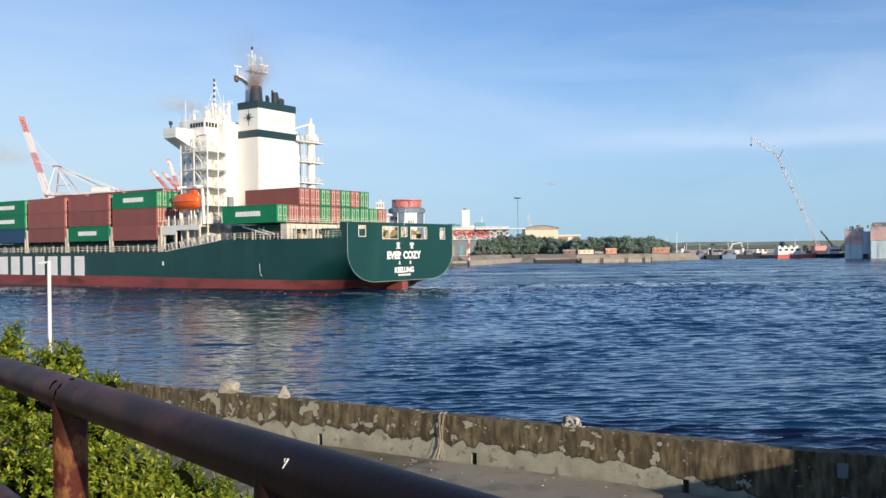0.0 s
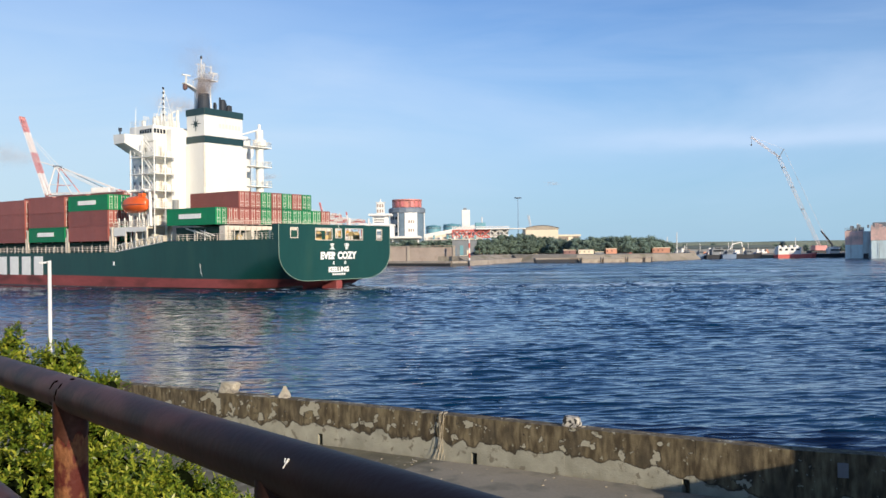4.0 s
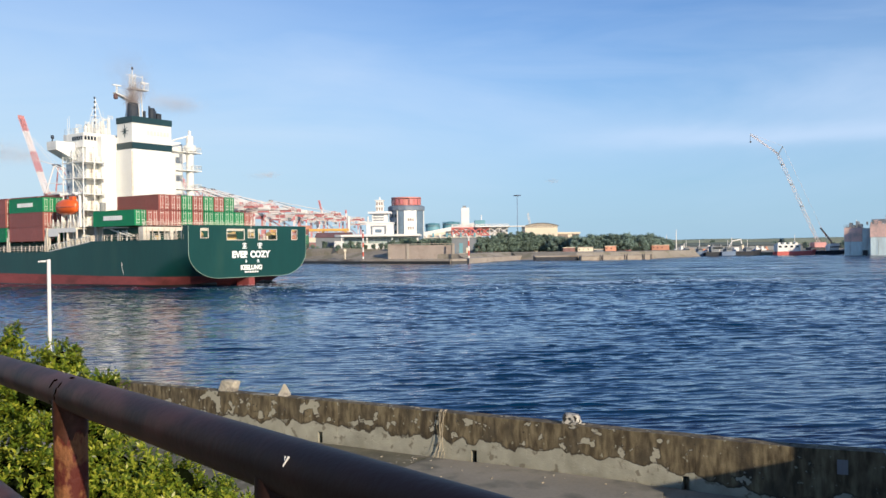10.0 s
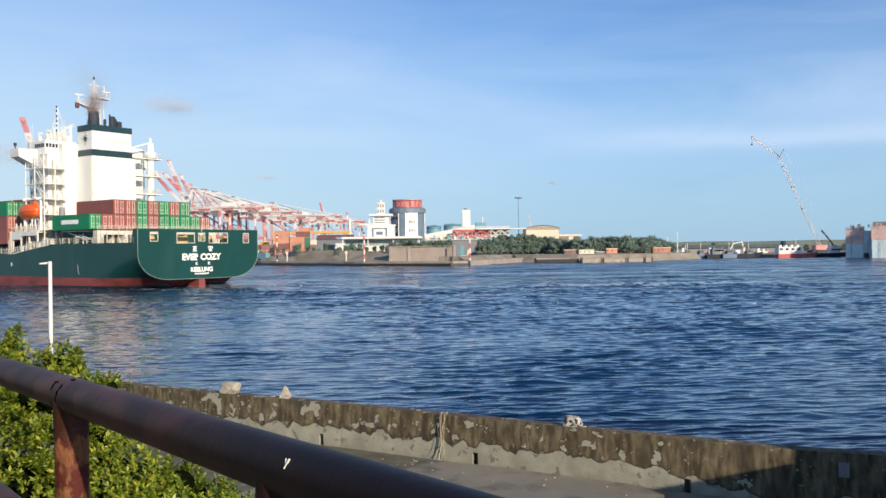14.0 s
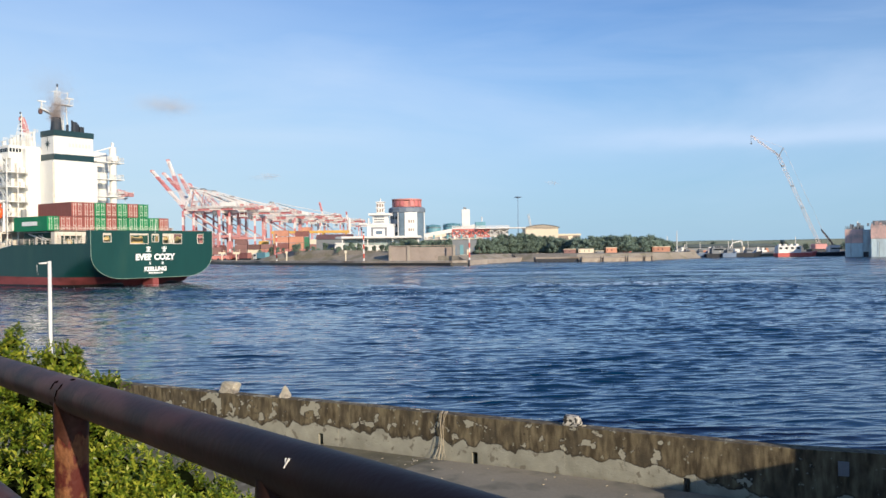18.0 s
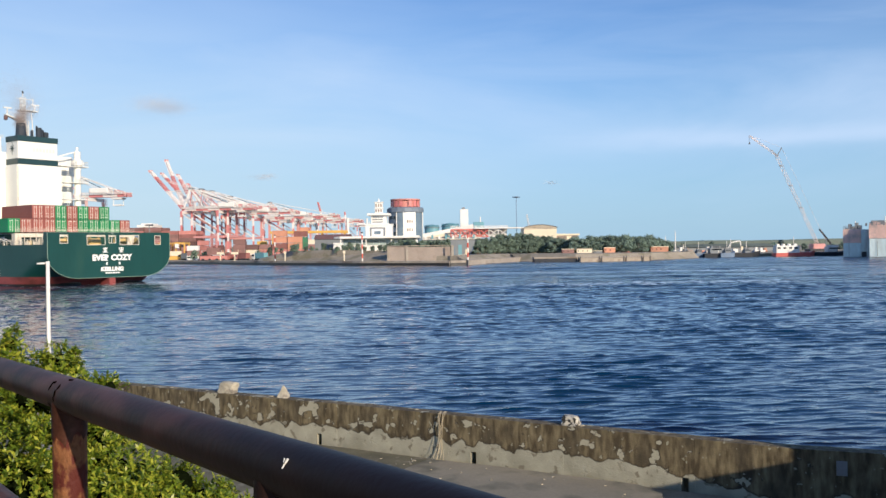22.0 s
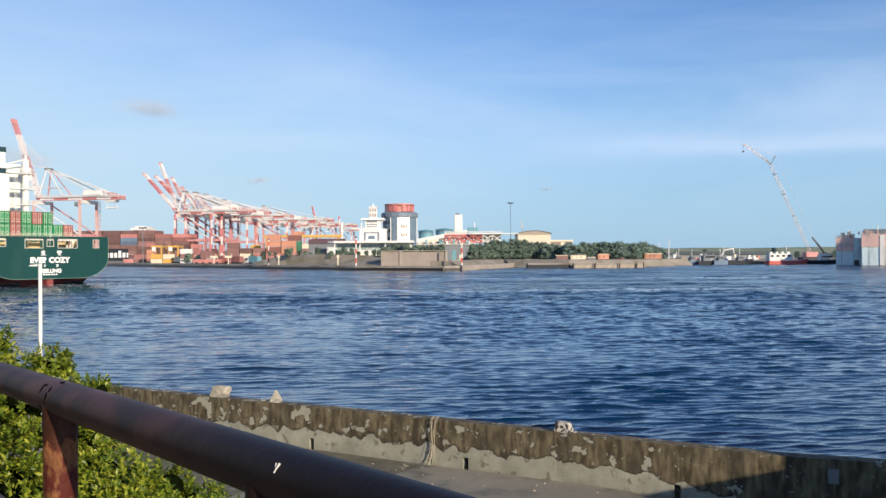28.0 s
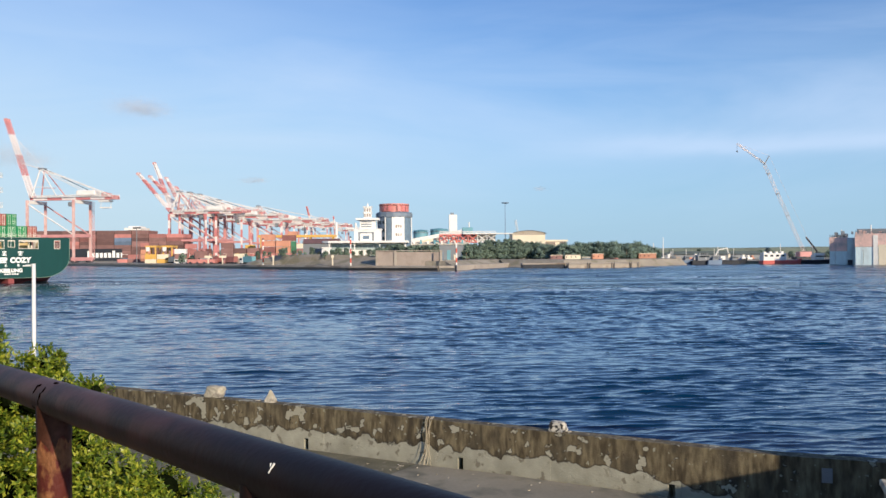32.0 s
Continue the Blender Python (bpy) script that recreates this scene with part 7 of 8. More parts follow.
for i in range(10):
    far_tree(-118 + i * 5.2 + rt.uniform(-1, 1), 415 + rt.uniform(0, 12), 2, rt.uniform(0.6, 0.85), rt.uniform(0, 6), "low dark tree by the container yard", "trees by the yard")
for i in range(26):
    far_tree(122 + i * 7 + rt.uniform(-2, 2), 520 + rt.uniform(0, 60), 3 + rt.randrange(2), rt.uniform(0.4, 0.75), rt.uniform(0, 6), "small hazy tree on the far shore", "trees on the far shore")

# ---- barge, sheds and boats on the spit's right ----
bg = thing("barge", pose(33, 312, 0), "low black barge lying at the revetment", "barge")
part("hull", Solid().box(0, 0, -0.5, 15.2, 7, 2.0, bevel=0.1), DARK_STEEL, bg)
part("deck_edge", Solid().box(-0.1, -0.1, 2.0, 15.3, 7.1, 2.5), QUAY, bg, "pale rubbing strip")
for k in range(6):
    part("tyre_fender", Solid().lathe([(0.5, -0.12), (0.5, 0.12), (0.25, 0.12), (0.25, -0.12), (0.5, -0.12)], 10).mesh("tyre_fender", SOOT), None, bg).matrix_world = pose(34.2 + k * 2.6, 311.8, 0.9, 90, 0, 0)
for x, w, dy in ((48.6, 7.4, 0), (56.3, 8.6, 0.6), (65.2, 6.0, 1.4), (71.6, 2.6, 2.2)):
    po = thing("pontoon", pose(x, 309.5 + dy, 0), "low pale concrete pontoon moored along the bank", "pontoon", "pontoons along the bank")
    part("float", Solid().box(0, 0, -1, w, 3, 2.0, bevel=0.15), PALE_CONCRETE, po)
    part("deck", Solid().box(-0.1, -0.1, 2.0, w + 0.1, 3.1, 2.35, bevel=0.05), QUAY, po)
    for k in (0.03, 0.94):
        part("fender_post", Solid().box(k * w, -0.25, -0.5, k * w + 0.22, -0.05, 2.6), DARK_STEEL, po)
for x, y, w, h, mt, lab in ((50.4, 366, 5.0, 2.5, MIX_BOX, "dark red site container on the apron"), (56.4, 365, 6.4, 2.6, CREAM_WALL, "long white site cabin on the apron"), (68.5, 368.5, 4.6, 3.0, ORANGE_BOX, "rust red shed on the apron"), (90.2, 377.5, 7.6, 3.1, ORANGE_BOX, "long rust red shed on the shore"), (63.6, 366.5, 3.6, 1.4, GREY_WALL, "grey covered heap on the apron"), (77, 371.5, 3.0, 1.6, RED_ROOF, "small red boat drawn up on the apron"), (6.2, 322, 2.6, 2.2, WHITE_WALL, "white van parked at the end of the tan wall"), (21.7, 350, 2.6, 1.1, WHITE_WALL, "white car parked on the apron"), (29.4, 371, 1.6, 1.4, WHITE_WALL, "white cabin on the apron")):
    s = thing("site_shed", pose(x, y, 2.95 if x > 50 else 1.7), lab, "shed", "sheds on the apron")
    h *= 0.82
    part("wall", Solid().box(0, 0, 0, w, 2.6, h, bevel=0.06), mt, s)
    part("roof", Solid().box(-0.15, -0.15, h, w + 0.15, 2.75, h + 0.22), CREAM_WALL if mt is not CREAM_WALL else QUAY, s)
    for k in range(max(1, int(w // 2))):
        part("window", Solid().box(0.4 + k * 1.9, -0.03, h * 0.5, 0.75 + k * 1.9, 0.02, h * 0.75), GLASS_DARK, s)


def work_vessel(m, length, hull_mat, house_mat, label, house=(0.1, 0.6), hh=3.4):
    b = thing("work_vessel", m, label, "boat", "vessels at the far shore")
    L = length
    part("hull", Solid().add([(0, 0, -0.5), (L * 0.86, 0, -0.5), (L, 2.5, 0), (L * 0.86, 5, -0.5), (0, 5, -0.5), (0, -0.3, 1.9), (L * 0.85, -0.3, 2.1), (L * 1.05, 2.5, 3.0), (L * 0.85, 5.3, 2.1), (0, 5.3, 1.9)], [(4, 3, 2, 1, 0), (5, 6, 7, 8, 9), (0, 1, 6, 5), (1, 2, 7, 6), (2, 3, 8, 7), (3, 4, 9, 8), (4, 0, 5, 9)]), hull_mat, b)
    part("deckhouse", Solid().box(L * house[0], 0.4, 2.0, L * house[1], 4.6, 2.0 + hh, bevel=0.15), house_mat, b)
    for k in range(4):
        x = L * (house[0] + 0.03 + k * (house[1] - house[0]) / 4)
        part("window", Solid().box(x, 0.3, 2.3 + hh * 0.45, x + L * 0.07, 0.42, 2.3 + hh * 0.7), GLASS_DARK, b)
        part("roof_locker", Solid().box(x, 1, 2 + hh, x + L * 0.06, 3, 2.8 + hh), house_mat, b)
    part("mast", Solid().tube((L * 0.5, 2.5, 2 + hh), (L * 0.5, 2.5, 6 + hh), 0.12, 6), CRANE_PALE, b)
    return b


work_vessel(set_back(0.94, pose(147.5, 386, 0)), 17.6, RED_STEEL, WHITE_WALL, "red-hulled workboat with a white deckhouse", (0.02, 0.6), 3.2)
for x, y, ln in ((109, 400, 6), (127, 398, 7), (137, 401, 7), (116, 403, 6)):
    work_vessel(set_back(0.92, pose(x, y, 0.2)), ln, BLUE_BOX, GREY_WALL, "small blue-grey fishing boat at the far shore", (0.3, 0.65), 1.3)
bm_ = thing("loading_boom", pose(131, 405, 1.5), "white folding loader boom on the far shore", "loader")
part("arm", Solid().path([(0, 0, 0), (3, 0, 5.4), (7.0, 0, 6.2), (7.4, 0, 4.0)], 0.28, 6), WHITE_WALL, bm_)
part("base", Solid().box(-1.2, -1, 0, 1.2, 1, 1.5, bevel=0.1), GREY_WALL, bm_)
work_vessel(set_back(0.91, pose(121.5, 404, 0)), 25.5, DARK_STEEL, GREY_WALL, "dark hulled vessel lying at the far shore", (0.1, 0.25), 2.6)
work_vessel(set_back(0.92, pose(167, 398, 0)), 18, DARK_STEEL, WHITE_WALL, "dark tug beside the floating dock", (0.5, 0.75), 2.4)
for x, y, h, lab in ((107.5, 420, 9.0, "pale pile on the far shore"), (113.5, 425, 11.5, "slim mast on the far shore"), (117, 424, 5.0, "short post on the far shore")):
    single("shore_mast", Solid().tube((0, 0, 0), (0, 0, h), 0.3, 6, 0.15), CRANE_PALE, pose(x, y, 1.5), lab, "mast", "masts on the far shore")
for i in range(26):
    x = 98 + i * 2.9
    rr = random.Random(60 + i)
    single("shore_clutter", Solid().box(0, 0, 0, rr.uniform(1.5, 4), 3, rr.uniform(0.8, 2.4), bevel=0.15).box(0.4, 0.3, 0, 1.4, 2, rr.uniform(1.5, 3.6)), rr.choice([GREY_WALL, ORANGE_BOX, WHITE_WALL, WHITE_WALL, TAN_WALL, CREAM_WALL]), pose(x, 433 + rr.uniform(0, 8), 1.5), "heap of boats and gear on the far shore", "clutter", "clutter on the far shore")
lr = thing("long_shed", pose(126, 470, 1.5), "long low grey shed on the far shore", "shed")
part("wall", Solid().box(0, 0, 0, 56, 12, 3.2), GREY_WALL, lr)
part("roof", Solid().add([(-1, -1, 3.2), (57, -1, 3.2), (50, 6, 4.9), (6, 6, 4.9), (57, 13, 3.2), (-1, 13, 3.2)], [(0, 1, 2, 3), (3, 2, 4, 5), (1, 4, 2), (0, 3, 5)]), HILL, lr)

# ---- floating crane with its long lattice boom ----
fc = thing("crawler_crane", pose(181, 424, 1.6), "crawler crane with a long pale lattice boom and fly jib", "crane")
part("crawler_base", Solid().box(-4, -3, 0, 4, 3, 1.8, bevel=0.3), DARK_STEEL, fc)
part("machine_house", Solid().box(-2, -2.5, 1.8, 4, 2.5, 4.2, bevel=0.3), CRANE_PINK, fc)
part("boom", Solid().lattice((1.6, 0, 3.0), (-18.2, 0, 47.4), 1.25, 24, 0.055), BOOM_GREY, fc, "pale lattice boom")
part("fly_jib", Solid().lattice((-18.2, 0, 47.4), (-31.4, 0, 57.0), 0.7, 16, 0.055), BOOM_GREY, fc)
part("jib_strut", Solid().tube((-18.2, 0, 46.4), (-15.6, 0, 51.0), 0.22, 5).tube((-18.2, 0, 47.4), (-20.4, 0, 49.8), 0.2, 5), GREY_WALL, fc)
for x, z in ((-16.0, 42.2), (-6.8, 21.8), (-11.6, 32.4)):
    part("boom_joint", Solid().box(x - 0.6, -0.7, z - 0.25, x + 0.6, 0.7, z + 0.25), GREY_WALL, fc)
part("boom_pendant", Solid().tube((-15.6, 0, 51.0), (5, 0, 6), 0.06, 4), BOOM_GREY, fc)
part("jib_pendant", Solid().tube((-15.6, 0, 51.0), (-31.2, 0, 57.2), 0.05, 4), BOOM_GREY, fc)
part("hook_line", Solid().tube((-31.2, 0, 57), (-31.2, 0, 53.5), 0.07, 4).box(-31.5, -0.3, 52.8, -30.9, 0.3, 53.6), DARK_STEEL, fc)
kc = thing("knuckle_crane", pose(190, 426, 1.6), "small dark knuckle-boom crane", "crane")
part("boom", Solid().path([(0, 0, 0), (-0.8, 0, 4.6), (-6.0, 0, 11.2)], 0.45, 6), DARK_STEEL, kc)
part("base", Solid().box(-2, -2, 0, 2, 2, 2.4, bevel=0.2), DARK_STEEL, kc)

# ---- floating dock ----
fd = thing("floating_dock", pose(157.0, 342, 0, 0, 0, -29), "tall haze-pale blue floating dock with an orange top band", "floating dock")
part("left_wing", Solid().box(0, 0, -1, 6.2, 60, 6.0, bevel=0.1), DOCK_BLUE, fd)
part("left_band", Solid().box(-0.08, -0.08, 6.0, 6.28, 60, 11.4, bevel=0.05), DOCK_ORANGE, fd)
part("inner_wall", Solid().box(6.2, 0.6, -1, 9.4, 60, 11.2), DOCK_BLUE, fd)
part("right_wing", Solid().box(9.4, -5, -1, 40, 60, 7.6, bevel=0.1), DOCK_BLUE, fd)
part("right_band", Solid().box(9.3, -5.1, 7.6, 40, 60, 12.6, bevel=0.05), DOCK_ORANGE, fd)
# sunlight on the corner and side is put in as paler plates
part("corner_plate", Solid().box(15.6, -5.3, -1, 17.2, -5.12, 12.0), WHITE_WALL, fd, "white plate for the sunlit corner")
part("lit_side", Solid().box(17.4, -5.3, -1, 40, -5.12, 8.4), CREAM_WALL, fd, "cream plate for the sunlit side")
g = Solid()
for k in range(5):
    g.box(0.4 + k * 1.2, 2, 11.3, 1.3 + k * 1.2, 10, 11.9 + 0.5 * (k * 3 % 5))
part("winch_housings", g, GREY_WALL, fd)
rd = random.Random(31)
for k in range(22):
    x = 8 + k * 1.35
    part("deck_gear", Solid().box(x, -3.5 + rd.random(), 12.5, x + rd.uniform(0.5, 1.3), -1, 12.9 + rd.random() * 1.7), rd.choice([GREY_WALL, DOCK_ORANGE, DOCK_BLUE, CRANE_PALE]), fd)
for k in range(4):
    part("side_ladder", Solid().rail([(2.0 + k * 10.2, -0.2 if k < 1 else -5.3, z) for z in (1.0, 6.0)], 0.5, 0.6, 0.06), GREY_WALL, fd)
part("top_house", Solid().box(9.6, 2, 12.5, 34, 20, 14.6, bevel=0.2), GREY_WALL, fd)
part("top_rail", Solid().rail([(0, 0.2, 11.4), (6, 0.2, 11.4)], 1.1, 1.0, 0.05).rail([(9.5, -4.8, 12.6), (38, -4.8, 12.6)], 1.1, 1.2, 0.06), GREY_WALL, fd)
part("dock_crane_post", Solid().tube((4.2, 3, 11.3), (4.2, 3, 14.4), 0.2, 6).tube((14.8, -2, 12.5), (14.8, -2, 16.0), 0.2, 6), CRANE_PALE, fd)
part("fender", Solid().box(6.5, -0.6, 0.2, 8.2, 0, 2.6), DARK_STEEL, fd)

STAND = Matrix.Identity(4)


# ---- near things: hedge tree, lamp pole, rocks, litter ----
def hedge_tree():
    t = thing("hedge_tree", pose(0, 0, 0), "dense sunlit yellow-green clipped tree below the railing", "tree")
    r = np.random.RandomState(5)
    lumps = [(-4.1, 7.2, 3.6, 2.0), (-3.25, 6.4, 5.56, 0.26), (-3.17, 6.4, 5.75, 0.13), (-3.75, 6.6, 5.1, 0.6), (-2.86, 6.4, 5.36, 0.26), (-2.80, 6.4, 5.6, 0.15), (-2.72, 6.4, 5.46, 0.13), (-2.50, 6.35, 5.26, 0.26), (-2.42, 6.35, 5.42, 0.1), (-2.62, 6.3, 5.05, 0.42), (-4.4, 6.8, 5.2, 0.85), (-3.05, 6.3, 4.55, 0.8), (-2.45, 6.3, 4.75, 0.5), (-2.2, 6.2, 4.3, 0.55), (-3.9, 6.2, 4.6, 0.8), (-1.95, 6.2, 3.95, 0.5), (-2.5, 6.0, 3.75, 0.7), (-3.2, 5.9, 3.6, 0.9), (-5.4, 7.4, 4.7, 1.2), (-2.1, 6.0, 3.2, 0.8), (-3.0, 5.9, 2.8, 0.9), (-2.05, 6.2, 4.4, 0.45), (-1.78, 6.15, 4.35, 0.4), (-1.66, 6.1, 4.2, 0.36), (-1.5, 6.1, 3.8, 0.45), (-2.18, 6.3, 4.76, 0.3), (-1.97, 6.3, 4.66, 0.28), (-1.8, 6.25, 4.55, 0.28), (-1.68, 6.2, 4.45, 0.26), (-2.3, 6.25, 4.55, 0.45), (-2.0, 6.2, 4.35, 0.42), (-1.75, 6.15, 4.15, 0.42), (-1.9, 6.25, 4.74, 0.24), (-1.7, 6.2, 4.62, 0.24), (-1.55, 6.18, 4.5, 0.26), (-1.44, 6.15, 4.34, 0.28), (-1.36, 6.1, 4.1, 0.32), (-3.03, 6.4, 5.36, 0.2)]
    shoots, per = 29000, 16
    area = np.array([q[3] ** 1.55 for q in lumps])
    count = (shoots * area / area.sum()).astype(int)
    P, D = [], []
    for (x, y, z, q), k in zip(lumps, count):
        d = r.randn(k, 3)
        d /= np.linalg.norm(d, axis=1)[:, None]
        rad = q * (1.0 - 0.34 * r.rand(k) ** 1.7 + 0.06 * r.randn(k))
        P.append(np.array([x, y, z]) + d * rad[:, None])
        D.append(d)
    P, D = np.concatenate(P), np.concatenate(D)
    inside = np.zeros(len(P), bool)
    for x, y, z, q in lumps:
        inside |= np.linalg.norm(P - [x, y, z], axis=1) < q * 0.6
    lumpy = np.array([noise.noise(Vector(p) * 3.4) for p in P])
    keep = ~inside & (lumpy > -0.09)
    P, D = P[keep], D[keep]
    # every shoot carries a whorl of leaves along its tip
    D = D + r.randn(len(D), 3) * 0.35 + np.array([0, 0, 0.45])
    D /= np.linalg.norm(D, axis=1)[:, None]
    P, D = np.repeat(P, per, 0), np.repeat(D, per, 0)
    k = len(P)
    P = P - D * (0.075 * r.rand(k) ** 1.3)[:, None] + r.randn(k, 3) * 0.006
    out = np.cross(D, r.randn(k, 3))
    out /= np.linalg.norm(out, axis=1)[:, None] + 1e-9
    way = out * 0.85 + D * (0.25 + 0.55 * r.rand(k))[:, None]
    way /= np.linalg.norm(way, axis=1)[:, None]
    side = np.cross(way, D)
    side /= np.linalg.norm(side, axis=1)[:, None] + 1e-9
    up = np.cross(side, way)
    L = (0.031 + 0.024 * r.rand(k))[:, None]
    W = L * 0.2
    v = np.stack([P, P + way * L * 0.45 + side * W + up * L * 0.06, P + way * L, P + way * L * 0.45 - side * W + up * L * 0.06], 1).reshape(-1, 3)
    me = bpy.data.meshes.new("crown")
    me.vertices.add(len(v))
    me.vertices.foreach_set("co", v.astype(np.float32).ravel())
    base = np.arange(k) * 4
    quads = np.stack([base, base + 1, base + 2, base + 3], 1).astype(np.int32)
    me.loops.add(quads.size)
    me.loops.foreach_set("vertex_index", quads.ravel())
    me.polygons.add(k)
    me.polygons.foreach_set("loop_start", np.arange(0, quads.size, 4, dtype=np.int32))
    me.update()
    me.validate()
    me.materials.append(LEAF)
    part("crown", me, None, t, "glossy yellow-green leaves")
    # blobs inside the crown, coloured as its inner shade
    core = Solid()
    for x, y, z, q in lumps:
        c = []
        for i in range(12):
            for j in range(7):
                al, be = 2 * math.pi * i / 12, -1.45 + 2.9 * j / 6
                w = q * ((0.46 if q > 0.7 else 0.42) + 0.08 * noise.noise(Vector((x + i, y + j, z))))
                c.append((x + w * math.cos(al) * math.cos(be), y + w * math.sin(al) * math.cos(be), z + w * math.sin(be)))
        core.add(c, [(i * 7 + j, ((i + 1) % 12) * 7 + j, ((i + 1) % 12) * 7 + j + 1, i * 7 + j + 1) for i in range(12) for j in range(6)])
    part("inner_twig_mass", core, LEAF_CORE, t, "near-black fill for the shade inside the crown")
    part("trunk", Solid().tube((-3.6, 6.8, 1.6), (-3.7, 6.9, 3.0), 0.14, 9, 0.1).tube((-3.7, 6.9, 2.6), (-2.6, 6.3, 3.6), 0.07, 6, 0.03).tube((-3.7, 6.9, 2.6), (-4.3, 7.1, 4.2), 0.07, 6, 0.03), BARK, t)


hedge_tree()

lp = thing("lamp_pole", pose(-9.895, 22.0, 1.7), "slim white pole with a short lamp arm by the seawall", "lamp post")
part("pole", Solid().tube((0, 0, 0), (0, 0, 4.5), 0.047, 12, 0.045), POLE_WHITE, lp, smooth=True)
part("base_plate", Solid().box(-0.15, -0.15, 0, 0.15, 0.15, 0.02), GREY_PLATE, lp)
part("lamp_arm", Solid().tube((0, 0, 4.47), (-0.2, 0, 4.46), 0.014, 8).box(-0.26, -0.04, 4.43, -0.08, 0.04, 4.465, bevel=0.01), POLE_WHITE, lp)


def chunk(name, m, sx, sy, sz, seed, label, peak=0.0, material=None):
    bm = bmesh.new()
    bmesh.ops.create_icosphere(bm, subdivisions=3, radius=1)
    for q in bm.verts:
        p = q.co.copy()
        k = 1 / max(abs(p.x), abs(p.y), abs(p.z)) ** 0.9
        p *= k * (0.9 + 0.16 * noise.noise(p * 1.3 + Vector((seed, 0, 0))) + 0.08 * noise.noise(p * 5 + Vector((0, seed, 0))))
        z = max(0.0, p.z * sz + sz * 0.6)
        k = 1 - peak * min(1.0, z / (1.5 * sz))
        q.co = Vector((p.x * sx * k, p.y * sy * k, z))
    me = bpy.data.meshes.new(name)
    bm.to_mesh(me)
    bm.free()
    me.materials.append(material or ROCK)
    ob = new(name, me)
    ob.matrix_world = m
    return tagged(ob, label, "rock", "broken concrete on the seawall")


chunk("concrete_chunk", pose(-5.62, 22.85, 2.7, 0, 0, -25), 0.27, 0.16, 0.19, 1.0, "pale block of broken concrete on the seawall")
chunk("concrete_chunk", pose(-4.02, 22.0, 2.7, 0, 0, -10), 0.17, 0.14, 0.19, 5.2, "pointed pale lump of concrete on the seawall", 0.85)
chunk("concrete_chunk", pose(2.62, 18.1, 2.7, 0, 0, -30), 0.19, 0.14, 0.13, 9.0, "small whitewashed lump of concrete with black blotches", material=BLOTCHED)

rp = thing("rope", pose(0, 0, 0), "frayed pale rope hanging down the seawall joint", "rope")
part("strand", Solid().path([(-0.06, 19.62, 2.74), (-0.1, 19.46, 2.72), (-0.13, 19.44, 2.4), (-0.1, 19.44, 2.1), (-0.15, 19.43, 1.85), (-0.16, 19.3, 1.72)], 0.011, 6), ROPE, rp)
part("strand", Solid().path([(0.05, 19.6, 2.74), (-0.03, 19.42, 2.72), (-0.04, 19.4, 2.45), (-0.06, 19.4, 2.15), (-0.05, 19.38, 1.95)], 0.008, 6), ROPE, rp)
for k in range(4):
    o = 0.05 * (k - 1.4)
    part("strand", Solid().path([(o - 0.02, 19.6, 2.735), (o - 0.06, 19.43, 2.72), (o * 0.4 - 0.08 - 0.03 * (k % 2), 19.42, 2.45), (o * 0.3 - 0.12 + 0.03 * (k % 3), 19.4, 2.15), (o - 0.1, 19.38, 1.95 - 0.05 * k), (o * 1.6 - 0.16, 19.3 - 0.03 * k, 1.715)], 0.006, 5), ROPE, rp)
single("wall_plate", Solid().box(-0.09, -0.012, 0, 0.09, 0.0, 0.26, bevel=0.005), GREY_PLATE, pose(7.0, 15.42, 2.28, 0, 0, -20), "small grey metal plate fixed to the seawall", "plate")
rn = random.Random(31)
for i in range(16):
    q = rn.random() ** 1.4 * 0.5
    s = rn.uniform(0.012, 0.05)
    single("litter", Solid().box(-s, -s * 0.4, 0, s, s * 0.4, s * 0.35, turn=rn.uniform(-60, 20), bevel=s * 0.1), rn.choice([ROCK, ROPE, POLE_WHITE]), pose(-0.4 - 3.2 * q + rn.uniform(-0.35, 0.05), 19.35 - 5.4 * q + rn.uniform(-0.1, 0.15), 1.706), "pale scrap of litter on the mossy ground", "litter", "litter on the promenade")
for i in range(46):
    u = rn.random()
    x, y = -3.5 + 8.0 * u, 21.2 - 4.7 * u - 0.3 - 2.6 * rn.random() ** 2
    s = rn.uniform(0.008, 0.03)
    single("litter", Solid().box(-s, -s * 0.6, 0, s, s * 0.6, s * 0.5, turn=rn.uniform(0, 90), bevel=s * 0.12), rn.choice([ROCK, ROCK, ROCK, ROPE, CONCRETE]), pose(x, y, 1.764 if -0.35 - 0.6 * (19.25 - y) < x < 3.7 else 1.702), "small pale crumb of rubble or litter on the promenade", "litter", "litter on the promenade")
for i in range(16):
    k = rn.choice([2, 3, 4, 5, 6])
    a, b = Vector((*WALL_LINE[k - 1], 0)), Vector((*WALL_LINE[k], 0))
    p = a.lerp(b, rn.random())
    s = rn.uniform(0.01, 0.03)
    single("wall_crumb", Solid().box(-s * 2, -s, 0, s * 2, s, s * 0.6, turn=rn.uniform(0, 90), bevel=s * 0.1), ROCK, pose(p.x + 0.08, p.y + 0.17, 2.7), "crumb of broken render on the seawall top", "rubble", "crumbs on the seawall")

# ---- the balcony railing ----
rail = thing("railing", pose(0, 0, 0), "old brown-painted pipe railing with rust on its posts", "railing")
ZR, PR = 6.073, 0.038


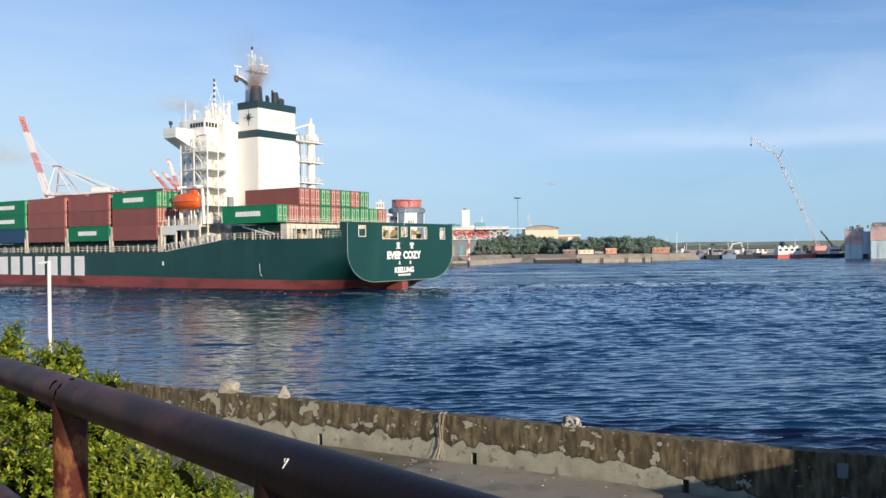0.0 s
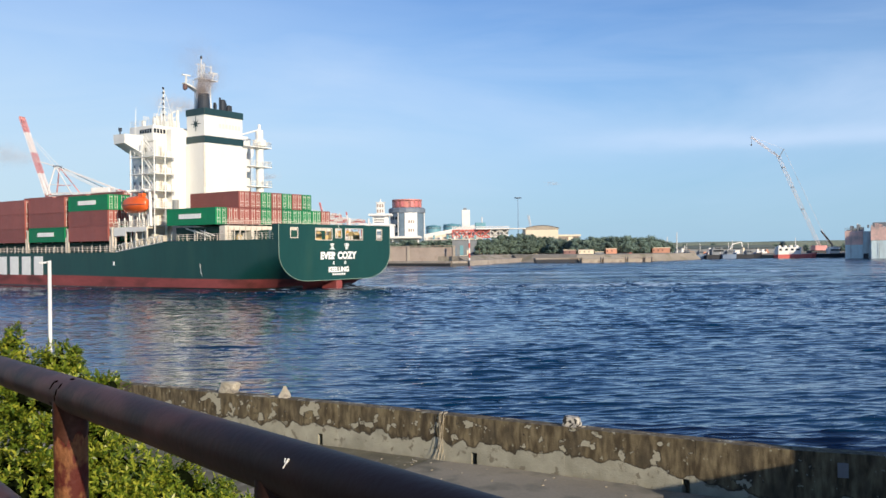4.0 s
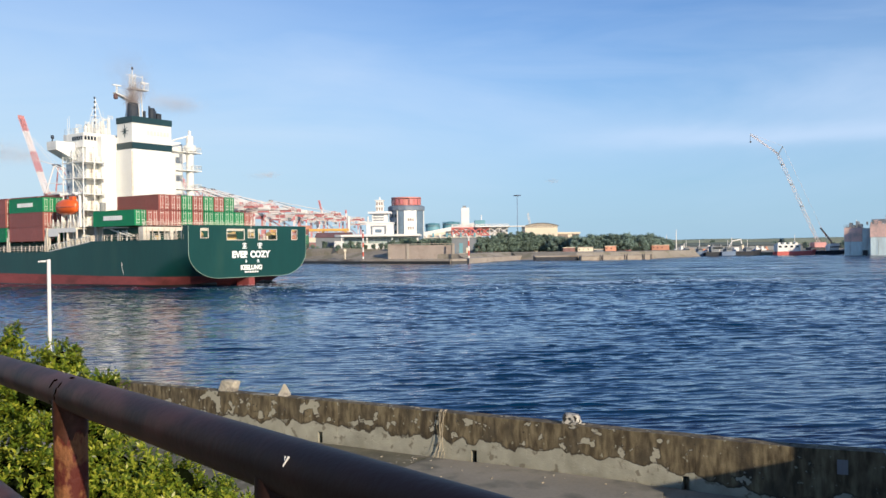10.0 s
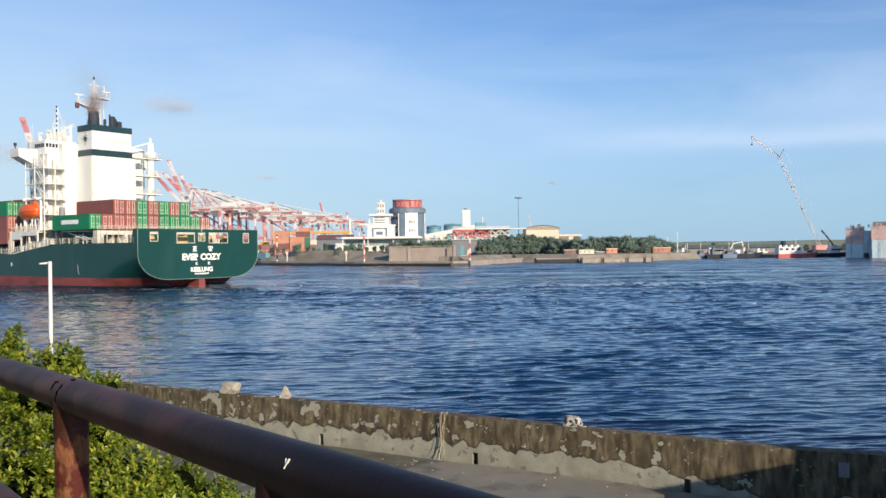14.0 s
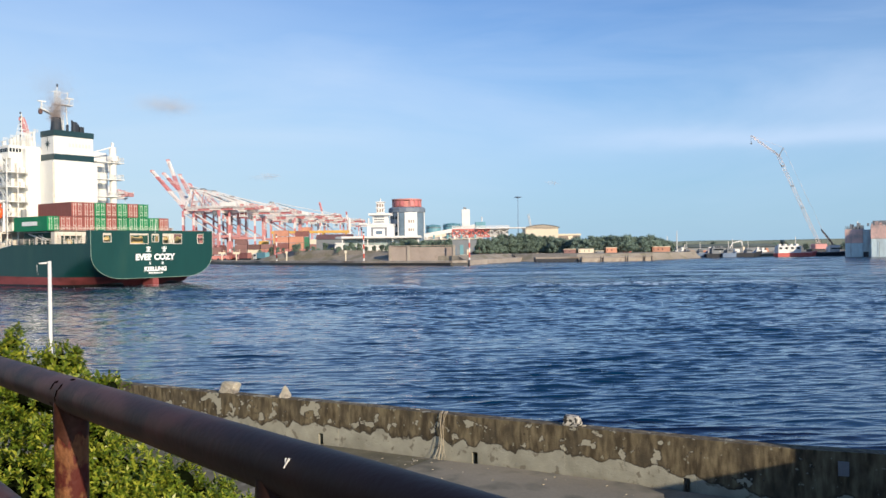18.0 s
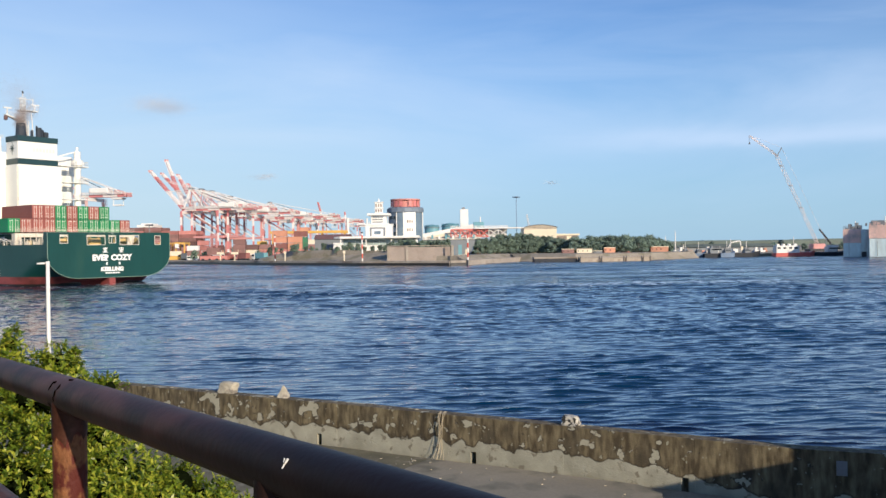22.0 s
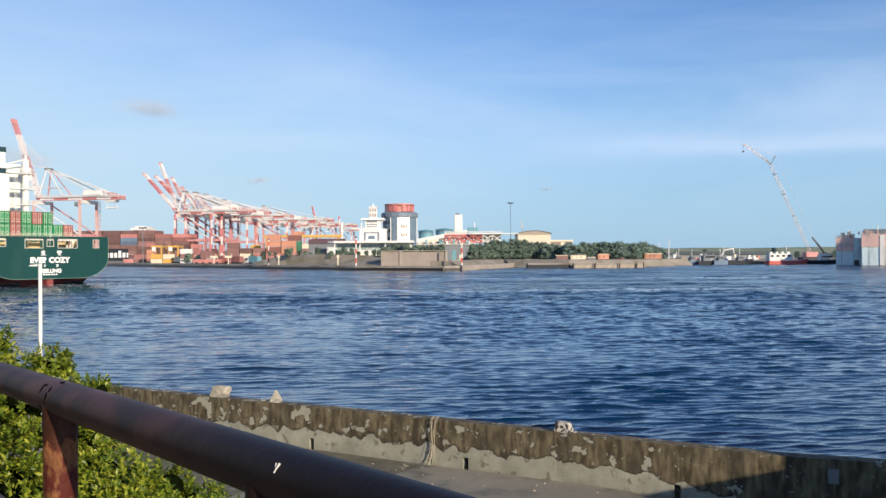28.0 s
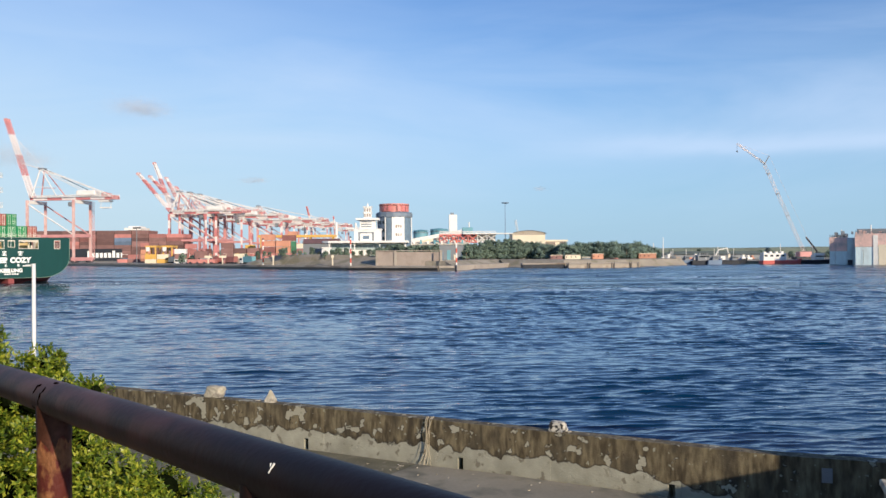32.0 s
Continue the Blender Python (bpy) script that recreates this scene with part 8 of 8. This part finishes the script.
def bent_pipe(a, b, r, n=36, rings=260, seed=0.0):
    """A pipe with the slight dents and sag of age."""
    a, b = Vector(a), Vector(b)
    w = (b - a).normalized()
    u = w.cross(Vector((0, 0, 1))).normalized() if abs(w.z) < 0.9 else Vector((1, 0, 0))
    t = u.cross(w)
    g = Solid()
    v = []
    for i in range(rings + 1):
        p = a.lerp(b, i / rings)
        for j in range(n):
            al = 2 * math.pi * j / n
            d = u * math.cos(al) + t * math.sin(al)
            v.append(p + d * (r + 0.0002 * noise.noise(p * 9 + d * 2 + Vector((seed, 0, 0)))))
    f = [(i * n + j, i * n + (j + 1) % n, (i + 1) * n + (j + 1) % n, (i + 1) * n + j) for i in range(rings) for j in range(n)]
    return g.add(v, f)


def on_rail(s, z=0.0):
    p = R0 + RD * s
    return (p.x, p.y, z + 0.026 * s if z > 5.2 else z)


POSTS = (-1.3, 0.668, 1.642, 2.62)
part("top_rail", bent_pipe(on_rail(-2.6, ZR), on_rail(3.2, ZR), PR, seed=1), PIPE, rail, "dark brown top rail", True)
part("mid_rail", bent_pipe(on_rail(-2.6, ZR - 0.36), on_rail(0.668, ZR - 0.36), PR * 0.85, seed=2), PIPE, rail, "dark brown middle rail", True)
part("mid_rail", bent_pipe(on_rail(0.668, ZR - 0.36), on_rail(2.62, ZR - 0.36), PR * 0.85, seed=3), PIPE, rail, "dark brown middle rail", True)
for s in POSTS:
    part("post", bent_pipe(on_rail(s, ZR - 0.01), on_rail(s, 5.0), PR * 0.93, rings=60, seed=s), POST, rail, "rusty orange-brown post", True)
    sleeve, n_s = [], 40
    for j in range(n_s):
        al = 2 * math.pi * j / n_s
        d = Vector((math.cos(al), math.sin(al), 0)) * (PR * 0.93 + 0.0013)
        top, drop = Vector(on_rail(s, ZR - 0.012)), 0.075 + 0.03 * noise.noise(Vector((3 * d.x / PR, 3 * d.y / PR, s))) + 0.02 * noise.noise(Vector((9 * d.x / PR, 9 * d.y / PR, s)))
        sleeve += [top + d, top + d - Vector((0, 0, drop))]
    part("paint_remnant", Solid().add(sleeve, [(2 * j, 2 * j + 1, (2 * j + 3) % (2 * n_s), (2 * j + 2) % (2 * n_s)) for j in range(n_s)]), PIPE, rail, "dark paint left round the top of a post", True)
    part("foot_plate", Solid().lathe([(0.09, 5.0), (0.09, 5.012), (0.045, 5.014)], 16, on_rail(s)[:2]), POST, rail)
side = Vector((RD.y, -RD.x, 0))
side = side if side.y < 0 else -side
c = Vector(on_rail(1.712, ZR)) + (side * 0.86 + Vector((0, 0, 0.51))) * (PR + 0.0003)
e1, e2 = RD, (Vector((0, 0, 0.885)) - side * 0.465).normalized()
mk = Solid()
for a, b, w in (((0.003, 0.007), (-0.001, -0.006), 0.0016), ((-0.005, 0.006), (-0.003, 0.001), 0.001)):
    A, B = c + e1 * a[0] + e2 * a[1], c + e1 * b[0] + e2 * b[1]
    mk.tube(A, B, w, 6, w * 0.6)
part("paint_chip", mk, POLE_WHITE, rail, "white chip on the top rail")


for ds, up_, w, h in ((-0.02, 0.55, 0.006, 0.012), (-0.012, 0.75, 0.008, 0.004), (0.028, 0.25, 0.006, 0.009), (0.036, 0.6, 0.006, 0.008), (0.05, 0.97, 0.013, 0.005), (-0.03, -0.6, 0.007, 0.01), (0.02, -0.1, 0.004, 0.007)):
    n_ = (side * math.sqrt(max(0.0, 1 - up_ * up_)) + Vector((0, 0, up_))).normalized()
    p_ = Vector(on_rail(0.668 + ds, ZR)) + n_ * (PR + 0.0006)
    t_ = n_.cross(RD).normalized()
    part("rust_pit", Solid().add([p_ + RD * (w * math.cos(a)) + t_ * (h * math.sin(a)) for a in [math.pi * k / 4 for k in range(8)]], [tuple(range(8))]), PIT, rail, "black pit rusted into the rail")

# ---- smoke: many tiny flecks ----
def flecks(name, lumps, count, size, material, label, seed):
    r = np.random.RandomState(seed)
    P = []
    for x, y, z, a, b, c, share in lumps:
        P.append(np.array([x, y, z]) + r.randn(int(count * share), 3) * np.array([a, b, c]))
    P = np.concatenate(P)
    k = len(P)
    u, w = r.randn(k, 3), r.randn(k, 3)
    u *= size / np.linalg.norm(u, axis=1)[:, None]
    w *= size / np.linalg.norm(w, axis=1)[:, None]
    me = bpy.data.meshes.new(name)
    me.from_pydata(np.stack([P, P + u, P + w], 1).reshape(-1, 3).tolist(), [], np.arange(3 * k).reshape(-1, 3).tolist())
    me.materials.append(material)
    return tagged(new(name, me), label, "smoke", kind="stuff")


PLUME = flecks("exhaust_smoke", [(10.7, 29.8, 35.2, 0.6, 0.6, 0.7, 0.34), (11.4, 30, 36.9, 0.95, 0.9, 0.9, 0.3), (12.6, 31, 38.8, 1.5, 1.4, 1.3, 0.18), (12.0, 33, 42.0, 2.2, 2.2, 2.0, 0.18)], 76000, 0.042, SMOKE, "thin brown exhaust smoke over the funnel", 3)
PUFF = flecks("smoke_drift", [(-99.5, 330, 62, 5, 4, 1.6, 0.6), (-94, 330, 60.5, 4, 4, 1.2, 0.4)], 44000, 0.07, HAZE, "faint grey drift of old smoke", 4)
PUFF_2 = flecks("smoke_drift", [(-168, 330, 44, 5, 4, 2.2, 0.7), (-160, 330, 42, 4, 4, 1.3, 0.3)], 44000, 0.07, HAZE, "faint grey drift of old smoke over the quay", 5)

flecks("small_cloud", [(-66.9, 330, 33.9, 2.6, 2, 0.6, 0.7), (-64.5, 330, 34.4, 1.6, 2, 0.45, 0.3)], 9000, 0.055, HAZE, "small faint grey wisp low in the sky", 6)
flecks("small_cloud", [(41.7, 330, 30.4, 1.3, 1, 0.4, 1.0)], 2600, 0.055, HAZE, "small faint grey wisp low in the sky", 7)


def wake_foam():
    """Scattered flecks of foam trailing from the stern, in the ship's space."""
    r = np.random.RandomState(9)
    g = Solid()
    for i in range(1500):
        back = -r.exponential(26.0) - 0.5
        lane = 13.5 + r.randn() * (3.0 + 0.16 * -back) if r.rand() < 0.6 else r.choice([-1.5, 28.0]) + r.randn() * (0.8 + 0.1 * -back)
        y = back if r.rand() < 0.7 else r.uniform(-3, 60)
        if y > -1 and not (lane < -0.5 or lane > 27.6):
            continue
        a, L, W = r.uniform(0, 6.28), r.uniform(0.06, 0.32), r.uniform(0.02, 0.07)
        if y < 0 and y > -26 and i % 2:
            L, W = L * 2.4, W * 1.8
        c, s = math.cos(a), math.sin(a)
        z = 0.12 + 0.1 * r.rand()
        g.add([(lane + c * L, y + s * L, z), (lane - s * W, y + c * W, z + 0.02), (lane - c * L, y - s * L, z), (lane + s * W, y - c * W, z + 0.02)], [(0, 1, 2, 3)])
    return tagged(new("wake_foam", g.mesh("wake_foam", LETTER)), "thin white foam trailing from the ship's stern", "foam", kind="stuff")


FOAM = wake_foam()


def wake_lines():
    """Pale flecks that stand for the bright streaks on broken crests of old wake waves across the channel."""
    r = np.random.RandomState(14)
    g = Solid()
    for ax, ay, bx, by, count in ((-30, 141.5, 95, 137, 250), (-20, 147, 60, 144, 200), (-30, 212, 120, 206, 260)):
        run = math.hypot(bx - ax, by - ay)
        ux, uy = (bx - ax) / run, (by - ay) / run
        for i in range(count):
            s = r.rand() * run
            if math.sin(s * 0.09 + ay) + 0.6 * math.sin(s * 0.23 + ax) < -0.35:
                continue
            off = 1.3 * math.sin(s * 0.06 + ay) + r.randn() * 1.8
            x, y = ax + ux * s - uy * off, ay + uy * s + ux * off
            L, h = r.uniform(0.3, 1.1), r.uniform(0.04, 0.12)
            g.add([(x - L, y - uy / ux * -L, 0.18), (x, y - 0.25, 0.18), (x + L, y + uy / ux * L, 0.18), (x, y + 0.05, 0.2 + h)], [(0, 1, 2, 3)])
    return tagged(new("wake_lines", g.mesh("wake_lines", CREST_STREAK)), "pale flecks for the bright streaks of an old wake", "foam", kind="stuff")


wake_lines()


# ---- what moves ----
def ship_pose(t):
    """The ship draws slowly off along the channel, swinging a little to starboard."""
    return pose(-13.71 - 2.8194 * t + 0.003223 * t * t, 126.43 + 1.6743 * t + 0.003739 * t * t, 0, 0, 0, 55.648 - 0.10375 * t)


def motions():
    times = [0, 4, 8, 12, 16, 20, 24, 28, 32]
    walk(ship, [(t, ship_pose(t)) for t in times])
    walk(FOAM, [(t, ship_pose(t)) for t in times])
    walk(PLUME, [(t, ship_pose(t)) for t in times])
    for c, at in CARGO:
        walk(c, [(t, ship_pose(t) @ at) for t in times])
    walk(PUFF, [(0, pose(0, 0, 0)), (32, pose(-11, 0, 0))])
    walk(PUFF_2, [(0, pose(0, 0, 0)), (32, pose(12, 0, 0))])
    walk(WATER_OB, [(0, pose(0, 0, 0)), (32, pose(6, -12, 0))])


motions()
